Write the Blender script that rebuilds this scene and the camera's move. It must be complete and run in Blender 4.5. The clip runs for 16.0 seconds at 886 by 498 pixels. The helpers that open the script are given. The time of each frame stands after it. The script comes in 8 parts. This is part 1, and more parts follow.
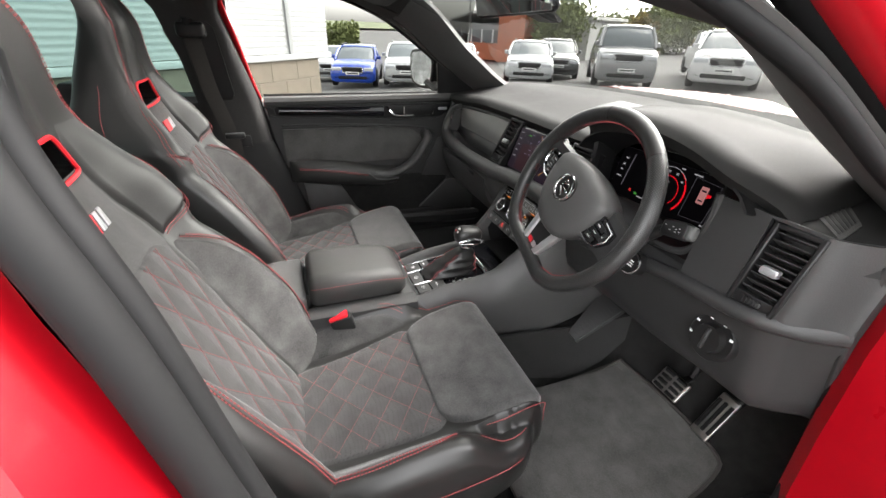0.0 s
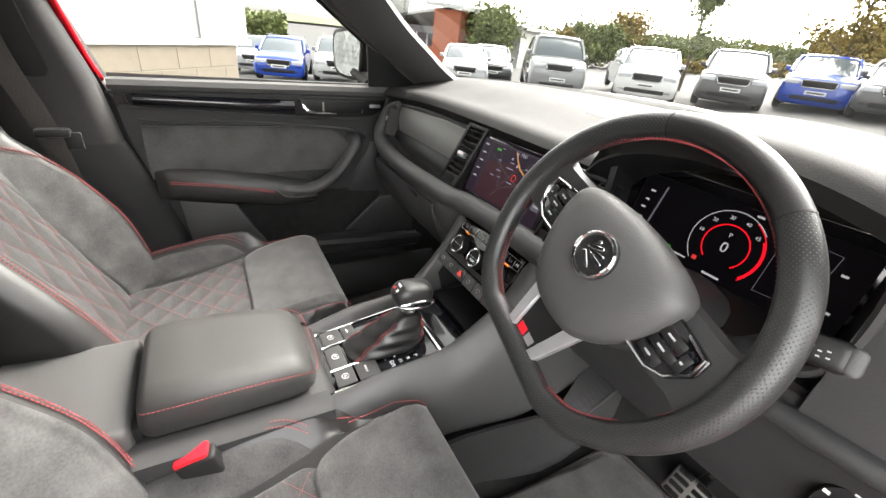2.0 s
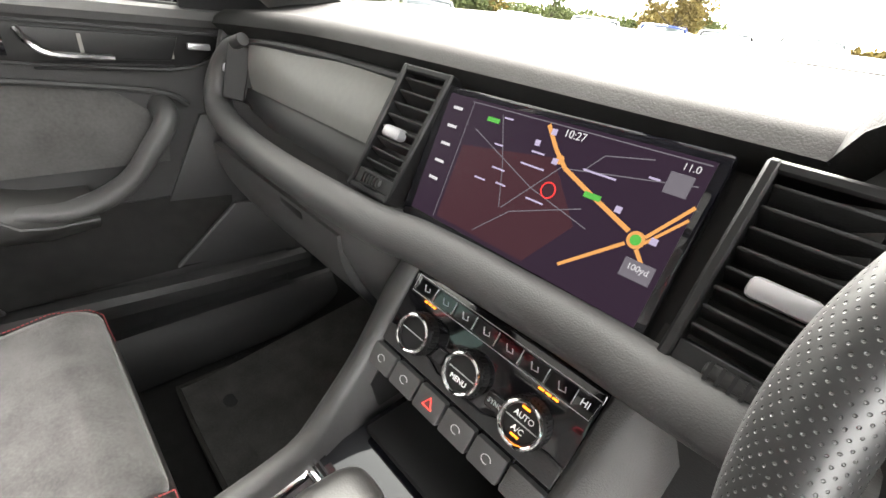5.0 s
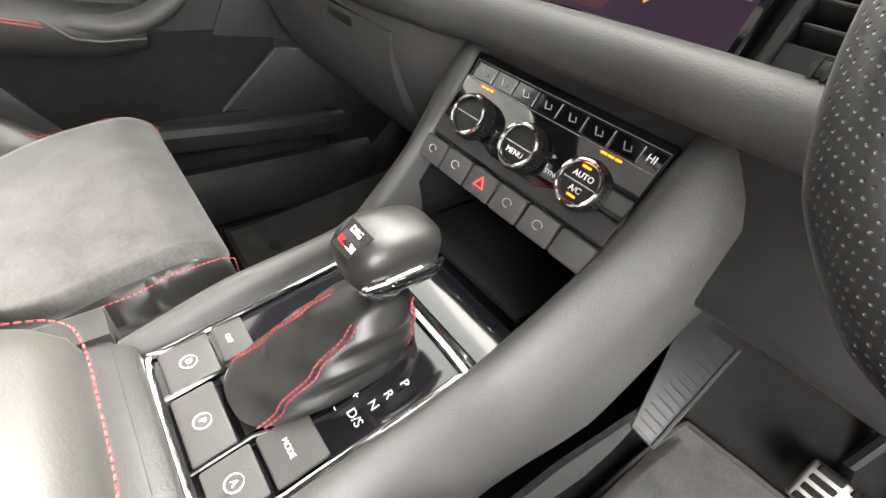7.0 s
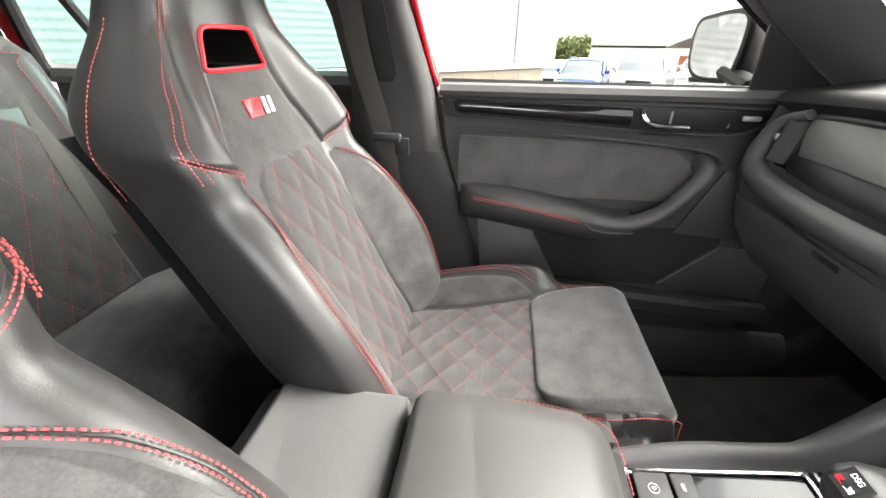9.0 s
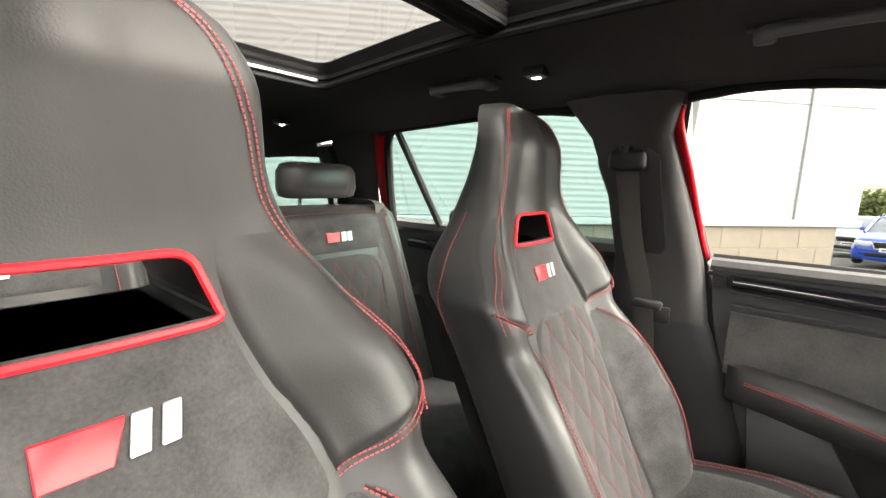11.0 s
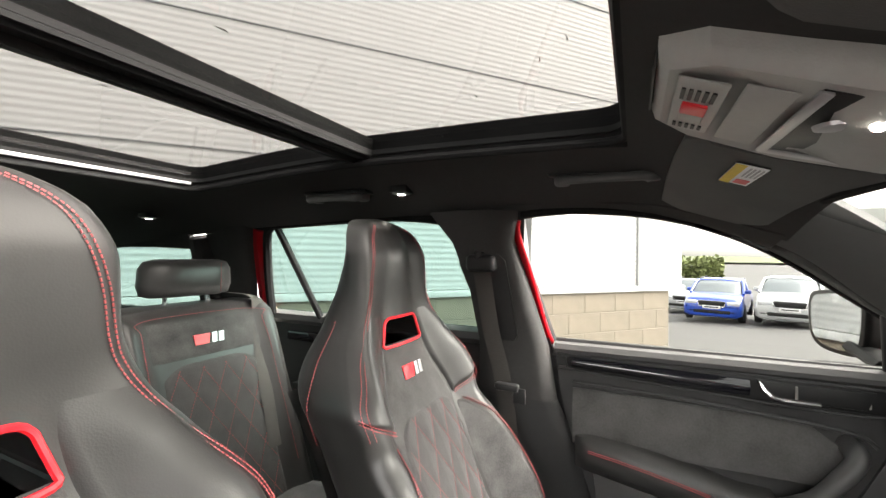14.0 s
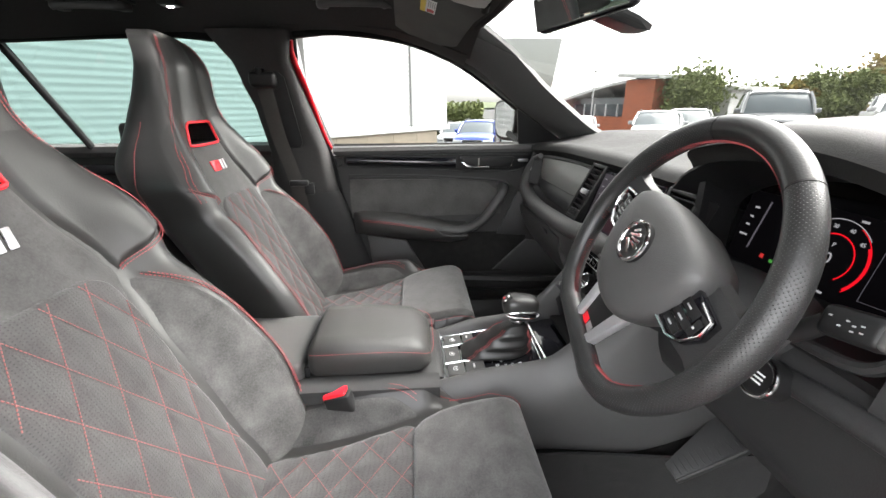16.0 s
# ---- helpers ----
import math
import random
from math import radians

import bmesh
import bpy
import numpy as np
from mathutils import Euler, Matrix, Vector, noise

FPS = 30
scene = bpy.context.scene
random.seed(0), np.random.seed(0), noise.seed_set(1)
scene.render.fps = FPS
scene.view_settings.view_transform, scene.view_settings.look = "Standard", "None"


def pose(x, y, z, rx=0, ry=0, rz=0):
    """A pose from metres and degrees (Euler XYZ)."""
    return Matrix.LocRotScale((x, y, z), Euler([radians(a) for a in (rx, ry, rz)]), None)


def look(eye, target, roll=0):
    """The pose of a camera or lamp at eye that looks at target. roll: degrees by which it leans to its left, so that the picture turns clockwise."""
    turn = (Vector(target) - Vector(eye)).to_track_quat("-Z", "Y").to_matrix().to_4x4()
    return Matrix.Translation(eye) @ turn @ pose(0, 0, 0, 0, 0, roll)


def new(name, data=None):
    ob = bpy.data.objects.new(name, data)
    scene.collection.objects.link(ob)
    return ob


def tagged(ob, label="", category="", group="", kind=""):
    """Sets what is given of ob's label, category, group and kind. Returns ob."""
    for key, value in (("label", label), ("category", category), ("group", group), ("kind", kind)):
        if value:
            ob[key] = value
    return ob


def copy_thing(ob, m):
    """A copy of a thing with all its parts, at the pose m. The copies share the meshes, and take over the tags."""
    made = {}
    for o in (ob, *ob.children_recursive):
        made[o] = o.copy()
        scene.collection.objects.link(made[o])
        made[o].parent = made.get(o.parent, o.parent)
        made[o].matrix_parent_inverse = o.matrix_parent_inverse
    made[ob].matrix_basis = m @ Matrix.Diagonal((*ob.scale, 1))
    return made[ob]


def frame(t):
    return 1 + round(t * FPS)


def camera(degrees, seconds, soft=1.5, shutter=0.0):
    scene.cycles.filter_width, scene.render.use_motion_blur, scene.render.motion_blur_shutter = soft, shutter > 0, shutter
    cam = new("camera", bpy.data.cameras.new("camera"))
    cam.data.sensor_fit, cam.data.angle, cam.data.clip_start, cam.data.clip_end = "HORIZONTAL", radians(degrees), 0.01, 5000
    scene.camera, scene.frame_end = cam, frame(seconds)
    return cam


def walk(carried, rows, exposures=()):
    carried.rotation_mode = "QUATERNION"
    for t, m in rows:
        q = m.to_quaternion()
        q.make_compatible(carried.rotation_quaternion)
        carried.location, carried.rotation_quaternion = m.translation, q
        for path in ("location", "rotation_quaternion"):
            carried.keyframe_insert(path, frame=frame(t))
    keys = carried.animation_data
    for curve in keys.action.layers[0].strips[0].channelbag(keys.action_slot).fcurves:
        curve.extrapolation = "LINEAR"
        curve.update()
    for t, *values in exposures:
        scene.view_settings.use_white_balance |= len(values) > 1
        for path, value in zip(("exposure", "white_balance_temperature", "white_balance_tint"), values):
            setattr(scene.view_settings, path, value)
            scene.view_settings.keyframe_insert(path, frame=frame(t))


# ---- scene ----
cam = camera(93.7, 16.0)
PATH = [
    (0, (1.0, 0.4, 1.358), (-0.652, 1.022, 0.417), 2.1),
    (0.5, (0.917, 0.488, 1.334), (-0.766, 0.999, 0.381), 1.2),
    (1, (0.786, 0.534, 1.326), (-0.884, 1.071, 0.365), 1.8),
    (1.5, (0.724, 0.544, 1.308), (-0.897, 1.241, 0.366), 4.1),
    (2, (0.628, 0.542, 1.286), (-0.904, 1.448, 0.372), 6.4),
    (2.5, (0.427, 0.541, 1.282), (-0.996, 1.652, 0.42), 9.3),
    (3, (0.258, 0.618, 1.221), (-1.106, 1.825, 0.395), 8.9),
    (3.2, (0.198, 0.645, 1.208), (-1.139, 1.871, 0.366), 8.2),
    (5.3, (0.16, 0.761, 1.135), (-0.962, 2.063, 0.111), 9.1),
    (5.5, (0.17, 0.754, 1.11), (-0.926, 2.034, 0.032), 9.5),
    (6, (0.195, 0.726, 1.063), (-0.877, 1.948, -0.102), 10.8),
    (6.5, (0.207, 0.711, 1.042), (-0.843, 1.875, -0.2), 11.5),
    (7, (0.209, 0.705, 1.037), (-0.858, 1.806, -0.247), 11.1),
    (7.5, (0.209, 0.693, 1.034), (-0.923, 1.714, -0.26), 9.6),
    (8, (0.21, 0.647, 1.047), (-1.098, 1.491, -0.209), 6.2),
    (8.5, (0.232, 0.572, 1.142), (-1.411, 0.929, 0.058), 0.6),
    (9, (0.304, 0.481, 1.201), (-1.465, 0.242, 0.299), 1.0),
    (9.6, (0.39, 0.434, 1.219), (-1.23, -0.443, 0.44), 0.1),
    (11.8, (0.418, 0.453, 1.327), (-1.118, -0.828, 1.293), 0.5),
    (12, (0.429, 0.461, 1.345), (-1.101, -0.826, 1.405), 0.5),
    (12.5, (0.44, 0.475, 1.372), (-1.086, -0.804, 1.563), 0.5),
    (13, (0.432, 0.494, 1.378), (-1.136, -0.728, 1.598), 0.8),
    (13.5, (0.431, 0.504, 1.373), (-1.246, -0.572, 1.533), 1.0),
    (14, (0.447, 0.524, 1.348), (-1.371, -0.31, 1.375), 0.9),
    (14.5, (0.569, 0.571, 1.328), (-1.365, 0.1, 1.136), 0.4),
    (15, (0.705, 0.576, 1.296), (-1.246, 0.418, 0.884), 0.1),
    (15.5, (0.784, 0.607, 1.262), (-1.132, 0.647, 0.687), -0.1),
    (16, (0.828, 0.62, 1.251), (-1.057, 0.747, 0.596), -0.2),
]
walk(cam, [(t, look(eye, target, roll)) for t, eye, target, roll in PATH], exposures=((0.0, 4.33, 6700, 10), (0.5, 4.62, 6700, 10), (1.0, 4.7, 6700, 10), (2.0, 5.0, 6800, 10), (3.0, 5.32, 6900, 10), (4.4, 5.5, 6900, 10), (5.5, 5.95, 6900, 10), (8.0, 5.98, 7000, 10), (8.5, 5.65, 6900, 10), (9.0, 5.34, 6800, 10), (9.5, 4.93, 6900, 10), (12.0, 5.03, 7200, 10), (13.5, 4.86, 7100, 10), (14.5, 4.94, 6850, 10), (15.0, 4.82, 6700, 10), (16.0, 4.7, 6600, 10)))

# ---- light ----
world = bpy.data.worlds.new("overcast_sky")
scene.world = world
world.use_nodes = True
wn, wl = world.node_tree.nodes, world.node_tree.links
sky = wn.new("ShaderNodeTexSky")
sky.sky_type, sky.sun_disc = 'NISHITA', False
sky.sun_elevation, sky.sun_rotation = radians(39), radians(-19)
sky.air_density, sky.dust_density = 1.0, 4.0
soften = wn.new("ShaderNodeHueSaturation")
soften.inputs["Saturation"].default_value = 0.12
cloud = wn.new("ShaderNodeTexNoise")
cloud.inputs["Scale"].default_value, cloud.inputs["Detail"].default_value = 2.2, 5.0
ramp = wn.new("ShaderNodeMapRange")
ramp.inputs["From Min"].default_value, ramp.inputs["From Max"].default_value = 0.3, 0.75
ramp.inputs["To Min"].default_value, ramp.inputs["To Max"].default_value = 0.86, 1.1
mult = wn.new("ShaderNodeMixRGB")
mult.blend_type, mult.inputs[0].default_value = 'MULTIPLY', 1.0
wl.new(sky.outputs[0], soften.inputs["Color"])
wl.new(wn.new("ShaderNodeTexCoord").outputs["Generated"], cloud.inputs["Vector"])
wl.new(cloud.outputs[0], ramp.inputs[0])
wl.new(soften.outputs[0], mult.inputs[1])
wl.new(ramp.outputs[0], mult.inputs[2])
wl.new(mult.outputs[0], wn["Background"].inputs[0])
wn["Background"].inputs[1].default_value = 0.15
sun = new("sun", bpy.data.lights.new("sun", 'SUN'))
sun.data.energy, sun.data.angle, sun.data.color = 0.5, radians(70), (1.0, 0.97, 0.93)
sun.matrix_world = look((-3.4, 10, 8.5), (0, 0, 0))


# ---- materials ----
def material(name, color, rough=0.5, metal=0.0, var=0.15, scale=8.0, bump=0.0, bump_scale=300.0, coat=0.0, sheen=0.0,
             spec=0.5, voronoi=False, stain=0.0, rough_var=0.1):
    """A surface with variation at two scales and a fine relief."""
    m = bpy.data.materials.new(name)
    m.use_nodes = True
    n, l = m.node_tree.nodes, m.node_tree.links
    b = n["Principled BSDF"]
    co = n.new("ShaderNodeTexCoord")
    big, fine = n.new("ShaderNodeTexNoise"), n.new("ShaderNodeTexNoise")
    big.inputs["Scale"].default_value, big.inputs["Detail"].default_value = scale, 4
    fine.inputs["Scale"].default_value, fine.inputs["Detail"].default_value = scale * 14, 3
    for t in (big, fine):
        l.new(co.outputs["Object"], t.inputs["Vector"])
    add = n.new("ShaderNodeMath")
    add.operation = 'MULTIPLY_ADD'
    l.new(fine.outputs[0], add.inputs[0])
    add.inputs[1].default_value = 0.5
    l.new(big.outputs[0], add.inputs[2])
    rng = n.new("ShaderNodeMapRange")
    rng.inputs["From Min"].default_value, rng.inputs["From Max"].default_value = 0.4, 1.1
    rng.inputs["To Min"].default_value, rng.inputs["To Max"].default_value = 1 - var, 1 + var
    l.new(add.outputs[0], rng.inputs[0])
    mul = n.new("ShaderNodeMixRGB")
    mul.blend_type, mul.inputs[0].default_value = 'MULTIPLY', 1.0
    mul.inputs[1].default_value = (*color, 1)
    l.new(rng.outputs[0], mul.inputs[2])
    l.new(mul.outputs[0], b.inputs["Base Color"])
    rr = n.new("ShaderNodeMapRange")
    rr.inputs["From Min"].default_value, rr.inputs["From Max"].default_value = 0.3, 0.7
    rr.inputs["To Min"].default_value, rr.inputs["To Max"].default_value = max(rough - rough_var * rough, 0.0), min(rough + rough_var * rough, 1)
    l.new(big.outputs[0], rr.inputs[0])
    l.new(rr.outputs[0], b.inputs["Roughness"])
    b.inputs["Metallic"].default_value = metal
    b.inputs["Coat Weight"].default_value = coat
    b.inputs["Coat Roughness"].default_value = 0.05
    b.inputs["Sheen Weight"].default_value = sheen
    b.inputs["Sheen Roughness"].default_value = 0.5
    b.inputs["Specular IOR Level"].default_value = spec
    if bump:
        tex = n.new("ShaderNodeTexVoronoi" if voronoi else "ShaderNodeTexNoise")
        tex.inputs["Scale"].default_value = bump_scale
        l.new(co.outputs["Object"], tex.inputs["Vector"])
        bu = n.new("ShaderNodeBump")
        bu.inputs["Strength"].default_value, bu.inputs["Distance"].default_value = bump, 0.001
        l.new(tex.outputs[0], bu.inputs["Height"])
        l.new(bu.outputs[0], b.inputs["Normal"])
    return m


def lamp_material(name, color, strength):
    m = bpy.data.materials.new(name)
    m.use_nodes = True
    b = m.node_tree.nodes["Principled BSDF"]
    b.inputs["Base Color"].default_value = (*(0.08 * c for c in color), 1)
    b.inputs["Roughness"].default_value = 0.3
    b.inputs["Specular IOR Level"].default_value = 0.06
    b.inputs["Emission Color"].default_value = (*color, 1)
    b.inputs["Emission Strength"].default_value = strength * 0.07
    return m


def glass_material(name, tint, ior=1.45, gloss=1.0):
    m = bpy.data.materials.new(name)
    m.use_nodes = True
    n, l = m.node_tree.nodes, m.node_tree.links
    n.remove(n["Principled BSDF"])
    tr, gl, fr, mx = (n.new(k) for k in ("ShaderNodeBsdfTransparent", "ShaderNodeBsdfGlossy", "ShaderNodeFresnel", "ShaderNodeMixShader"))
    tr.inputs[0].default_value = (*tint, 1)
    gl.inputs["Roughness"].default_value = 0.0
    gl.inputs["Color"].default_value = (gloss, gloss, gloss, 1)
    fr.inputs[0].default_value = ior
    l.new(fr.outputs[0], mx.inputs[0])
    l.new(tr.outputs[0], mx.inputs[1])
    l.new(gl.outputs[0], mx.inputs[2])
    l.new(mx.outputs[0], n["Material Output"].inputs[0])
    return m


LEATHER = material("black_leather", (0.0115, 0.0113, 0.011), 0.37, bump=0.10, bump_scale=520, voronoi=True, var=0.16, scale=5, spec=0.5, rough_var=0.2)
# armrest leather, its base lightened to paint in daylight from above
ARMREST = material("lightened_armrest_leather", (0.024, 0.0236, 0.0225), 0.48, bump=0.08, bump_scale=520, voronoi=True, var=0.12, scale=5)
PERF = material("perforated_leather", (0.013, 0.0132, 0.0132), 0.40, var=0.12)
SUEDE = material("grey_suede", (0.040, 0.0395, 0.039), 0.95, sheen=0.22, bump=0.3, bump_scale=1400, var=0.7, scale=22, spec=0.2)
QUILT = material("quilted_suede", (0.042, 0.041, 0.041), 0.93, sheen=0.18, bump=0.5, bump_scale=420, voronoi=True, var=0.45, scale=22, spec=0.2)
THREAD = material("red_thread", (0.25, 0.042, 0.045), 0.75, var=0.25, scale=60)
QTHREAD = material("dusty_red_thread", (0.20, 0.052, 0.054), 0.8, var=0.3, scale=60)
REDTRIM = material("red_trim", (0.60, 0.012, 0.022), 0.4, var=0.05)
SOFT = material("soft_dash_plastic", (0.046, 0.0455, 0.045), 0.52, bump=0.35, bump_scale=650, var=0.1, scale=5)
# dash plastic again, darkened to offset strong windscreen light on its top
DASHTOP = material("dash_top_darkened", (0.0165, 0.0165, 0.0162), 0.72, bump=0.35, bump_scale=650, var=0.12, scale=5, spec=0.12)
DOORCLOTH = material("dark_door_suede", (0.066, 0.065, 0.063), 0.92, sheen=0.2, bump=0.3, bump_scale=1200, var=0.4, scale=14, spec=0.2)
HARD = material("hard_grained_plastic", (0.024, 0.024, 0.0242), 0.5, bump=0.35, bump_scale=500, var=0.14, scale=6, spec=0.4)
DARK = material("black_plastic", (0.008, 0.008, 0.0083), 0.46, bump=0.15, bump_scale=400, spec=0.35)
GLOSS = material("piano_black", (0.004, 0.004, 0.005), 0.07, var=0.3, coat=0.5, spec=0.5, bump=0.02, bump_scale=40)
DECOR = material("dark_decor_panel", (0.12, 0.12, 0.113), 0.42, metal=0.35, coat=0.1, bump=0.05, bump_scale=900)
CHROME = material("chrome", (0.78, 0.78, 0.79), 0.1, metal=1.0, var=0.04)
SATIN = material("satin_silver", (0.45, 0.45, 0.46), 0.34, metal=0.7, var=0.05)
STEEL = material("brushed_steel", (0.28, 0.268, 0.252), 0.42, metal=1.0, var=0.1, scale=30)
CARPET = material("black_carpet", (0.014, 0.0138, 0.0134), 0.98, sheen=0.15, bump=1.0, bump_scale=700, var=0.45, scale=40, spec=0.1)
MAT_ = material("floor_mat_pile", (0.072, 0.070, 0.066), 0.98, sheen=0.25, bump=1.0, bump_scale=500, var=0.45, scale=18, spec=0.1)
LINER = material("black_headlining", (0.040, 0.039, 0.0385), 0.97, bump=0.3, bump_scale=900, var=0.16, spec=0.15)
PILLAR = material("pillar_trim", (0.058, 0.058, 0.057), 0.75, bump=0.3, bump_scale=700, var=0.12)
RUBBER = material("rubber_seal", (0.003, 0.003, 0.0032), 0.8, var=0.2, spec=0.25)
REDPAINT = material("red_paint", (0.23, 0.0012, 0.005), 0.30, coat=0.12, var=0.04, spec=0.2)
BELT = material("belt_webbing", (0.034, 0.031, 0.028), 0.8, bump=0.6, bump_scale=260)
WHITE = material("white_print", (0.80, 0.80, 0.80), 0.5, var=0.03)
GREYPRINT = material("grey_print", (0.38, 0.38, 0.38), 0.5, var=0.03)
MIRROR = material("mirror_glass", (0.62, 0.64, 0.64), 0.0, metal=1.0, var=0.0, rough_var=0.0)
# clear panes tinted dark to dim the bright view out; daylight enters undimmed
DIMGLASS = glass_material("view_dimming_glass", (0.20, 0.206, 0.20), 1.22, 0.6)
PRIVACY = glass_material("green_tinted_glass", (0.068, 0.101, 0.095), 1.45, 0.3)
SUNGLASS = glass_material("tinted_sunroof_glass", (0.086, 0.085, 0.0825), 1.22, 0.2)
SCREENGLASS = glass_material("screen_glass", (0.97, 0.97, 0.97), 1.4)


# the holes are coloured paler than the leather, painting the light they catch
def perforate(m, glints=(0.055, 0.056, 0.055)):
    """Rows of small holes, by the mesh's own unwrapping (one unit a row)."""
    n, l = m.node_tree.nodes, m.node_tree.links
    b = n["Principled BSDF"]
    uv, rot, fr, sb_, ln, rg = (n.new(k) for k in ("ShaderNodeTexCoord", "ShaderNodeMapping", "ShaderNodeVectorMath", "ShaderNodeVectorMath", "ShaderNodeVectorMath", "ShaderNodeMapRange"))
    rot.inputs["Rotation"].default_value = (0, 0, radians(45))
    rot.inputs["Scale"].default_value = (1.35, 1.35, 1.0)
    fr.operation, sb_.operation, ln.operation = 'FRACTION', 'SUBTRACT', 'LENGTH'
    sb_.inputs[1].default_value = (0.5, 0.5, 0.0)
    l.new(uv.outputs["UV"], rot.inputs["Vector"])
    l.new(rot.outputs[0], fr.inputs[0])
    l.new(fr.outputs[0], sb_.inputs[0])
    l.new(sb_.outputs[0], ln.inputs[0])
    l.new(ln.outputs["Value"], rg.inputs[0])
    rg.inputs["From Min"].default_value, rg.inputs["From Max"].default_value = 0.10, 0.20
    rg.inputs["To Min"].default_value, rg.inputs["To Max"].default_value = 1.0, 0.0
    old = b.inputs["Base Color"].links[0].from_socket
    mx = n.new("ShaderNodeMixRGB")
    l.new(rg.outputs[0], mx.inputs[0])
    l.new(old, mx.inputs[1])
    mx.inputs[2].default_value = (*glints, 1)
    l.new(mx.outputs[0], b.inputs["Base Color"])
    bu = n.new("ShaderNodeBump")
    bu.inputs["Strength"].default_value, bu.inputs["Distance"].default_value = 1.0, 0.0012
    bu.invert = True
    l.new(rg.outputs[0], bu.inputs["Height"])
    l.new(bu.outputs[0], b.inputs["Normal"])


perforate(PERF)


def pinholes(m, pitch=0.0052):
    """Fine rows of pin holes through the quilted cloth."""
    n, l = m.node_tree.nodes, m.node_tree.links
    b = n["Principled BSDF"]
    co, sp, up_, cb, sc, fr, sb_, ln, rg = (n.new(k) for k in ("ShaderNodeTexCoord", "ShaderNodeSeparateXYZ", "ShaderNodeMath", "ShaderNodeCombineXYZ", "ShaderNodeVectorMath", "ShaderNodeVectorMath", "ShaderNodeVectorMath", "ShaderNodeVectorMath", "ShaderNodeMapRange"))
    up_.operation, sc.operation, fr.operation, sb_.operation, ln.operation = 'MULTIPLY_ADD', 'SCALE', 'FRACTION', 'SUBTRACT', 'LENGTH'
    sc.inputs["Scale"].default_value = 1 / pitch
    sb_.inputs[1].default_value = (0.5, 0.5, 0.0)
    l.new(co.outputs["Object"], sp.inputs[0])
    up_.inputs[1].default_value = -0.8
    l.new(sp.outputs[1], up_.inputs[0])
    l.new(sp.outputs[2], up_.inputs[2])
    l.new(sp.outputs[0], cb.inputs[0])
    l.new(up_.outputs[0], cb.inputs[1])
    l.new(cb.outputs[0], sc.inputs[0])
    l.new(sc.outputs[0], fr.inputs[0])
    l.new(fr.outputs[0], sb_.inputs[0])
    l.new(sb_.outputs[0], ln.inputs[0])
    l.new(ln.outputs["Value"], rg.inputs[0])
    rg.inputs["From Min"].default_value, rg.inputs["From Max"].default_value = 0.12, 0.22
    rg.inputs["To Min"].default_value, rg.inputs["To Max"].default_value = 0.5, 1.0
    old = b.inputs["Base Color"].links[0].from_socket
    mx = n.new("ShaderNodeMixRGB")
    mx.blend_type, mx.inputs[0].default_value = 'MULTIPLY', 1.0
    l.new(old, mx.inputs[1])
    l.new(rg.outputs[0], mx.inputs[2])
    l.new(mx.outputs[0], b.inputs["Base Color"])


pinholes(QUILT)


# ---- mesh helpers ----
def curve(*pts):
    """A smooth function through (x, y) pairs, flat beyond its ends."""
    xs, ys = np.array([p[0] for p in pts], float), np.array([p[1] for p in pts], float)
    d = np.diff(ys) / np.diff(xs)
    m = np.zeros(len(xs))
    m[0], m[-1] = d[0], d[-1]
    for i in range(1, len(xs) - 1):
        m[i] = 0.0 if d[i - 1] * d[i] <= 0 else 2 * d[i - 1] * d[i] / (d[i - 1] + d[i])

    def at(x):
        x = min(max(x, xs[0]), xs[-1])
        i = int(min(np.searchsorted(xs, x, 'right') - 1, len(xs) - 2))
        h = xs[i + 1] - xs[i]
        t = (x - xs[i]) / h
        return float((2 * t**3 - 3 * t**2 + 1) * ys[i] + (t**3 - 2 * t**2 + t) * h * m[i] + (3 * t**2 - 2 * t**3) * ys[i + 1] + (t**3 - t**2) * h * m[i + 1])
    return at


def smooth01(t):
    t = min(max(t, 0.0), 1.0)
    return t * t * (3 - 2 * t)


def spline(pts, n=8, closed=False):
    """Points on a smooth curve through pts (Catmull-Rom)."""
    P = [Vector(p) for p in pts]
    k = len(P)
    out = []
    for i in range(k if closed else k - 1):
        a, b, c, d = (P[j % k] if closed else P[min(max(j, 0), k - 1)] for j in (i - 1, i, i + 1, i + 2))
        for s in range(n):
            t = s / n
            out.append(0.5 * ((2 * b) + (c - a) * t + (2 * a - 5 * b + 4 * c - d) * t * t + (3 * b - a - 3 * c + d) * t**3))
    if not closed:
        out.append(P[-1])
    return out


def raw(verts, faces):
    bm = bmesh.new()
    vs = [bm.verts.new(v) for v in verts]
    for f in faces:
        if len(set(f)) > 2:
            try:
                bm.faces.new([vs[i] for i in f])
            except ValueError:
                pass
    return bm


def join(*bms):
    out = bmesh.new()
    for b in bms:
        me = bpy.data.meshes.new("tmp")
        b.to_mesh(me)
        b.free()
        out.from_mesh(me)
        bpy.data.meshes.remove(me)
    return out


def loft(rings, closed=True, cap=True):
    n = len(rings[0])
    verts = [tuple(p) for r in rings for p in r]
    faces = []
    for i in range(len(rings) - 1):
        for j in range(n if closed else n - 1):
            k = (j + 1) % n
            faces.append((i * n + j, i * n + k, (i + 1) * n + k, (i + 1) * n + j))
    if cap and closed:
        faces.append(tuple(range(n))[::-1])
        faces.append(tuple((len(rings) - 1) * n + j for j in range(n)))
    bm = raw(verts, faces)
    bmesh.ops.recalc_face_normals(bm, faces=bm.faces)
    return bm


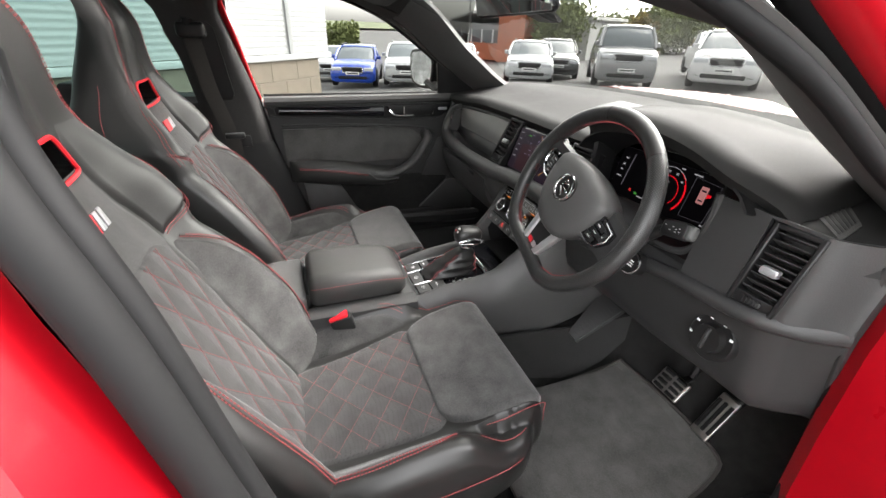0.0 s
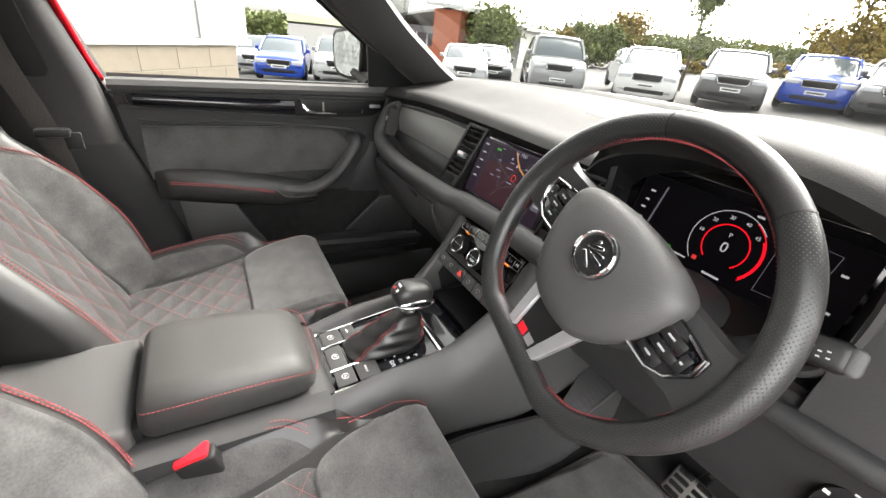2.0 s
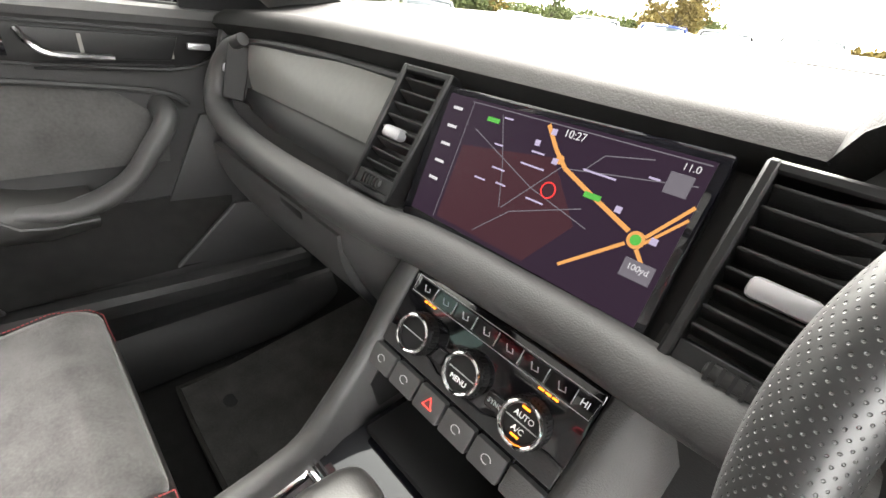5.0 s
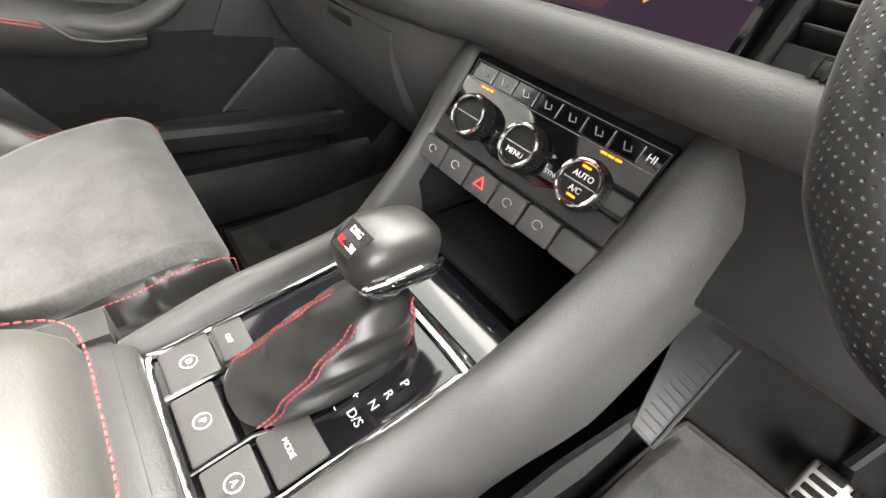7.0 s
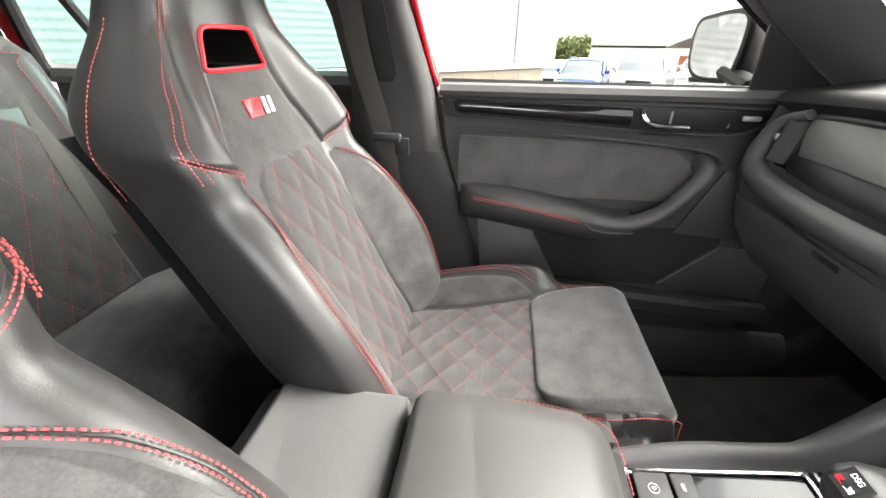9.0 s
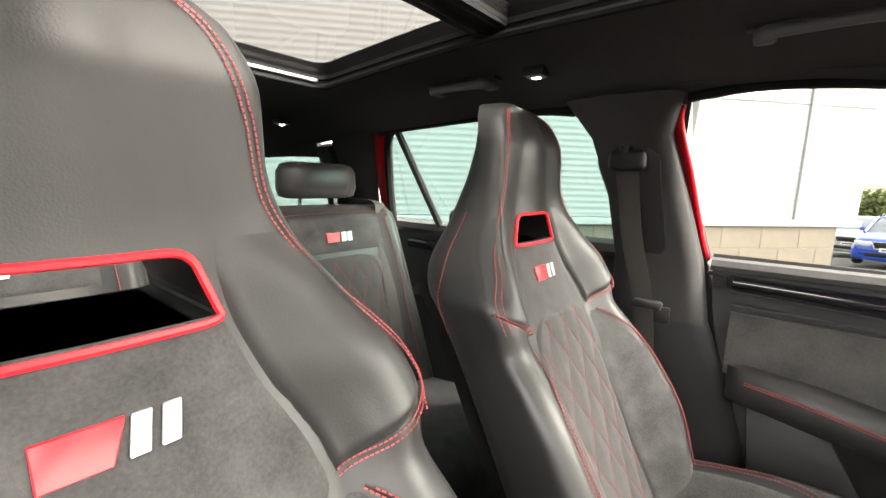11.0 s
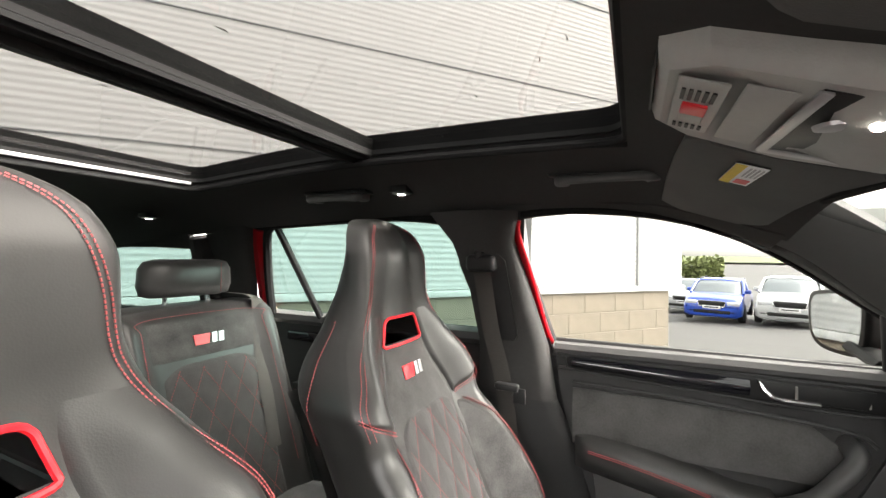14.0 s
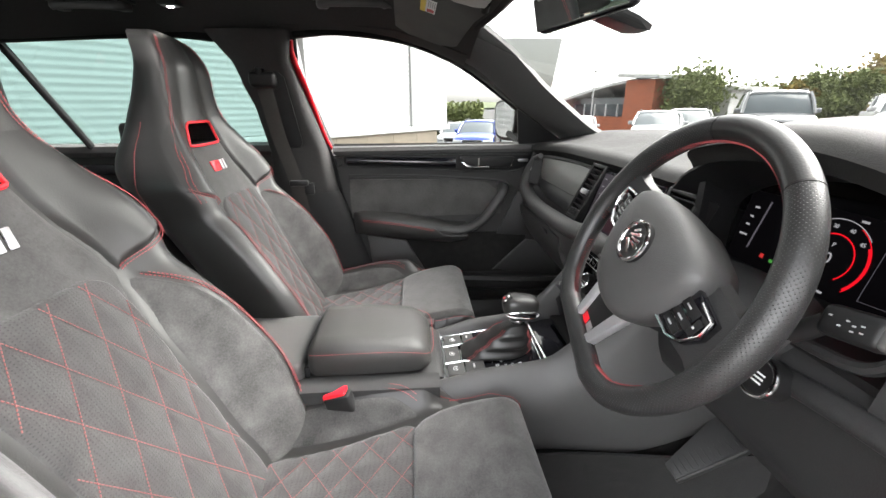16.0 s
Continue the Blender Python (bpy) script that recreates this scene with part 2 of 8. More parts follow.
def sheet(fn, us, vs, thick=0.0):
    """A surface fn(u, v) on a grid; with thick, a closed shell of that thickness on its hind side."""
    nu, nv = len(us), len(vs)
    top = [[Vector(fn(u, v)) for u in us] for v in vs]
    verts = [p for row in top for p in row]
    faces = [(j * nu + i, j * nu + i + 1, (j + 1) * nu + i + 1, (j + 1) * nu + i) for j in range(nv - 1) for i in range(nu - 1)]
    bm = raw(verts, faces)
    if thick:
        bm.normal_update()
        bmesh.ops.solidify(bm, geom=bm.faces[:], thickness=thick)
    return bm


def lin(a, b, n):
    return [a + (b - a) * i / (n - 1) for i in range(n)]


def box(x0, x1, y0, y1, z0, z1, r=0.004, seg=2, m=None):
    bm = bmesh.new()
    bmesh.ops.create_cube(bm, size=1)
    for v in bm.verts:
        v.co = Vector(((x0 + x1) / 2 + v.co.x * (x1 - x0), (y0 + y1) / 2 + v.co.y * (y1 - y0), (z0 + z1) / 2 + v.co.z * (z1 - z0)))
    if r:
        bmesh.ops.bevel(bm, geom=bm.edges[:], offset=min(r, 0.48 * min(x1 - x0, y1 - y0, z1 - z0)), segments=seg, affect='EDGES', profile=0.5)
    if m is not None:
        bmesh.ops.transform(bm, matrix=m, verts=bm.verts)
    return bm


def prism(points, offset, r=0.0, seg=2):
    """A flat polygon pushed along offset, with rounded edges."""
    bm = bmesh.new()
    vs = [bm.verts.new(p) for p in points]
    f = bm.faces.new(vs)
    ret = bmesh.ops.extrude_face_region(bm, geom=[f])
    bmesh.ops.translate(bm, vec=Vector(offset), verts=[g for g in ret["geom"] if isinstance(g, bmesh.types.BMVert)])
    bmesh.ops.recalc_face_normals(bm, faces=bm.faces)
    if r:
        bmesh.ops.bevel(bm, geom=bm.edges[:], offset=r, segments=seg, affect='EDGES', profile=0.5)
    return bm


def tube(path, r, n=8, closed=False, flat=1.0, up=(0, 0, 1)):
    """A round or flattened bar along a path; r may be a list."""
    P = [Vector(p) for p in path]
    k = len(P)
    rs = [float(v) for v in np.interp(np.linspace(0, 1, k), np.linspace(0, 1, len(r)), r)] if isinstance(r, (list, tuple)) else [r] * k
    rings = []
    side = None
    for i in range(k):
        a = P[i - 1] if (i or closed) else P[0]
        b = P[(i + 1) % k] if (i < k - 1 or closed) else P[-1]
        t = (b - a).normalized()
        if side is None:
            side = t.cross(Vector(up))
            if side.length < 1e-3:
                side = t.cross(Vector((1, 0, 0)))
        side = (side - t * side.dot(t)).normalized()
        o = t.cross(side)
        rings.append([P[i] + rs[i] * (math.cos(q) * side + math.sin(q) * flat * o) for q in (2 * math.pi * j / n for j in range(n))])
    if closed:
        rings.append(rings[0])
        bm = loft(rings, cap=False)
        bmesh.ops.remove_doubles(bm, verts=bm.verts, dist=1e-6)
        return bm
    return loft(rings)


def unwrap_tube(bm, n, pitch_u, pitch_v):
    """Gives a tube of n sides an unwrapping with one unit for each row of holes."""
    bm.verts.ensure_lookup_table()
    bm.verts.index_update()
    rings = len(bm.verts) // n
    cen = [sum((bm.verts[i * n + j].co for j in range(n)), Vector()) / n for i in range(rings)]
    run = [0.0]
    for a, b in zip(cen, cen[1:]):
        run.append(run[-1] + (b - a).length)
    lay = bm.loops.layers.uv.new("UVMap")
    for f in bm.faces:
        js = [v.index % n for v in f.verts]
        for lp in f.loops:
            i, j = lp.vert.index // n, lp.vert.index % n
            if max(js) == n - 1 and min(js) == 0 and j == 0:
                j = n
            lp[lay].uv = (run[i] / pitch_u, j * pitch_v)
    return bm


def rod(a, b, r0, r1=None, n=16, bev=0.0):
    a, b = Vector(a), Vector(b)
    r1 = r0 if r1 is None else r1
    t = (b - a).normalized()
    s = t.cross(Vector((0, 0, 1)) if abs(t.z) < 0.9 else Vector((1, 0, 0))).normalized()
    o = t.cross(s)
    ring = lambda c, r: [c + r * (math.cos(2 * math.pi * j / n) * s + math.sin(2 * math.pi * j / n) * o) for j in range(n)]
    if bev:
        return loft([ring(a, r0 - bev), ring(a + t * bev, r0), ring(b - t * bev, r1), ring(b, r1 - bev)])
    return loft([ring(a, r0), ring(b, r1)])


def lathe(profile, center, axis, n=32):
    """A turned body: profile of (distance along the axis, radius)."""
    c, t = Vector(center), Vector(axis).normalized()
    s = t.cross(Vector((0, 0, 1)) if abs(t.z) < 0.9 else Vector((1, 0, 0))).normalized()
    o = t.cross(s)
    return loft([[c + t * h + max(r, 1e-4) * (math.cos(2 * math.pi * j / n) * s + math.sin(2 * math.pi * j / n) * o) for j in range(n)] for h, r in profile])


def dashes(path, step=0.0055, fill=0.62, r=0.0007):
    """Stitches along a path, as short threads."""
    P = [Vector(p) for p in path]
    length = [0.0]
    for a, b in zip(P, P[1:]):
        length.append(length[-1] + (b - a).length)

    def at(s):
        i = int(min(max(np.searchsorted(length, s, 'right') - 1, 0), len(P) - 2))
        d = length[i + 1] - length[i]
        return P[i].lerp(P[i + 1], (s - length[i]) / d if d > 1e-9 else 0)
    verts, faces = [], []
    s = 0.0
    while s + step * fill < length[-1]:
        a, b = at(s), at(s + step * fill)
        t = (b - a)
        if t.length > 1e-6:
            t.normalize()
            u = t.cross(Vector((0.3, 0.5, 0.8))).normalized()
            v = t.cross(u)
            k = len(verts)
            for p in (a, b):
                verts += [p + r * u, p + r * v, p - r * u, p - r * v]
            faces += [(k + j, k + (j + 1) % 4, k + 4 + (j + 1) % 4, k + 4 + j) for j in range(4)] + [(k, k + 1, k + 2, k + 3), (k + 4, k + 5, k + 6, k + 7)]
        s += step
    return raw(verts, faces)


def thing(name, label, category, at=(0, 0, 0), group="", kind="", turn=0.0):
    e = new(name)
    e.empty_display_size = 0.05
    e.matrix_world = pose(*at, 0, 0, turn)
    ORIGIN[e.name] = e.matrix_world.copy()
    return tagged(e, label, category, group, kind)


ORIGIN = {}


def part(name, bm, mat, parent=None, label="", angle=38, kind="", smooth=True):
    """Links a bmesh, given in the place's own metres, as one mesh object under its parent."""
    me = bpy.data.meshes.new(name)
    bm.to_mesh(me)
    bm.free()
    me.materials.append(mat)
    if smooth:
        me.shade_smooth()
        me.set_sharp_from_angle(angle=radians(angle))
    ob = new(name, me)
    m = Matrix.Identity(4)
    if parent is not None:
        m = ORIGIN.get(parent.name, Matrix.Identity(4))
        ob.parent = parent
    me.transform(m.inverted())
    ORIGIN[ob.name] = m
    return tagged(ob, label, "", "", kind)


def inward(bm, at=(0, 0.2, 1.15)):
    """Turns every face of a pane towards the cabin."""
    bm.normal_update()
    bmesh.ops.reverse_faces(bm, faces=[f for f in bm.faces if f.normal.dot(Vector(at) - f.calc_center_median()) < 0])
    return bm


def single(name, bm, mat, label, category, kind="", group="", angle=38):
    ob = part(name, bm, mat, None, label, angle, kind)
    return tagged(ob, label, category, group, kind)


def lettering(text, size, m, mat, name, parent, depth=0.0004):
    """Writing in the built-in font, turned into a mesh, centred at the pose m."""
    cu = bpy.data.curves.new("tmp_text", 'FONT')
    cu.body, cu.size, cu.extrude = text, size, depth
    cu.align_x, cu.align_y = 'CENTER', 'CENTER'
    ob = bpy.data.objects.new("tmp_text", cu)
    scene.collection.objects.link(ob)
    bpy.context.view_layer.update()
    me = bpy.data.meshes.new_from_object(ob.evaluated_get(bpy.context.evaluated_depsgraph_get()))
    bpy.data.objects.remove(ob)
    bpy.data.curves.remove(cu)
    bm = bmesh.new()
    bm.from_mesh(me)
    bpy.data.meshes.remove(me)
    bmesh.ops.transform(bm, matrix=m, verts=bm.verts)
    return part(name, bm, mat, parent, smooth=False)


def cut(ob, cutter):
    """Takes the bmesh cutter out of ob's mesh, for good."""
    me = bpy.data.meshes.new("tmp_cut")
    cutter.to_mesh(me)
    cutter.free()
    me.transform(ORIGIN[ob.name].inverted())
    c = bpy.data.objects.new("tmp_cut", me)
    scene.collection.objects.link(c)
    c.matrix_world = ORIGIN[ob.name]
    mod = ob.modifiers.new("cut", 'BOOLEAN')
    mod.operation, mod.object, mod.solver = 'DIFFERENCE', c, 'EXACT'
    bpy.context.view_layer.update()
    out = bpy.data.meshes.new_from_object(ob.evaluated_get(bpy.context.evaluated_depsgraph_get()))
    ob.modifiers.clear()
    old = ob.data
    ob.data = out
    out.name = old.name
    bpy.data.meshes.remove(old)
    bpy.data.objects.remove(c)
    bpy.data.meshes.remove(me)
    out.shade_smooth()
    out.set_sharp_from_angle(angle=radians(38))


# ---- outdoors ----
SLOPE_X, SLOPE_Y = 0.060, 0.038


def ground_z(x, y):
    """The car park falls gently to the passenger's side."""
    k = min(1.0, 75.0 / max(math.hypot(x, y), 1.0))
    return (SLOPE_X * x + SLOPE_Y * y) * k


ASPHALT = material("asphalt", (0.055, 0.054, 0.052), 0.85, var=0.3, scale=0.6, bump=0.5, bump_scale=60)
CLADDING = material("white_cladding", (0.41, 0.417, 0.417), 0.5, var=0.04, scale=1.5)
BLOCK = material("buff_concrete_block", (0.185, 0.158, 0.124), 0.9, var=0.28, scale=3, bump=0.6, bump_scale=90)
MORTAR = material("mortar", (0.185, 0.161, 0.130), 0.95, var=0.15, scale=6)
REDBRICK = material("red_brick", (0.36, 0.115, 0.060), 0.9, var=0.2, scale=1.2)
GREYCLAD = material("grey_facade", (0.17, 0.18, 0.19), 0.6, var=0.1, scale=0.4)
ROOFMETAL = material("pale_metal_roof", (0.52, 0.52, 0.50), 0.5, var=0.08, scale=0.5)
FOLIAGE = material("tree_leaves", (0.15, 0.175, 0.068), 0.8, var=0.5, scale=2.0, spec=0.2)
AUTUMN = material("yellowing_leaves", (0.24, 0.18, 0.055), 0.8, var=0.5, scale=2.0, spec=0.2)
BARK = material("bark", (0.10, 0.075, 0.055), 0.95, var=0.3, scale=4)
FIELD = material("far_fields", (0.10, 0.12, 0.055), 0.95, var=0.4, scale=0.02)
WINDOWPANE = material("dark_window", (0.05, 0.06, 0.07), 0.05, var=0.1, spec=0.8)
LINE = material("road_marking", (0.62, 0.62, 0.60), 0.8, var=0.2, scale=6)

rs = [0, 3, 6, 10, 16, 25, 40, 70, 130, 300, 800, 2500]
ground = sheet(lambda a, r: (r * math.cos(a), r * math.sin(a), ground_z(r * math.cos(a), r * math.sin(a)) - 0.0), lin(0, 2 * math.pi, 49), [max(r, 0.01) for r in rs])
single("ground", ground, ASPHALT, "grey asphalt car park sloping gently", "ground", "structure")

# the white building beside the car: corner at C, its long wall runs along D
C, D, N = Vector((-7.9, 1.09, 0)), Vector((0.75, -0.66, 0)).normalized(), Vector((0.66, 0.75, 0)).normalized()
PLINTH = 0.78


def on_wall(s, z, out=0.0):
    return C + D * s + N * out + Vector((0, 0, z))


base = -0.9
building = thing("white_building", "white corrugated warehouse on a buff block plinth", "building", tuple(C))
zs = [PLINTH + 0.10 + i * 0.076 / 6 for i in range(int(8.6 / 0.076 * 6))]
clad = loft([[on_wall(s, z, 0.0024 * math.cos(2 * math.pi * (z - PLINTH) / 0.076)) for z in zs] for s in (-0.34, 26.0)], closed=False)
part("cladding", clad, CLADDING, building, angle=80)
part("end_wall", prism([on_wall(-0.34, PLINTH, -0.02), on_wall(-0.34, 9.4, -0.02), on_wall(-0.34, 9.4, -16), on_wall(-0.34, PLINTH, -16)], D * 0.1), CLADDING, building)
part("plinth_end", prism([on_wall(-0.01, base, -0.045), on_wall(-0.01, PLINTH, -0.045), on_wall(-0.01, PLINTH, -16), on_wall(-0.01, base, -16)], D * 0.1), BLOCK, building)
part("mortar_bed", prism([on_wall(0.002, base, -0.045), on_wall(0.002, PLINTH - 0.002, -0.045), on_wall(26, PLINTH - 0.002, -0.045), on_wall(26, base, -0.045)], N * 0.051), MORTAR, building)
part("core_wall", prism([on_wall(0, base, -0.05), on_wall(0, 9.4, -0.05), on_wall(26, 9.4, -0.05), on_wall(26, base, -0.05)], N * -0.2), MORTAR, building)
part("drip_flashing", prism([on_wall(-0.37, PLINTH, 0.05), on_wall(-0.37, PLINTH + 0.09, 0.05), on_wall(26, PLINTH + 0.09, 0.05), on_wall(26, PLINTH, 0.05)], N * -0.09, 0.004), CLADDING, building)
for z in (2.45, 3.9, 5.35, 6.8):
    part("panel_joint", prism([on_wall(-0.33, z - 0.008, 0.012), on_wall(-0.33, z + 0.008, 0.012), on_wall(26, z + 0.008, 0.012), on_wall(26, z - 0.008, 0.012)], N * -0.03), GREYCLAD, building)
for s in (0.72,):
    part("joint_cover", prism([on_wall(s - 0.06, PLINTH + 0.09, 0.0), on_wall(s - 0.06, 9.3, 0.0), on_wall(s + 0.06, 9.3, 0.0), on_wall(s + 0.06, PLINTH + 0.09, 0.0)], N * 0.03, 0.004), CLADDING, building)
part("roof_edge", prism([on_wall(-0.2, 9.3, 0.15), on_wall(-0.2, 9.6, 0.15), on_wall(26, 9.6, 0.15), on_wall(26, 9.3, 0.15)], N * -0.4, 0.02), ROOFMETAL, building)


# ---- parked cars ----
def car_paint(name, color):
    return material(name, color, 0.3, coat=1.0, var=0.04)


TYRE = material("tyre", (0.02, 0.02, 0.02), 0.8)
CARGLASS = material("car_window", (0.10, 0.12, 0.13), 0.04, var=0.1, spec=0.9)
LENS = material("headlight_lens", (0.55, 0.57, 0.60), 0.1, var=0.15, scale=30, coat=1.0)


def parked_car(label, paint, at, turn, length=4.4, width=1.84, height=1.6, bonnet=0.98, van=False, group="cars parked in rows"):
    """A parked car; its nose points along its own +x."""
    car = thing("parked_car", label, "car", at, group, turn=turn)
    m = pose(*at, 0, 0, turn)
    L, W, H = length, width / 2, height
    nose = 0.16 if van else 0.30
    lower = [(0.0, 0.30, 0.86), (0.04, 0.22, 0.95), (0.25, 0.20, 1.0), (L * 0.5, 0.19, 1.0), (L - 0.2, 0.22, 1.0), (L, 0.35, 0.90)]
    top = curve((0, bonnet - 0.25), (0.06, bonnet - 0.14), (0.3, bonnet - 0.04), (1.1 if not van else 0.7, bonnet + 0.06), (1.5, bonnet + 0.08), (L - 0.3, bonnet + 0.10), (L, bonnet - 0.05))
    bot = curve(*[(a, b) for a, b, c in lower])
    wid = curve(*[(a, W * c) for a, b, c in lower])
    xs = [0, 0.02, 0.06, 0.14, 0.3, 0.5, 0.8, 1.1, 1.5, 2.2, 3.0, L - 0.5, L - 0.2, L - 0.05, L]
    rings = []
    for x in xs:
        w, z0, z1 = wid(x), bot(x), top(x)
        prof = [(-0.80, z0), (-0.97, z0 + 0.08), (-1.0, z0 + 0.3), (-0.99, z0 + 0.6 * (z1 - z0)), (-0.93, z1 - 0.05), (-0.80, z1), (0, z1 + 0.025)]
        prof = prof + [(-a, b) for a, b in prof[-2::-1]]
        rings.append([m @ Vector((-x, w * a, b)) for a, b in prof])
    body = part("body", loft(rings), paint, car, angle=50)
    # glasshouse: windscreen foot, roof, tail
    foot, head = (0.75, 1.25) if van else (1.15, 1.95)
    tail_top, tail_foot = L - (0.25 if van else 0.75), L - 0.12
    gl = []
    for x, zt, k in ((foot, bonnet + 0.06, 0.90), ((foot + head) / 2, bonnet + 0.06 + 0.52 * (H - bonnet - 0.1), 0.86), (head, H - 0.03, 0.78), (head + 0.5, H, 0.77), (tail_top, H - 0.03, 0.76), (tail_foot, bonnet + 0.1, 0.84)):
        zb = bonnet + 0.02
        gl.append([m @ Vector((-x, W * a, b)) for a, b in ((-0.93, zb), (-k, zt - 0.05), (-k + 0.12, zt), (0, zt + 0.02), (k - 0.12, zt), (k, zt - 0.05), (0.93, zb))])
    part("glasshouse", loft(gl), CARGLASS, car, angle=50)
    rf = []
    for x, zt, k in ((head - 0.05, H - 0.05, 0.80), (head, H - 0.015, 0.79), (head + 0.5, H + 0.012, 0.78), (tail_top, H - 0.015, 0.77)):
        rf.append([m @ Vector((-x, W * a, b)) for a, b in ((-k, zt - 0.05), (-k + 0.12, zt + 0.005), (0, zt + 0.025), (k - 0.12, zt + 0.005), (k, zt - 0.05), (0, zt - 0.07))])
    part("roof", loft(rf), paint, car, angle=50)
    for sgn in (-1, 1):
        part("windscreen_pillar", tube([m @ Vector((-foot + 0.05, sgn * W * 0.92, bonnet + 0.05)), m @ Vector((-(foot + head) / 2, sgn * W * 0.875, bonnet + 0.02 + 0.52 * (H - bonnet))), m @ Vector((-head, sgn * W * 0.79, H - 0.05))], 0.045, 6), paint, car)
        part("door_pillar", tube([m @ Vector((-head - 0.55, sgn * W * 0.95, bonnet + 0.04)), m @ Vector((-head - 0.6, sgn * W * 0.79, H - 0.06))], 0.04, 6), paint, car)
        mir = part("door_mirror", box(-foot - 0.45, -foot - 0.32, sgn * W * 1.03 - 0.09, sgn * W * 1.03 + 0.09, bonnet + 0.06, bonnet + 0.2, 0.04, 3, m), paint, car)
        lamp = part("headlight", box(-0.32, 0.0 + 0.012, sgn * W * 0.70 - 0.19, sgn * W * 0.70 + 0.19, bonnet - 0.29, bonnet - 0.15, 0.04, 3, m), LENS, car)
        part("fog_lamp", box(-0.1, 0.0, sgn * W * 0.72 - 0.12, sgn * W * 0.72 + 0.12, 0.36, 0.44, 0.02, 2, m), DARK, car)
        for x in (0.85, L - 0.85):
            wheel = part("wheel", lathe([(-0.11, 0.20), (-0.10, 0.31), (-0.06, 0.335), (0.06, 0.335), (0.10, 0.31), (0.11, 0.22)], m @ Vector((-x, sgn * (W - 0.08), 0.335)), m.to_3x3() @ Vector((0, sgn, 0)), 24), TYRE, car)
            part("rim", lathe([(0.06, 0.21), (0.118, 0.215), (0.10, 0.18), (0.09, 0.06), (0.11, 0.05), (0.112, 0.01)], m @ Vector((-x, sgn * (W - 0.08), 0.335)), m.to_3x3() @ Vector((0, sgn, 0)), 20), SATIN, wheel)
    gr = part("grille", box(-0.1, 0.022, -W * 0.46, W * 0.46, bonnet - 0.34, bonnet - 0.15, 0.04, 3, m), DARK, car)
    part("grille_surround", tube([m @ Vector((0.02, a * W * 0.47, bonnet - 0.245 + b * 0.1)) for a, b in ((-1, 0.6), (-0.9, 1), (0.9, 1), (1, 0.6), (0.85, -1), (-0.85, -1))], 0.012, 6, closed=True), CHROME, gr)
    part("lower_intake", box(-0.1, 0.012, -W * 0.62, W * 0.62, 0.33, 0.46, 0.03, 2, m), DARK, car)
    part("number_plate", box(0.0, 0.034, -0.26, 0.26, 0.50, 0.61, 0.004, 1, m), WHITE, car)
    part("plate_bar", box(0.033, 0.038, -0.21, 0.21, 0.535, 0.575, 0.0, 1, m), DARK, car)
    part("bonnet_edge", tube([m @ Vector((-0.12, a * W * 0.8, top(0.12) + 0.018 - 0.02 * abs(a))) for a in (-1, -0.5, 0, 0.5, 1)], 0.008, 5), DARK, car)
    for sgn in (-1, 1):
        part("roof_rail", tube([m @ Vector((-head - 0.1, sgn * W * 0.72, H + 0.0)), m @ Vector((-head - 0.2, sgn * W * 0.72, H + 0.045)), m @ Vector((-tail_top + 0.1, sgn * W * 0.72, H + 0.035)), m @ Vector((-tail_top, sgn * W * 0.72, H - 0.01))], 0.014, 6), DARK, car)
    return car


BLUE, SILVER, GREYV, WHITEV, BLACKV = (car_paint(n, c) for n, c in (("blue_paint", (0.01, 0.06, 0.42)), ("silver_paint", (0.40, 0.41, 0.42)), ("grey_van_paint", (0.22, 0.225, 0.23)), ("white_paint", (0.62, 0.62, 0.62)), ("dark_grey_paint", (0.06, 0.06, 0.064))))


def park(label, paint, x, y, face, **kw):
    return parked_car(label, paint, (x, y, ground_z(x, y)), face, **kw)


park("metallic blue hatchback parked beyond the block wall", BLUE, -16.6, 3.0, -16, height=1.46, width=1.78, bonnet=0.92)
park("silver hatchback beside the blue car", SILVER, -15.6, 4.9, -16, height=1.5, width=1.78, bonnet=0.95)
park("pale grey estate car behind the blue hatchback", SILVER, -21.5, 2.6, -16, height=1.5, bonnet=0.95)
park("white crossover at the corner of the car park", WHITEV, -18.5, 8.0, -25, height=1.5, bonnet=0.98)
park("silver estate car with a dark grille", SILVER, -13.9, 9.2, -30, height=1.48, bonnet=0.93)
park("dark estate car behind the silver one", BLACKV, -15.6, 11.6, -30, height=1.55, bonnet=0.95)
park("tall dark grey van with twin headlights", GREYV, -10.6, 10.8, -34, height=1.85, width=1.86, bonnet=1.16, van=True)
park("white compact SUV with a black grille", WHITEV, -8.4, 12.3, -52, height=1.62, bonnet=1.02)
park("dark grey SUV with a chrome grille", BLACKV, -6.9, 14.1, -60, height=1.66, bonnet=1.04)
park("bright blue SUV parked in the row", BLUE, -5.7, 16.3, -68, height=1.63, bonnet=1.04)
park("black compact SUV with a broad grille", BLACKV, -3.6, 15.6, -72, height=1.52, bonnet=0.98)
park("white hatchback at the end of the row", WHITEV, -1.6, 15.2, -80, height=1.5, bonnet=0.95)
park("dark hatchback behind the row", BLACKV, -6.2, 19.8, -60, height=1.5, bonnet=0.95)
park("silver SUV behind the row", SILVER, -11.0, 15.6, -40, height=1.6, bonnet=1.0)

# ---- far things ----
def bearing(az, d, h=0.0):
    x, y = d * math.sin(radians(az)), d * math.cos(radians(az))
    return Vector((x, y, ground_z(x, y) + h))


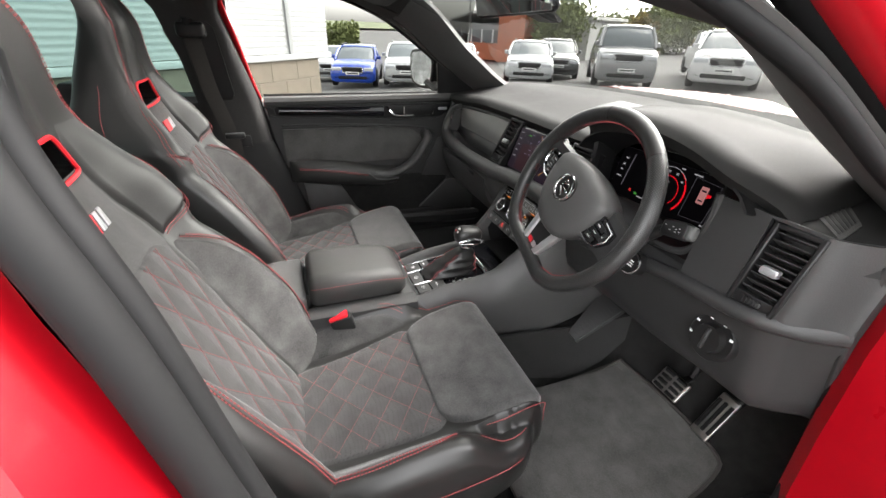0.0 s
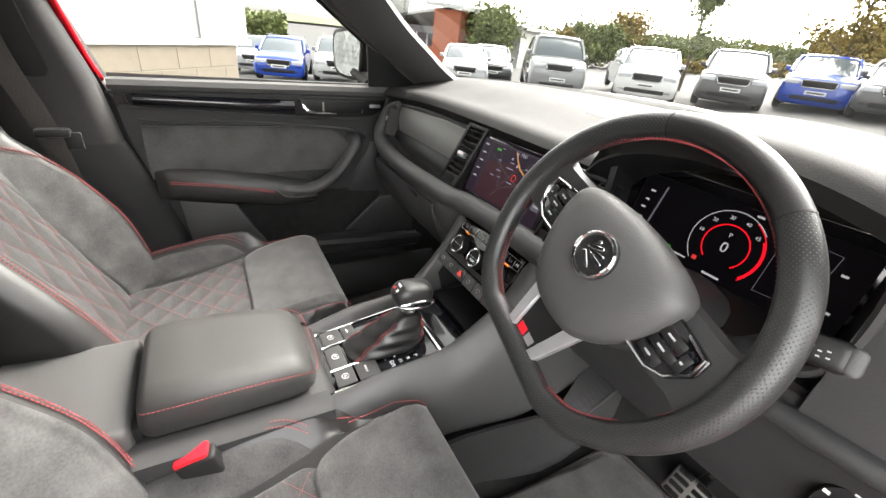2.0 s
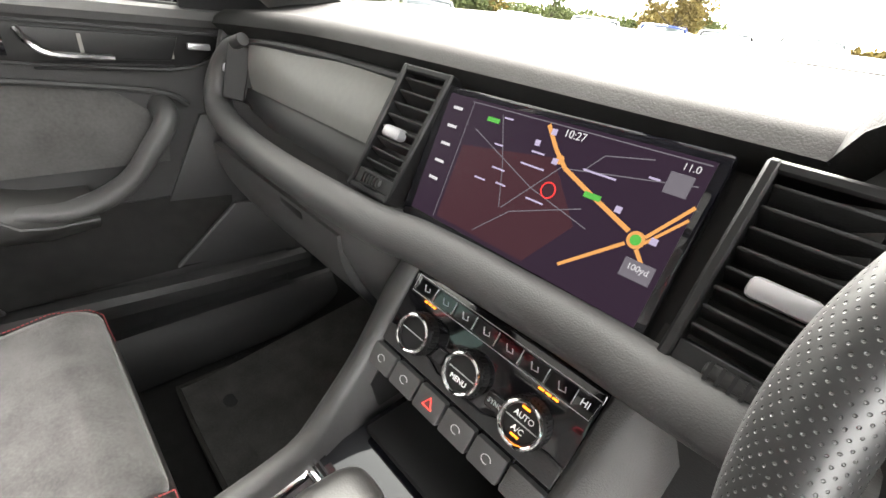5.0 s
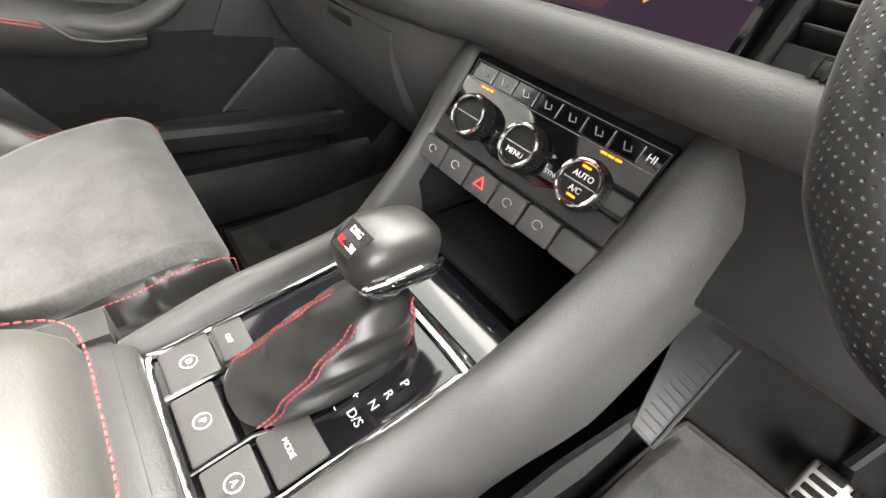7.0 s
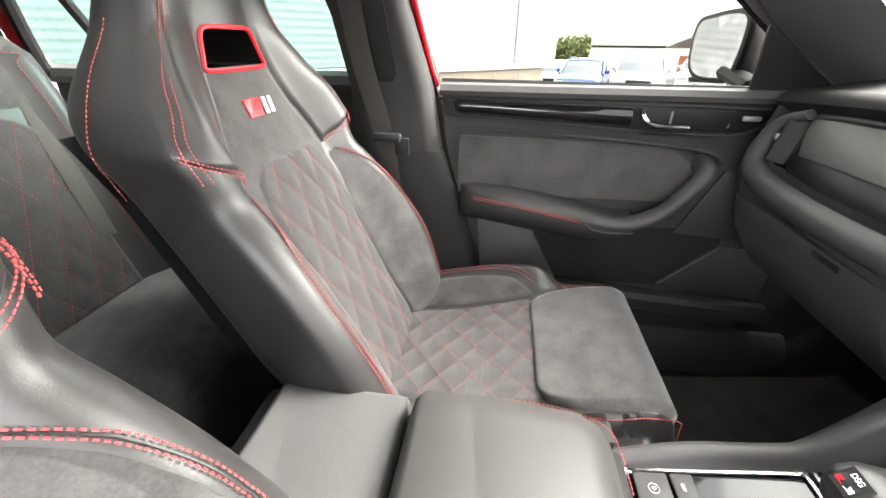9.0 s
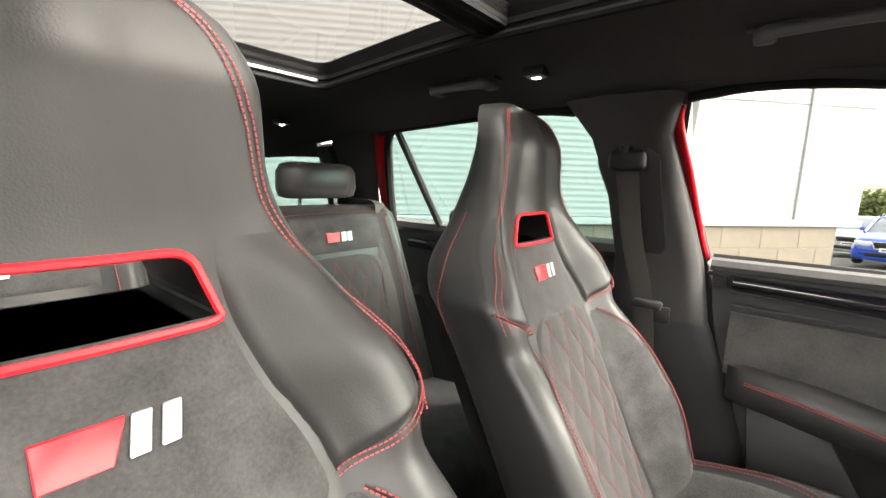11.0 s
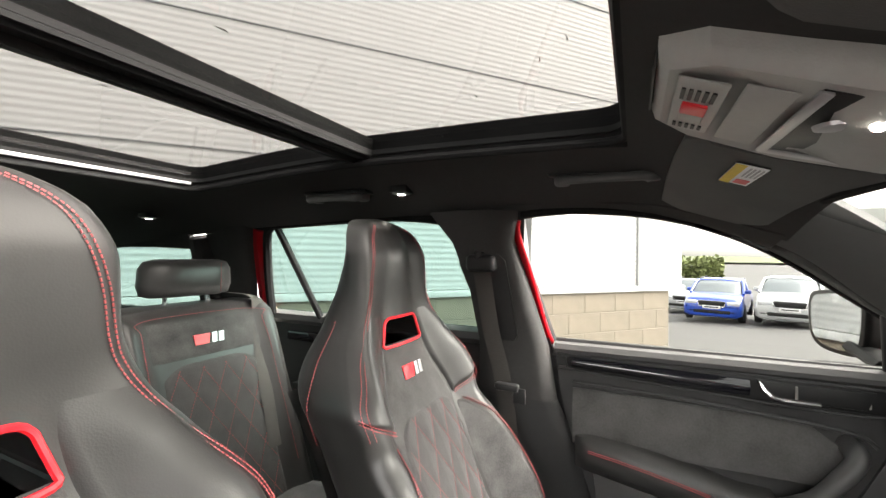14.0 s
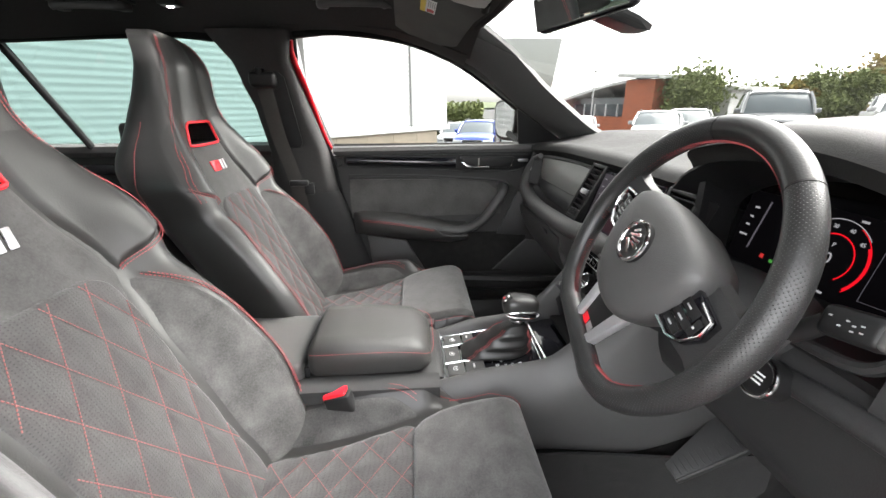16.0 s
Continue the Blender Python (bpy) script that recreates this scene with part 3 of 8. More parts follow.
office = thing("office_building", "brick and grey panel office with a curved pale roof", "building", tuple(bearing(-65, 52)))
O, U = bearing(-61.6, 50), (bearing(-72.4, 60) - bearing(-61.6, 50))
U.z = 0
U.normalize()
Vv = Vector((-U.y, U.x, 0))
if Vv.dot(O) < 0:
    Vv = -Vv


def off(a, b, z):
    return O + U * a + Vv * b + Vector((0, 0, z))


def slab(name, a0, a1, b0, b1, z0, z1, mat, par=None, **kw):
    return part(name, prism([off(a0, b0, z0), off(a1, b0, z0), off(a1, b1, z0), off(a0, b1, z0)], (0, 0, z1 - z0), 0.02, 1), mat, office if par is None else par, **kw)


tower = slab("brick_tower", -3.4, 0.0, -1.5, 1.2, 0, 5.3, REDBRICK)
wing = slab("grey_wing", 0.0, 9.5, 0.6, 9, 1.7, 3.7, GREYCLAD)
slab("brick_base", 0.3, 11, 0.0, 9, 0, 1.7, REDBRICK)
slab("side_block", -8.0, -3.4, 3.0, 9, 0, 4.2, ROOFMETAL)
for i in range(5):
    w_ = slab("window", 0.9 + i * 1.65, 2.3 + i * 1.65, 0.52, 0.62, 1.75, 3.0, WINDOWPANE)
    slab("mullion", 0.8 + i * 1.65, 0.9 + i * 1.65, 0.45, 0.62, 1.7, 3.05, WHITE, w_)
part("curved_roof", loft([[off(a, b, 5.1 - 0.10 * a - 0.010 * a * a + t) for b, t in ((-1.2, 0), (9.5, 0), (9.5, 0.28), (-1.2, 0.28))] for a in lin(-1.0, 12, 12)]), ROOFMETAL, office)
part("tower_roof", prism([off(-4.2, -2.2, 5.3), off(0.6, -2.2, 5.6), off(0.6, 2.0, 5.6), off(-4.2, 2.0, 5.3)], (0, 0, 0.35), 0.03, 1), ROOFMETAL, office)
slab("side_roof", -8.6, -3.3, 2.4, 9.5, 4.2, 4.5, ROOFMETAL)

post = thing("lamp_post", "tall slim galvanised lamp post", "street lamp", tuple(bearing(-66.2, 44)))
part("pole", rod(bearing(-66.2, 44), bearing(-66.2, 44, 5.9), 0.09, 0.05, 10), SATIN, post)
part("lamp_head", box(-0.3, 0.3, -0.1, 0.1, 0, 0.08, 0.02, 2, Matrix.Translation(bearing(-66.2, 44, 5.9))), SATIN, post)


def tree(label, at, height, spread, mat, seed, slim=False, leaves=900, size=0.35):
    rnd = random.Random(seed)
    t = thing("tree", label, "tree", tuple(at), "trees round the car park")
    at = Vector(at)
    tips = []
    trunk = [at + Vector((0, 0, -0.3)), at + Vector((0.05, 0.02, height * 0.3)), at + Vector((0.1, -0.05, height * 0.62)), at + Vector((0.05, 0.1, height * 0.92))]
    k = 0.018 * height
    limbs = [tube(spline(trunk, 4), [k * (1 - 0.85 * i / 12) for i in range(13)], 8)]
    for i in range(14):
        a, h = rnd.uniform(0, 6.28), rnd.uniform(0.22, 0.85) * height
        r = spread * (1.05 - 0.55 * abs(h / height - 0.45) * 2) * rnd.uniform(0.55, 1.0)
        p0 = at + Vector((0.05, 0, h))
        p1 = p0 + Vector((math.cos(a) * r * 0.5, math.sin(a) * r * 0.5, height * 0.07))
        p2 = p0 + Vector((math.cos(a) * r, math.sin(a) * r, height * 0.16))
        limbs.append(tube([p0, p1, p2], [k * 0.4, k * 0.25, k * 0.08], 5))
        tips += [p1, p2, (p1 + p2) / 2]
    tips += [at + Vector((0, 0, height * 0.95))]
    part("trunk", join(*limbs), BARK, t)
    verts, faces = [], []
    for i in range(int(leaves * 3.0)):
        c = rnd.choice(tips) + Vector((rnd.gauss(0, 1), rnd.gauss(0, 1), rnd.gauss(0, 0.8))) * (spread * (0.16 if slim else 0.24))
        s = size * rnd.uniform(0.5, 1.2)
        u = Vector((rnd.gauss(0, 1), rnd.gauss(0, 1), rnd.gauss(0, 1))).normalized()
        v = u.cross(Vector((rnd.gauss(0, 1), rnd.gauss(0, 1), rnd.gauss(0, 1)))).normalized()
        w = u.cross(v)
        n0 = len(verts)
        verts += [c + u * s * 0.5, c + v * s * 0.3 + w * s * 0.08, c - u * s * 0.5, c - v * s * 0.3 + w * s * 0.08, c - w * s * 0.1]
        faces += [(n0, n0 + 1, n0 + 4), (n0 + 1, n0 + 2, n0 + 4), (n0 + 2, n0 + 3, n0 + 4), (n0 + 3, n0, n0 + 4)]
    part("crown", raw(verts, faces), mat, t, smooth=False)
    return t


tree("slender young tree with thinning leaves", bearing(-32, 24), 5.6, 1.1, FOLIAGE, 3, True, 700, 0.22)
tree("young tree with yellowing leaves", bearing(-19, 22), 5.8, 1.7, AUTUMN, 4, True, 900, 0.22)
tree("broad green tree beside the office", bearing(-56, 48), 4.8, 3.2, FOLIAGE, 5, leaves=1600, size=0.5)
rnd = random.Random(9)
for i in range(17):
    az = -54 + i * 2.3
    tree("round-headed tree in the far tree line", bearing(az, 75 + rnd.uniform(-8, 8)), rnd.uniform(4.2, 6.6) if az < -38 else rnd.uniform(3.0, 4.4), rnd.uniform(2.8, 4.2), FOLIAGE if i % 3 else AUTUMN, 20 + i, leaves=1100, size=0.7)


def hedge(label, az0, az1, d, h, mat, seed, n=2600, size=0.4):
    r_ = random.Random(seed)
    verts, faces = [], []
    for i in range(n):
        c = bearing(r_.uniform(az0, az1), d + r_.uniform(0, 1.6), h * math.sqrt(r_.random()) * (0.85 + 0.15 * math.sin(i * 0.7)))
        s = size * r_.uniform(0.5, 1.2)
        u = Vector((r_.gauss(0, 1), r_.gauss(0, 1), r_.gauss(0, 1))).normalized()
        v = u.cross(Vector((r_.gauss(0, 1), r_.gauss(0, 1), r_.gauss(0, 1)))).normalized()
        n0 = len(verts)
        verts += [c + u * s * 0.5, c + v * s * 0.35, c - u * s * 0.5, c - v * s * 0.35]
        faces += [(n0, n0 + 1, n0 + 2, n0 + 3)]
    h_ = part("hedge", raw(verts, faces), mat, None, label, kind="stuff", smooth=False)
    return tagged(h_, label, "hedge", "", "stuff")


hedge("dense green hedge behind the blue cars", -91, -79.6, 32, 3.3, FOLIAGE, 31, 5200, 0.34)
hedge("low scrub along the far edge of the car park", -40, 30, 60, 1.6, AUTUMN, 32, 3500, 0.7)
hill = sheet(lambda a, k: bearing(a, 500 + 500 * k, 2 + 7 * k + 2 * math.sin(a * 0.21) * k), lin(-100, 60, 60), [0, 0.4, 1.0])
single("far_hill", hill, FIELD, "hazy green hillside on the horizon", "hill", "structure")
# ---- the car's shell ----
FLOOR = 0.36
roof_y = curve((-1.9, 1.40), (-1.2, 1.47), (-0.58, 1.525), (0.0, 1.555), (0.46, 1.552), (0.57, 1.515), (0.68, 1.475), (0.80, 1.445))
roof_e = curve((-1.9, 1.33), (-0.6, 1.432), (0.0, 1.454), (0.4, 1.466), (0.57, 1.455), (0.70, 1.42), (0.80, 1.385))
roof_x = curve((0, 0.0), (0.325, 0.03), (0.39, 0.18), (0.455, 0.42), (0.52, 0.70), (0.565, 0.92), (0.585, 1.0))


def roof_z(x, y):
    c = roof_y(y)
    return c + (roof_e(y) - c) * roof_x(abs(x))


def headlining():
    xs = [-0.585, -0.565, -0.54, -0.50, -0.455, -0.41, -0.365, -0.325, -0.2, -0.07, 0.07, 0.2, 0.325, 0.365, 0.41, 0.455, 0.50, 0.54, 0.565, 0.585]
    ys = [-1.9, -1.5, -1.2, -0.9, -0.7, -0.598, -0.3, 0.0, 0.25, 0.513, 0.545, 0.58, 0.63, 0.68, 0.74, 0.80]
    faces, verts = [], [(x, y, roof_z(x, y)) for y in ys for x in xs]
    n = len(xs)
    for j in range(len(ys) - 1):
        for i in range(n - 1):
            inside = -0.33 < (xs[i] + xs[i + 1]) / 2 < 0.33 and -0.598 < (ys[j] + ys[j + 1]) / 2 < 0.513
            if not inside:
                faces.append((j * n + i, j * n + i + 1, (j + 1) * n + i + 1, (j + 1) * n + i))
    bm = raw(verts, faces)
    bm.normal_update()
    bmesh.ops.solidify(bm, geom=bm.faces[:], thickness=-0.02)
    return bm


single("ceiling", headlining(), LINER, "black fabric headlining with a sunroof opening", "ceiling", "structure", angle=60)
side_x = curve((0.45, 0.80), (0.7, 0.80), (1.10, 0.755), (1.25, 0.69), (1.42, 0.60))

# carpeted floor with raised tunnel
tun = curve((-0.9, 0.10), (-0.78, 0.02), (-0.70, 0.0), (-0.20, 0.0), (-0.14, 0.20), (0.14, 0.20), (0.20, 0.0), (0.70, 0.0), (0.78, 0.02), (0.9, 0.10))
toe = curve((-2.2, 0.05), (-0.9, 0.0), (1.05, 0.0), (1.25, 0.04), (1.42, 0.20), (1.55, 0.40))
single("floor", sheet(lambda x, y: (x, y, FLOOR - 0.01 + tun(x) + toe(y)), lin(-0.82, 0.82, 60), lin(-1.9, 1.58, 46), 0.02), CARPET, "black carpeted car floor with a centre tunnel", "floor", "structure", angle=70)
single("bulkhead", sheet(lambda x, z: (x, 1.56 + 0.05 * (z - 0.7), z), lin(-0.82, 0.82, 6), lin(0.5, 1.10, 5), 0.03), CARPET, "dark carpeted bulkhead under the dashboard", "wall", "structure")

# outer red skin
body = thing("car_body", "glossy red SUV body with open driver doorway", "car body", (0, 0, 0.2))
part("roof_skin", sheet(lambda u, y: (u * 0.66, y, roof_z(u * 0.585, min(y, 0.8)) + 0.075 - (0.03 if abs(u) > 0.95 else 0)), [-1, -0.95, -0.85, -0.56], lin(-1.95, 0.82, 14), 0.006), REDPAINT, body)
part("roof_skin", sheet(lambda u, y: (u * 0.66, y, roof_z(u * 0.585, min(y, 0.8)) + 0.075 - (0.03 if abs(u) > 0.95 else 0)), [0.56, 0.85, 0.95, 1], lin(-1.95, 0.82, 14), 0.006), REDPAINT, body)
part("roof_front", sheet(lambda x, y: (x, y, roof_z(x * 0.9, min(y, 0.8)) + 0.075), lin(-0.38, 0.38, 6), lin(0.50, 0.84, 5), 0.006), REDPAINT, body)
part("roof_rear", sheet(lambda x, y: (x, y, roof_z(x * 0.9, y) + 0.075), lin(-0.38, 0.38, 6), lin(-1.95, -0.68, 5), 0.006), REDPAINT, body)
bon = part("bonnet", sheet(lambda x, y: (x, y, 1.135 - 0.07 * ((y - 1.75) / 0.95) ** 1.5 - 0.07 * (abs(x) / 0.86) ** 6 + 0.025 * smooth01((abs(x) - 0.40) / 0.12)), lin(-0.86, 0.86, 28), [1.75, 1.8, 1.9, 2.0, 2.2, 2.4, 2.6, 2.7], 0.01), REDPAINT, body, "wet red bonnet")
part("cowl", sheet(lambda x, y: (x, y, 1.105 - 0.07 * (abs(x) / 0.86) ** 4 + (y - 1.6) * 0.02), lin(-0.84, 0.84, 20), [1.60, 1.66, 1.74, 1.76], 0.01), DARK, body)
part("tail_panel", box(-0.80, 0.80, -1.97, -1.90, 0.36, 1.05, 0.03), REDPAINT, body)
for sgn in (-1, 1):
    part("sill", loft([[Vector((sgn * a, y, b)) for a, b in ((0.78, 0.36), (0.78, 0.46), (0.83, 0.47), (0.90, 0.44), (0.92, 0.36), (0.88, 0.25))] for y in lin(-0.9, 1.35, 6)]), REDPAINT, body)
    part("wing", sheet(lambda y, z: (sgn * (0.90 - 0.05 * max(z - 0.8, 0) / 0.3), y, z), lin(1.30, 2.6, 8), lin(0.4, 1.02, 6), 0.01), REDPAINT, body)
    part("windscreen_pillar", tube([(sgn * 0.83, 1.50, 1.03), (sgn * 0.81, 1.30, 1.115), (sgn * 0.765, 1.08, 1.26), (sgn * 0.705, 0.86, 1.42), (sgn * 0.655, 0.68, 1.505)], [0.05, 0.042, 0.034, 0.032, 0.032], 10), REDPAINT, body)
part("pillar_jamb", tube([(0.79, 1.48, 1.04), (0.775, 1.28, 1.125), (0.737, 1.06, 1.275), (0.683, 0.85, 1.43), (0.632, 0.67, 1.51)], [0.045, 0.042, 0.040, 0.038, 0.036], 10), RUBBER, body)
# driver's doorway: red jambs, seals
part("centre_pillar", loft([[Vector(p) for p in ((x0, y + 0.012, z), (x0 + 0.02, y + 0.005, z), (x1 - 0.01, y - 0.005, z), (x1, y - 0.03, z), (x1 - 0.01, y - 0.25, z), (x0 - 0.02, y - 0.25, z))] for z, x0, x1, y in ((0.40, 0.80, 0.90, 0.435), (0.65, 0.80, 0.905, 0.395), (0.90, 0.79, 0.895, 0.340), (1.08, 0.77, 0.86, 0.285), (1.20, 0.745, 0.805, 0.240), (1.32, 0.705, 0.745, 0.195), (1.47, 0.62, 0.655, 0.165))]), REDPAINT, body, angle=30)
part("centre_pillar", loft([[Vector(p) for p in ((-x0, y, z), (-x1, y, z), (-x1, y - 0.20, z), (-x0 + 0.02, y - 0.18, z))] for z, x0, x1, y in ((0.40, 0.80, 0.88, 0.46), (0.65, 0.80, 0.88, 0.43), (0.90, 0.785, 0.88, 0.36), (1.08, 0.765, 0.86, 0.318), (1.20, 0.72, 0.80, 0.288), (1.32, 0.665, 0.745, 0.255), (1.44, 0.60, 0.69, 0.270), (1.50, 0.555, 0.655, 0.280))]), DARK, body, angle=30)
part("hinge_pillar", loft([[Vector(p) for p in ((0.765, y0, z), (0.79, y0 - 0.02, z), (0.89, y0 - 0.015, z), (0.90, y0 + 0.04, z), (0.88, y0 + 0.25, z), (0.76, y0 + 0.25, z))] for z, y0 in ((0.38, 1.21), (0.60, 1.185), (0.80, 1.15), (0.98, 1.13), (1.06, 1.14), (1.10, 1.18))]), REDPAINT, body, angle=30)
seal_path = [(0.785, 0.46, 0.50), (0.785, 0.43, 0.70), (0.770, 0.350, 0.97), (0.742, 0.299, 1.18), (0.699, 0.250, 1.31), (0.622, 0.222, 1.44), (0.585, 0.34, 1.468), (0.588, 0.56, 1.455), (0.648, 0.69, 1.425), (0.716, 0.85, 1.338), (0.750, 0.985, 1.245), (0.776, 1.10, 1.165), (0.785, 1.15, 1.06), (0.77, 1.15, 0.88), (0.775, 1.185, 0.65), (0.78, 1.16, 0.50), (0.785, 1.05, 0.475), (0.785, 0.60, 0.475)]
single("door_seal", tube(spline(seal_path, 6, True), 0.011, 10, closed=True), RUBBER, "black rubber seal round the driver's door opening", "door seal", "structure")
single("door_jamb_trim", tube(spline([(x + 0.018, y - 0.012, z) for x, y, z in seal_path[:7]], 6), 0.016, 10), RUBBER, "black rubber trim along the centre pillar", "trim", "structure")
strap = thing("door_check_strap", "black door check strap and wiring sleeve", "car part", (0.84, 1.19, 0.78))
part("strap", tube(spline([(0.86, 1.20, 0.80), (0.90, 1.14, 0.79), (0.95, 1.10, 0.76)], 5), 0.012, 10), RUBBER, strap)
part("bolt", lathe([(0, 0.009), (0.006, 0.009), (0.008, 0.005)], (0.83, 1.182, 0.72), (0, -1, 0), 12), DARK, strap)

for sgn in (-1, 1):
    single("sill_trim", loft([[Vector((sgn * a, y, b)) for a, b in ((0.69, 0.36), (0.705, 0.44), (0.74, 0.475), (0.80, 0.48), (0.80, 0.36))] for y in lin(-0.8, 1.30, 8)]), HARD, "black plastic sill trim beside the carpet", "trim", "structure")
# windscreen
part("windscreen", inward(sheet(lambda x, v: (x * (1.0 - 0.13 * v), 1.66 - 0.32 * (x / 0.8) ** 2 - v * (0.86 - 0.27 * (x / 0.8) ** 2), 1.115 + 0.345 * v + 0.02 * math.sin(math.pi * v)), lin(-0.76, 0.76, 20), lin(0, 1, 10))), DIMGLASS, body, "clear windscreen").visible_shadow = False
part("windscreen_band", tube([(x, 0.815 - 0.05 * (x / 0.6) ** 2, 1.452 - 0.01 * (x / 0.6) ** 2) for x in lin(-0.62, 0.62, 14)], 0.012, 8), RUBBER, body)
drops = []
rnd = random.Random(2)
for i in range(260):
    x, y = rnd.uniform(-0.75, 0.75), rnd.uniform(1.78, 2.5)
    z = 1.135 - 0.07 * ((y - 1.75) / 0.95) ** 1.5 - 0.07 * (abs(x) / 0.86) ** 6 + 0.025 * smooth01((abs(x) - 0.40) / 0.12)
    r = rnd.uniform(0.003, 0.009)
    drops.append(lathe([(-0.001, r), (r * 0.25, r * 0.8), (r * 0.42, r * 0.3)], (x, y, z), (0, 0, 1), 7))
WATER = material("water_beads", (0.75, 0.5, 0.5), 0.03, var=0.1, coat=1.0)
part("rain_beads", join(*drops), WATER, bon, kind="stuff")


# ---- pillars and trims inside ----
def pillar_trims(sgn):
    st = (((0.632, 0.66, 1.428), (0.515, 0.83, 1.465)), ((0.672, 0.75, 1.388), (0.530, 0.885, 1.430)), ((0.705, 0.85, 1.335), (0.548, 0.94, 1.393)), ((0.738, 0.984, 1.243), (0.585, 1.05, 1.300)),
          ((0.762, 1.10, 1.173), (0.607, 1.14, 1.236)), ((0.785, 1.19, 1.115), (0.637, 1.26, 1.158)), ((0.795, 1.27, 1.05), (0.68, 1.42, 1.10)))
    rings = []
    for W_, S_ in st:
        W_, S_ = (Vector((sgn * p[0], p[1], p[2])) for p in (W_, S_))
        out = Vector((sgn * 0.022, 0.010, 0.014))
        ctrl = (W_ + S_) / 2 - Vector((sgn * 0.020, 0.016, 0.012))
        arc = [W_ * (1 - q) ** 2 + ctrl * 2 * q * (1 - q) + S_ * q * q for q in lin(0, 1, 9)]
        rings.append([W_ + out] + arc + [S_ + out])
    fine = [spline([r[j] for r in rings], 4) for j in range(len(rings[0]))]
    single("a_pillar_trim", loft([[fine[j][i] for j in range(len(fine))] for i in range(len(fine[0]))]), PILLAR, "dark grey textured windscreen pillar trim", "trim", "structure", angle=60)
    hd = [(0.20, 0.592, 1.460), (0.30, 0.606, 1.468), (0.42, 0.608, 1.470), (0.57, 0.622, 1.450), (0.66, 0.642, 1.428), (0.72, 0.664, 1.404), (0.79, 0.690, 1.372)]
    single("side_header", loft([[Vector((sgn * a, y, b)) for a, b in ((x_, z_), (x_ - 0.012, z_ - 0.006), ((x_ + 0.56) / 2, (z_ + roof_z(0.56, min(y, 0.8))) / 2 - 0.006), (0.555, roof_z(0.555, min(y, 0.8)) - 0.003), (0.555, roof_z(0.555, min(y, 0.8)) + 0.03), (x_ + 0.004, z_ + 0.03))] for y, x_, z_ in hd]), LINER, "black headlining edge above the front door", "trim", "structure", angle=60)
    rings = []
    for z, y0, y1, x in ((0.40, 0.10, 0.475, 0.775), (0.62, 0.10, 0.445, 0.765), (0.80, 0.09, 0.40, 0.755), (0.88, 0.10, 0.36, 0.735), (0.95, 0.108, 0.335, 0.715), (1.10, 0.110, 0.312, 0.70), (1.25, 0.097, 0.275, 0.645), (1.38, 0.066, 0.245, 0.59), (1.46, 0.015, 0.26, 0.545)):
        if sgn > 0 and z > 1.0:
            y1, y0 = y1 - 0.22 * (z - 1.0), y0 - 0.1 * (z - 1.0)
        rings.append([Vector((sgn * (x + dx), y, z)) for y, dx in ((y0, 0.03), (y0 + 0.01, 0.008), (y0 + 0.05, -0.006), ((y0 + y1) / 2, -0.012), (y1 - 0.04, -0.006), (y1 - 0.008, 0.006), (y1, 0.035))])
    single("b_pillar_trim", loft(rings[:5], closed=False), HARD, "dark grey lower trim of the centre pillar", "trim", "structure", angle=60)
    single("b_pillar_trim", loft([[v + Vector((-sgn * 0.003, 0, 0)) for v in r] for r in rings[4:]], closed=False), LINER, "black cloth-covered upper trim of the centre pillar", "trim", "structure", angle=60)
    rings = [[Vector((sgn * (x + dx), y, z)) for y, dx in ((y0, 0.02), (y0 - 0.03, -0.008), (y0 - 0.10, -0.012), (y0 - 0.26, 0.02))] for z, y0, x in ((0.9, -0.80, 0.72), (1.12, -0.79, 0.70), (1.28, -0.74, 0.64), (1.44, -0.66, 0.565))]
    single("c_pillar_trim", loft(rings, closed=False), LINER, "black trim of the rear pillar", "trim", "structure", angle=60)
    single("rear_side_trim", sheet(lambda y, z: (sgn * (0.74 - 0.10 * max(z - 1.05, 0) / 0.35), y, z), lin(-1.92, -0.78, 8), lin(0.4, 1.08, 6), 0.02), HARD, "black trim beside the boot", "wall", "structure")
    single("rear_side_header", sheet(lambda y, v: (sgn * (0.60 - 0.03 * v), y, 1.36 + 0.06 * v - 0.03 * (abs(y + 1.3) / 0.6) ** 2), lin(-1.92, -1.0, 8), lin(0, 1, 3), 0.02), LINER, "black headlining above the rear quarter window", "wall", "structure")
    q = single("rear_quarter_window", inward(sheet(lambda y, z: (sgn * (0.70 - 0.10 * (z - 1.05) / 0.35), y, z), [-1.8, -1.0], [1.06, 1.38])), PRIVACY, "green-tinted rear quarter window", "window", "structure")
    q.visible_shadow = False
    single("quarter_window_pillar", tube([(sgn * 0.70, -1.0, 1.05), (sgn * 0.60, -0.97, 1.40)], 0.04, 8), LINER, "black pillar of the rear quarter window", "trim", "structure")


for sgn in (-1, 1):
    pillar_trims(sgn)
single("tailgate_trim", box(-0.74, 0.74, -1.93, -1.88, 0.4, 1.06, 0.02), HARD, "black inside trim of the tailgate", "wall", "structure")
rw = single("tailgate_window", inward(sheet(lambda x, z: (x, -1.93 + 0.55 * (z - 1.05), z), [-0.68, 0.68], [1.05, 1.41])), PRIVACY, "tinted tailgate window", "window", "structure")
rw.visible_shadow = False


# ---- doors ----
def door_inner_x(y, z):
    """Depth of the door lining: flat, with a swelling at the sill."""
    return 0.765 - 0.022 * smooth01((0.72 - z) / 0.2) + 0.035 * smooth01((z - 1.08) / 0.05) * 0


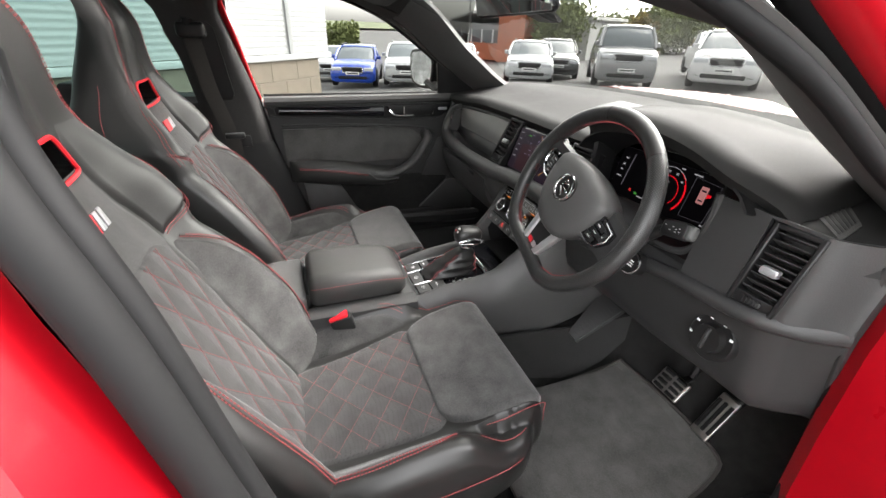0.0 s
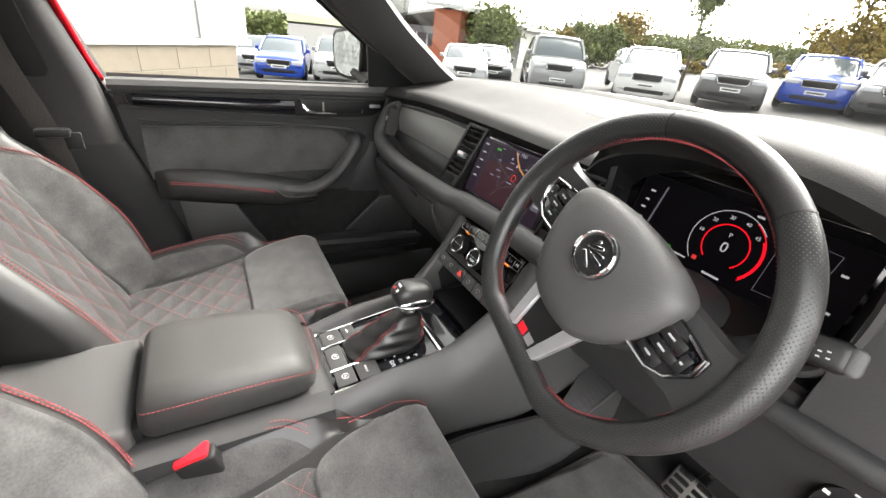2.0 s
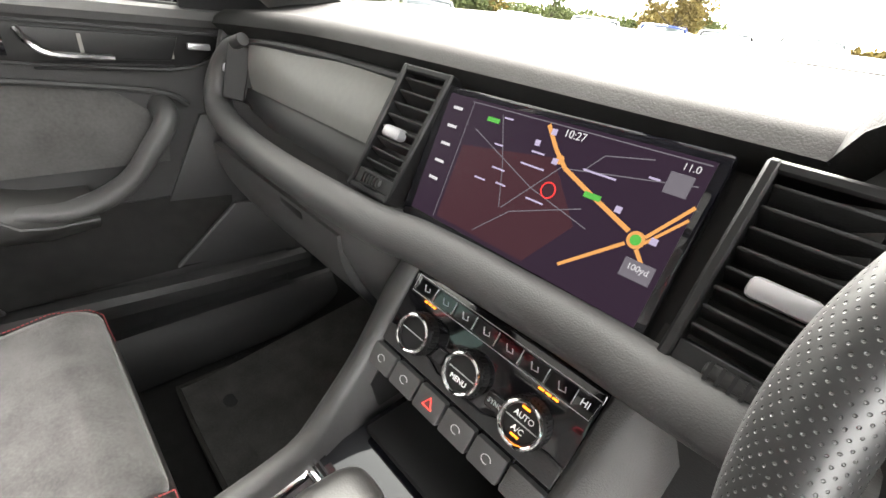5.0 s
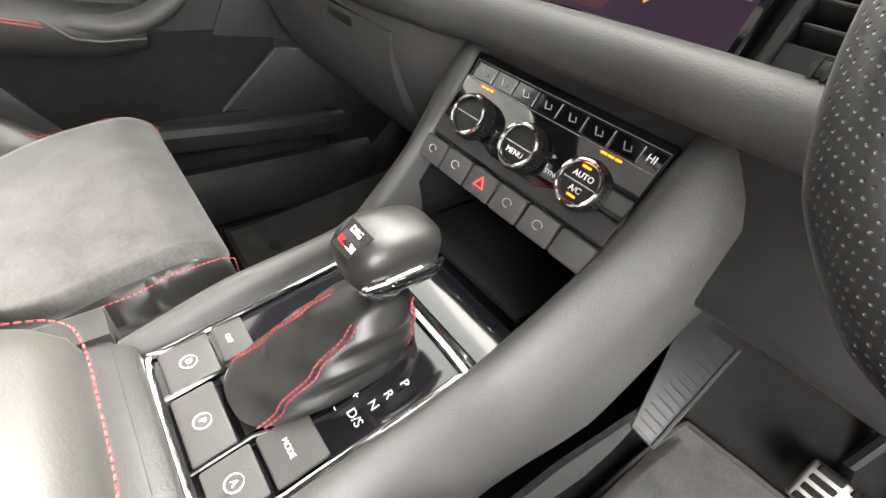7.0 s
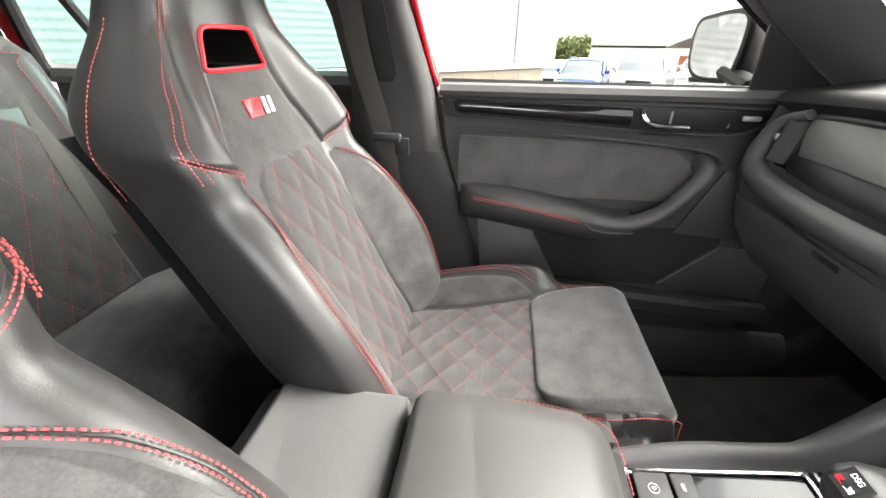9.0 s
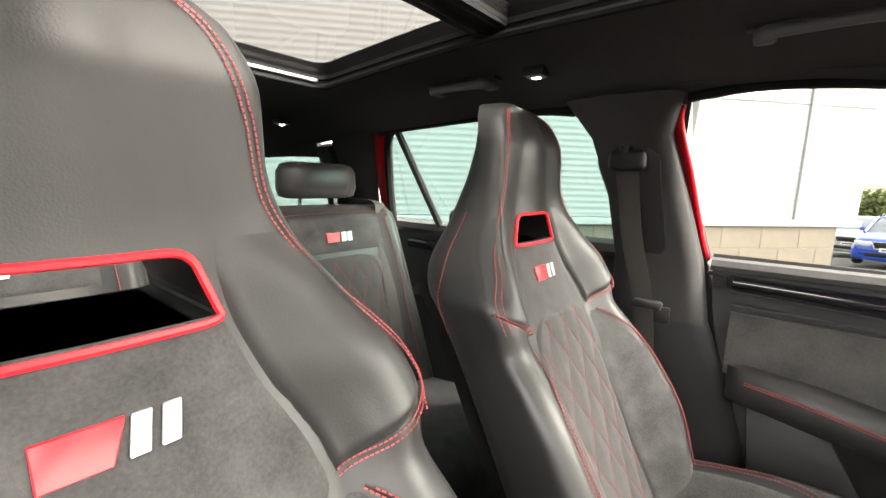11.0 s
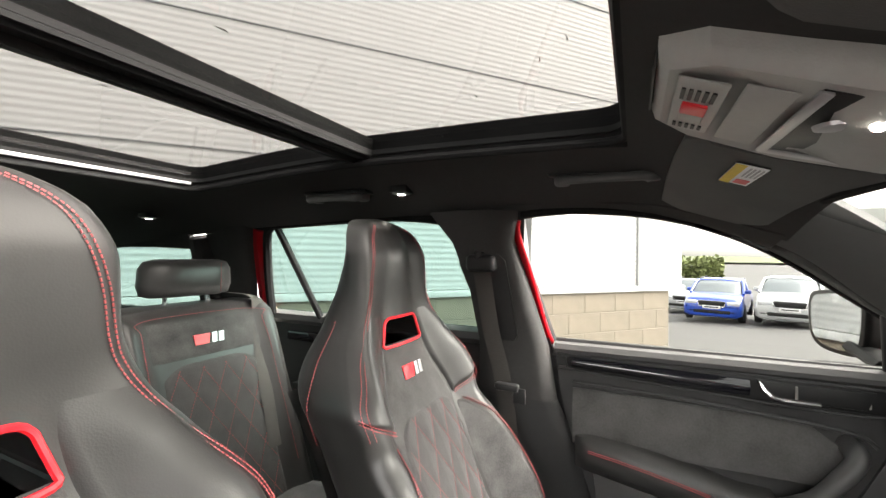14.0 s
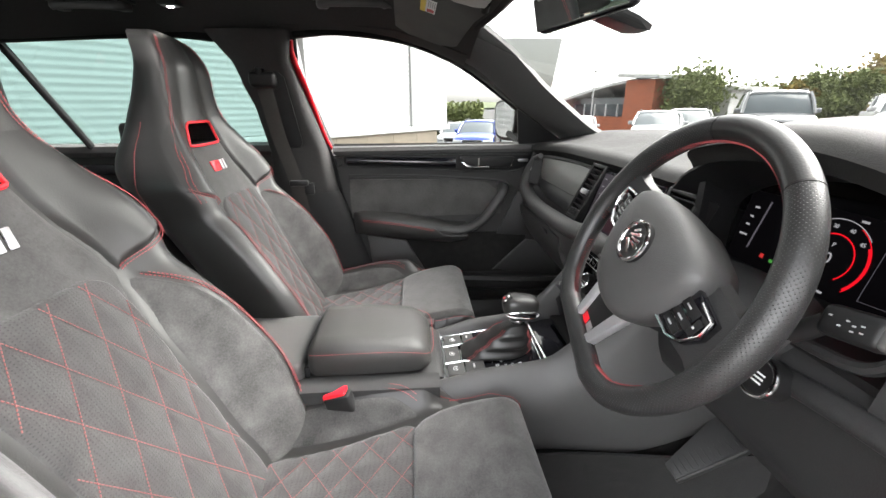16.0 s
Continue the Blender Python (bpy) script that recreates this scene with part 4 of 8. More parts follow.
def passenger_door():
    d = thing("passenger_door", "closed passenger door with dark grey lining and suede insert", "car door", (-0.80, 0.75, 0.45))
    X = -0.765
    edge = curve((0.42, 0.47), (0.65, 0.435), (0.85, 0.37), (1.0, 0.335), (1.12, 0.325))

    def lining(u, z):
        y0, y1 = edge(z), 1.27 - 0.05 * smooth01((z - 0.9) / 0.2)
        y = y0 + (y1 - y0) * u
        return (X + (0.012 if z > 1.085 else 0.0) * 1.0, y, z)
    part("lining", sheet(lining, lin(0, 1, 24), [0.42, 0.5, 0.58, 0.66, 0.72, 0.80, 0.88, 0.93, 0.98, 1.02, 1.06, 1.085, 1.09], 0.03), HARD, d)
    # upper soft rail under the window
    part("window_rail", loft([[Vector((X + a, y, b + 0.006 * (y - 0.33))) for a, b in ((-0.04, 1.085), (-0.04, 1.112), (-0.01, 1.114), (0.018, 1.105), (0.026, 1.092), (0.018, 1.08), (-0.01, 1.078))] for y in lin(0.325, 1.16, 10)]), SOFT, d)
    # decor strip with recessed groove
    def strip(y0, y1, z0, z1, x, t, mat, name, par=None, r=0.004, lab=""):
        return part(name, box(x, x + t, y0, y1, z0, z1, r), mat, d if par is None else par, lab)
    frame_ = [(X + 0.012, 0.355, 1.066), (X + 0.012, 0.37, 1.075), (X + 0.012, 1.06, 1.072), (X + 0.012, 1.075, 1.055), (X + 0.012, 1.03, 1.020), (X + 0.012, 0.90, 1.012), (X + 0.012, 0.38, 1.035), (X + 0.012, 0.36, 1.045)]
    part("decor_recess", prism(frame_, (-0.008, 0, 0), 0.002), DARK, d)
    part("decor_strip", sheet(lambda y, v: (X + 0.014 + 0.009 * math.sin(math.pi * v), y, 1.069 - 0.006 * (y - 0.37) / 0.42 - v * (0.022 + 0.012 * smooth01((y - 0.38) / 0.4))), lin(0.372, 0.775, 16), lin(0, 1, 6), 0.004), GLOSS, d, "gloss black decor strip")
    part("recess_rim", tube(spline([(X + 0.015, a, b) for _, a, b in frame_], 4, True), 0.003, 6, closed=True), HARD, d)
    # latch bowl and chrome lever
    lat = part("latch_bowl", prism([(X + 0.018, 0.79, 1.068), (X + 0.018, 1.0, 1.066), (X + 0.018, 0.985, 1.026), (X + 0.018, 0.83, 1.024)], (-0.012, 0, 0), 0.003), DARK, d)
    part("latch_lever", tube(spline([(X + 0.022, 0.792, 1.066), (X + 0.030, 0.805, 1.045), (X + 0.033, 0.83, 1.033), (X + 0.033, 0.90, 1.031)], 5), [0.005, 0.006, 0.0055, 0.005], 8), CHROME, lat, "chrome latch lever")
    part("latch_backing", sheet(lambda y, z: (X + 0.012 + 0.03 * ((y - 0.93) / 0.08) ** 2 * 0.3, y, z), lin(0.86, 0.99, 8), lin(1.03, 1.062, 4), 0.004), STEEL, lat)
    part("lock_button", box(X + 0.016, X + 0.026, 1.012, 1.05, 1.047, 1.058, 0.003), SATIN, d)
    part("lower_slats", join(*[box(X + 0.008, X + 0.016, 0.80, 0.99, z, z + 0.004, 0.0015, 1) for z in (1.008, 1.015)]), DARK, d)
    # suede insert
    part("insert", sheet(lambda y, v: (X + 0.010 + 0.012 * math.sin(math.pi * min(v * 1.1, 1)), y, 0.845 + 0.03 * (0.99 - y) * -0.5 + v * (0.995 - 0.845 - 0.02 * (y - 0.38) - 0.06 * smooth01((y - 0.86) / 0.12))), lin(0.375, 0.955, 26), lin(0, 1, 10), 0.006), DOORCLOTH, d, "grey suede insert")
    part("insert_welt", tube(spline([(X + 0.016, 0.375, 1.003), (X + 0.016, 0.6, 1.0), (X + 0.016, 0.85, 0.985), (X + 0.016, 0.965, 0.972), (X + 0.018, 1.0, 0.95)], 6), 0.005, 8), HARD, d)
    # armrest that rises forward into the pull handle
    prof = lambda w, h: [(-0.01, -h), (w * 0.75, -h * 0.9), (w, -h * 0.4), (w, 0.0), (w * 0.8, h * 0.25), (-0.01, h * 0.25)]
    arm = []
    for y, z, w, h in ((0.385, 0.845, 0.035, 0.07), (0.42, 0.85, 0.06, 0.075), (0.55, 0.838, 0.075, 0.08), (0.68, 0.815, 0.078, 0.07), (0.75, 0.800, 0.078, 0.06), (0.82, 0.800, 0.075, 0.05)):
        arm.append([Vector((X + a, y, z + b)) for a, b in prof(w, h)])
    part("armrest", loft(arm), ARMREST, d, "padded armrest", angle=60)
    pull = spline([(X + 0.055, 0.72, 0.800), (X + 0.062, 0.80, 0.797), (X + 0.075, 0.87, 0.835), (X + 0.085, 0.915, 0.895), (X + 0.075, 0.945, 0.935), (X + 0.03, 0.955, 0.945), (X - 0.005, 0.955, 0.945)], 6)
    part("pull_handle", tube(pull, [0.024] * 12 + [0.023] * 6 + [0.024] * (len(pull) - 18), 12, flat=0.75), SOFT, d, "grey pull handle", angle=60)
    for o in (0.0, -0.005):
        part("armrest_stitching", tube([(X + a + 0.0008, y, z + o) for a, y, z in ((0.060, 0.42, 0.842), (0.0712, 0.50, 0.836), (0.0755, 0.56, 0.828), (0.077, 0.62, 0.817), (0.0785, 0.69, 0.803))], 0.0011, 6), THREAD, d, kind="stuff")
    part("handle_seam", tube([(X + 0.079, 0.69, 0.808), (X + 0.081, 0.72, 0.782), (X + 0.078, 0.76, 0.775), (X + 0.077, 0.82, 0.778)], 0.0025, 6), SOFT, d)
    # lower pocket with carpeted bin and speaker
    part("bin_lining", sheet(lambda y, z: (X + 0.008, y, z), lin(0.55, 1.06, 8), lin(0.60, 0.77, 5), 0.006), CARPET, d)
    part("speaker_panel", prism([(X + 0.016, 0.93, 0.61), (X + 0.016, 1.06, 0.735), (X + 0.016, 1.20, 0.72), (X + 0.016, 1.20, 0.58)], (-0.01, 0, 0), 0.003), HARD, d)
    part("speaker_edge", tube([(X + 0.020, 0.93, 0.61), (X + 0.020, 1.06, 0.735)], 0.003, 6), SOFT, d)
    part("bin_rail", loft([[Vector((X + a, y, b - 0.03 * smooth01((y - 0.5) / 0.7))) for a, b in ((0, 0.53), (0.055, 0.565), (0.065, 0.60), (0.055, 0.612), (0.045, 0.60), (0, 0.60))] for y in lin(0.46, 1.22, 10)]), HARD, d, "lower pocket rail")
    part("pocket_wedge", prism([(X + 0.02, 0.43, 0.77), (X + 0.02, 0.58, 0.745), (X + 0.02, 0.66, 0.60), (X + 0.02, 0.45, 0.60)], (-0.015, 0, 0), 0.004), SOFT, d)
    part("kick_panel", prism([(X + 0.01, 1.02, 0.93), (X + 0.01, 1.20, 0.93), (X + 0.01, 1.22, 0.74), (X + 0.01, 0.94, 0.76)], (-0.01, 0, 0), 0.003), HARD, d)
    # red frame round the window and glass
    fr = [(-0.775, 0.322, 1.10), (-0.735, 0.308, 1.16), (-0.665, 0.283, 1.30), (-0.612, 0.262, 1.40), (-0.597, 0.265, 1.44)]
    part("window_frame", tube(spline([(x, y - 0.012, z) for x, y, z in fr], 5), 0.010, 10), REDPAINT, d, "red painted window frame")
    tp = [(-0.592, 0.265, 1.452), (-0.588, 0.40, 1.460), (-0.612, 0.57, 1.446), (-0.650, 0.70, 1.412), (-0.700, 0.82, 1.358), (-0.745, 0.984, 1.250), (-0.775, 1.13, 1.150)]
    part("window_seal", tube(spline(tp, 6), 0.011, 8), RUBBER, d)
    gl_ = part("window_glass", inward(sheet(lambda y, v: (-0.79 + 0.18 * v, y + (0.0 if v < 0.5 else 0), 1.10 + 0.35 * v), [0.27, 0.6, 1.1], [0, 0.5, 1.0])), DIMGLASS, d, "clear side window")
    gl_.visible_shadow = False
    part("mirror_triangle", prism([(-0.772, 1.015, 1.10), (-0.780, 1.22, 1.10), (-0.722, 0.99, 1.238)], (0.012, 0, 0), 0.004), DARK, d)
    mo = [(-0.105, 0.062), (-0.04, 0.082), (0.05, 0.088), (0.088, 0.07), (0.095, 0.0), (0.082, -0.062), (0.02, -0.078), (-0.06, -0.07), (-0.098, -0.03)]
    mm = pose(-0.945, 1.0, 1.19) @ pose(0, 0, 0, 90 - 3, 0, 14)
    ol = [(p.x, p.y) for p in spline([(x, y, 0) for x, y in mo], 5, True)]
    mir = part("door_mirror", loft([[mm @ Vector((x * k, y * k, -z)) for x, y in ol] for z, k in ((-0.004, 0.94), (-0.002, 0.99), (0.01, 1.02), (0.05, 0.98), (0.085, 0.82), (0.10, 0.5))]), DARK, d, "black door mirror housing", angle=60)
    part("mirror_glass", loft([[mm @ Vector((x * k, y * k, 0.0045)) for x, y in ol] for k in (0.86, 0.2)]), MIRROR, mir, "mirror glass", angle=20)
    part("mirror_arm", tube([(-0.80, 1.04, 1.115), (-0.86, 1.03, 1.13), (-0.90, 1.02, 1.14)], 0.03, 8, flat=0.6), DARK, d)
    part("toe_panel", box(X - 0.012, X + 0.008, 1.18, 1.60, 0.40, 1.06, 0.004), HARD, d)
    part("outer_skin", sheet(lambda y, z: (-0.885 + 0.06 * max(z - 0.85, 0) / 0.25, y, z), lin(0.32, 1.28, 8), lin(0.42, 1.085, 8), 0.01), REDPAINT, d)
    return d


passenger_door()


def driver_door():
    """The driver's door stands wide open, hinged at the front."""
    d = thing("driver_door", "open red driver's door with dark lining", "car door", (0.90, 1.22, 0.45))
    m = pose(0.90, 1.22, 0, 0, 0, 68)
    part("outer_skin", box(0.02, 0.06, -1.02, 0.0, 0.42, 1.09, 0.015, 2, m), REDPAINT, d)
    part("lining", box(-0.03, 0.02, -0.98, -0.04, 0.44, 1.10, 0.015, 2, m), HARD, d)
    part("armrest", box(-0.09, -0.03, -0.75, -0.2, 0.78, 0.85, 0.02, 3, m), LEATHER, d)
    part("window_frame", tube(spline([m @ Vector(p) for p in ((0.0, -1.0, 1.09), (-0.08, -0.97, 1.30), (-0.14, -0.90, 1.45), (-0.14, -0.66, 1.47), (-0.10, -0.36, 1.33), (-0.01, -0.08, 1.10))], 5), 0.02, 8), REDPAINT, d)
    g = part("window_glass", prism([m @ Vector(p) for p in ((0.0, -0.98, 1.09), (-0.13, -0.90, 1.44), (-0.13, -0.66, 1.46), (-0.10, -0.36, 1.33), (0.0, -0.10, 1.09))], (0.002, 0, 0)), DIMGLASS, d)
    g.visible_shadow = False
    return d


driver_door()


def rear_door(sgn, group="rear doors"):
    d = thing("rear_door", "closed rear door with black lining and tinted window", "car door", (sgn * 0.80, -0.3, 0.45), group)
    X = sgn * 0.755
    part("lining", sheet(lambda y, z: (X, y, z), lin(-0.74, 0.12, 8), lin(0.42, 1.09, 8), 0.02), HARD, d)
    part("window_rail", loft([[Vector((X + sgn * a, y, b)) for a, b in ((0.03, 1.085), (0.03, 1.125), (0.0, 1.127), (-0.03, 1.118), (-0.034, 1.098), (-0.01, 1.08))] for y in lin(-0.74, 0.12, 8)]), SOFT, d)
    part("decor_strip", box(X - 0.02 if sgn > 0 else X, X if sgn > 0 else X + 0.02, -0.66, 0.05, 1.02, 1.055, 0.006), GLOSS, d)
    part("armrest", loft([[Vector((X - sgn * a, y, z + b)) for a, b in ((0, -0.06), (0.05, -0.05), (0.06, 0.0), (0.05, 0.015), (0, 0.015))] for y, z in ((-0.6, 0.86), (-0.4, 0.86), (-0.1, 0.85), (0.02, 0.84))]), LEATHER, d)
    part("armrest_stitching", dashes([(X - sgn * 0.061, y, 0.858) for y in lin(-0.58, 0.0, 12)], 0.007), THREAD, d, kind="stuff")
    part("red_jamb", tube(spline([(sgn * 0.745, -0.755, 1.09), (sgn * 0.70, -0.735, 1.20), (sgn * 0.635, -0.69, 1.36), (sgn * 0.605, -0.66, 1.43)], 5), 0.026, 8), REDPAINT, d, "red painted door frame")
    part("strut", tube([(sgn * 0.735, -0.495, 1.11), (sgn * 0.62, -0.60, 1.435)], 0.012, 8), RUBBER, d, "black window divider")
    g = part("window_glass", inward(sheet(lambda y, v: (sgn * (0.775 - 0.165 * v), y, 1.10 + 0.345 * v), [-0.74, 0.1], [0, 1])), PRIVACY, d, "green-tinted glass")
    g.visible_shadow = False
    part("top_seal", tube(spline([(sgn * 0.60, -0.67, 1.435), (sgn * 0.595, -0.4, 1.447), (sgn * 0.59, -0.1, 1.455), (sgn * 0.595, 0.03, 1.445)], 5), 0.014, 8), RUBBER, d)
    part("rear_seal", tube(spline([(sgn * 0.73, -0.725, 1.10), (sgn * 0.685, -0.70, 1.22), (sgn * 0.62, -0.645, 1.40), (sgn * 0.60, -0.60, 1.44)], 5), 0.016, 8), RUBBER, d)
    part("outer_skin", sheet(lambda y, z: (sgn * (0.90 - 0.06 * max(z - 0.85, 0) / 0.25), y, z), lin(-0.80, 0.24, 8), lin(0.42, 1.085, 8), 0.01), REDPAINT, d)
    return d


rear_door(-1)
rear_door(1)


# ---- roof fittings ----
sr = thing("sunroof", "two-pane panoramic sunroof with rain drops on grey tinted glass", "sunroof", (0, 0, 1.56))


def rim_path(inset, dz, r=0.04):
    pts = []
    for cx, cy, a0 in ((0.325 - inset - r, 0.513 - inset - r, 0), (-0.325 + inset + r, 0.513 - inset - r, 90), (-0.325 + inset + r, -0.598 + inset + r, 180), (0.325 - inset - r, -0.598 + inset + r, 270)):
        for k in range(7):
            a = radians(a0 + 15 * k)
            x, y = cx + r * math.cos(a), cy + r * math.sin(a)
            pts.append(Vector((x, y, roof_y(y) + dz)))
    return pts


def dense(pts, step=0.08):
    out = []
    for a, b in zip(pts, pts[1:] + pts[:1]):
        n = 12 if (b - a).length > 0.1 else 1
        out += [Vector((a.x + (b.x - a.x) * i / n, a.y + (b.y - a.y) * i / n, 0)) for i in range(n)]
    return out


def rim_ring(inset, dz, r=0.04):
    return [Vector((p.x, p.y, roof_y(min(p.y, 0.46)) + dz)) for p in dense(rim_path(inset, 0, r))]


part("frame_wall", loft([rim_ring(-0.02, -0.006), rim_ring(0.0, -0.002), rim_ring(0.001, 0.010), rim_ring(0.006, 0.012), rim_ring(0.007, 0.055)], cap=False), RUBBER, sr, angle=50)
part("frame_seal", tube(rim_ring(0.0, -0.004), 0.008, 8, closed=True), RUBBER, sr)
part("divider", loft([[Vector((x, y - 0.055, roof_y(0.0) + z)) for y, z in ((-0.045, 0.045), (-0.04, 0.012), (-0.02, 0.0), (0.005, -0.004), (0.012, 0.006), (0.035, 0.004), (0.05, 0.014), (0.055, 0.045))] for x in (-0.325, 0, 0.325)]), RUBBER, sr, "black cross beam", angle=25)
part("divider_lip", tube([(x, -0.010, roof_y(0.0) + 0.012) for x in (-0.32, 0.32)], 0.005, 6), RUBBER, sr)
for y0, y1 in ((-0.015, 0.518), (-0.607, -0.085)):
    p_ = part("pane", inward(sheet(lambda x, y: (x, y, roof_y(min(y, 0.46)) + 0.022), [-0.33, 0, 0.33], lin(y0, y1, 5))), SUNGLASS, sr, "grey tinted pane")
    p_.visible_shadow = False
part("blind_edge", box(-0.30, 0.30, -0.595, -0.583, roof_y(-0.585) + 0.004, roof_y(-0.585) + 0.012, 0.002), SATIN, sr, "bright edge of the roller blind")
rain = []
for i in range(34):
    x, y = rnd.uniform(-0.3, 0.3), rnd.uniform(-0.5, 0.47)
    r = rnd.uniform(0.0008, 0.0022)
    z = roof_y(min(y, 0.46)) + 0.0235
    rain.append(tube([(x, y, z), (x + r * 2, y + r * 0.6, z), (x + r * 7, y + r * rnd.uniform(-1, 2), z)], [r * 0.2, r * 0.35, r * 0.12], 6))
part("rain_drops", join(*rain), RUBBER, sr, kind="stuff")


def grab_handle(at, length, group="grab handles"):
    g = thing("grab_handle", "black folding grab handle above the door", "grab handle", at, group)
    x, y, z = at
    s = -1 if x < 0 else 1
    h, q = length / 2, 0.030
    rows_ = []
    for y_, d, t in ((-h, 0.004, 0.007), (-h + 0.004, 0.020, 0.010), (-h + 0.016, q, 0.012), (-h + 0.034, q + 0.001, 0.0095), (0, q + 0.002, 0.0085), (h - 0.034, q + 0.001, 0.0095), (h - 0.016, q, 0.012), (h - 0.004, 0.020, 0.010), (h, 0.004, 0.007)):
        rows_.append([Vector((x - s * d * 1.15 + 0.011 * math.cos(a), y + y_, z - 0.010 - d * 0.10 + t * math.sin(a))) for a in lin(0, 2 * math.pi * 11 / 12, 12)])
    part("bar", loft(rows_), SOFT, g, angle=60)
    for k in (-1, 1):
        part("mount", box(x - 0.014, x + 0.014, y + k * (h - 0.014) - 0.015, y + k * (h - 0.014) + 0.015, z - 0.020, z + 0.012, 0.006, 3), SOFT, g)
    part("recess", box(x - s * 0.004 - 0.022, x - s * 0.004 + 0.022, y - h - 0.012, y + h + 0.012, z - 0.002, z + 0.008, 0.004, 2), DARK, g)
    return g


grab_handle((-0.452, 0.472, roof_z(0.455, 0.475) + 0.002), 0.20)
grab_handle((-0.455, -0.20, roof_z(0.455, -0.2) - 0.002), 0.18)
grab_handle((0.455, -0.20, roof_z(0.455, -0.2) - 0.002), 0.18)
GLOW = lamp_material("lit_lens", (1.0, 0.97, 0.9), 14)


def courtesy_lamp(at, size=0.05):
    c = thing("courtesy_lamp", "small lit courtesy lamp in the headlining", "lamp", at, "courtesy lamps")
    x, y, z = at
    part("bezel", box(x - 0.022, x + 0.022, y - size / 2, y + size / 2, z - 0.008, z + 0.012, 0.004), DARK, c)
    part("lens", box(x - 0.014, x + 0.014, y - size / 2 + 0.006, y + size / 2 - 0.006, z - 0.0105, z - 0.004, 0.002), SATIN, c)
    part("bulb", box(x - 0.006, x + 0.006, y - 0.008, y + 0.008, z - 0.012, z - 0.009, 0.001), GLOW, c)
    return c


courtesy_lamp((-0.46, -0.01, roof_z(0.46, -0.01) - 0.002))
courtesy_lamp((-0.42, -0.98, roof_z(0.42, -0.98) - 0.002))
courtesy_lamp((0.46, -0.01, roof_z(0.46, -0.01) - 0.002))


def sun_visor(sgn):
    v = thing("sun_visor", "dark grey sun visor folded up against the headlining", "sun visor", (sgn * 0.33, 0.69, 1.46), "sun visors")
    rows_ = []
    for x, y0, y1 in ((0.145, 0.60, 0.765), (0.165, 0.583, 0.788), (0.30, 0.580, 0.775), (0.42, 0.577, 0.764), (0.51, 0.576, 0.752), (0.53, 0.60, 0.72)):
        ys = [y0, y0 + 0.012, 0.64, 0.68, y1 - 0.012, y1]
        low = [Vector((sgn * x, y, roof_z(x, y) - (0.008 if y in (y0, y1) else 0.013))) for y in ys]
        rows_.append(low + [Vector((sgn * x, y, roof_z(x, y) - 0.002)) for y in reversed(ys)])
    bm = loft(rows_)
    part("blade", bm, PILLAR, v)
    part("pivot", rod((sgn * 0.15, 0.775, roof_z(0.15, 0.775) - 0.012), (sgn * 0.13, 0.775, roof_z(0.13, 0.775) - 0.004), 0.009), DARK, v)
    if sgn < 0:
        def tag(x0, x1, y0, y1, d, t=0.0006):
            return prism([(x, y, roof_z(-0.25, y) - d) for x, y in ((x0, y0), (x1, y0), (x1, y1), (x0, y1))], (0, 0, -t))

        lab = part("airbag_label", tag(-0.315, -0.190, 0.643, 0.678, 0.0150, 0.0008), WHITE, v, "white and yellow warning label")
        part("label_stripe", tag(-0.315, -0.190, 0.643, 0.655, 0.0158), material("yellow_print", (0.75, 0.55, 0.02), 0.5), lab)
        part("label_text", join(*[tag(-0.255, -0.20, 0.660 + 0.0045 * k, 0.662 + 0.0045 * k, 0.0158) for k in range(4)]), GREYPRINT, lab)
        part("label_mark", tag(-0.305, -0.275, 0.659, 0.675, 0.0158), REDTRIM, lab)
    return v


sun_visor(-1)
sun_visor(1)

GREYTRIM = material("light_grey_plastic", (0.34, 0.335, 0.32), 0.5, bump=0.25, bump_scale=600, var=0.1, scale=7)
oh = thing("overhead_console", "grey overhead console with reading lamps and buttons", "console", (0, 0.57, 1.5))


def oz(x, y, d=0.024):
    return roof_z(x * 0.5, y) - d


rings = [[Vector((x * k, 0.655 + (y - 0.655) * k, oz(x, y, d))) for x, y in ((-0.072, 0.545), (0.072, 0.545), (0.098, 0.575), (0.102, 0.66), (0.098, 0.745), (0.08, 0.768), (-0.08, 0.768), (-0.098, 0.745), (-0.102, 0.66), (-0.098, 0.575))] for k, d in ((1.04, -0.01), (1.03, 0.010), (1.0, 0.021), (0.96, 0.025), (0.5, 0.025))]
part("housing", loft(rings), GREYTRIM, oh, angle=35)
part("rear_grille", prism([(x, 0.5435 - 0.004 * (z < 0), oz(x, 0.545, 0.006 - z)) for x, z in ((-0.055, -0.010), (0.055, -0.010), (0.06, 0.010), (-0.06, 0.010))], (0, -0.002, 0)), DARK, oh)


def under(name, pts, d, t, mat, par=None, lab="", r=0.0008):
    return part(name, prism([(x, y, oz(x, y, 0.0255) - d) for x, y in pts], (0, 0, t), r, 1), mat, oh if par is None else par, lab)


def quad(x0, x1, y0, y1):
    return ((x0, y0), (x1, y0), (x1, y1), (x0, y1))


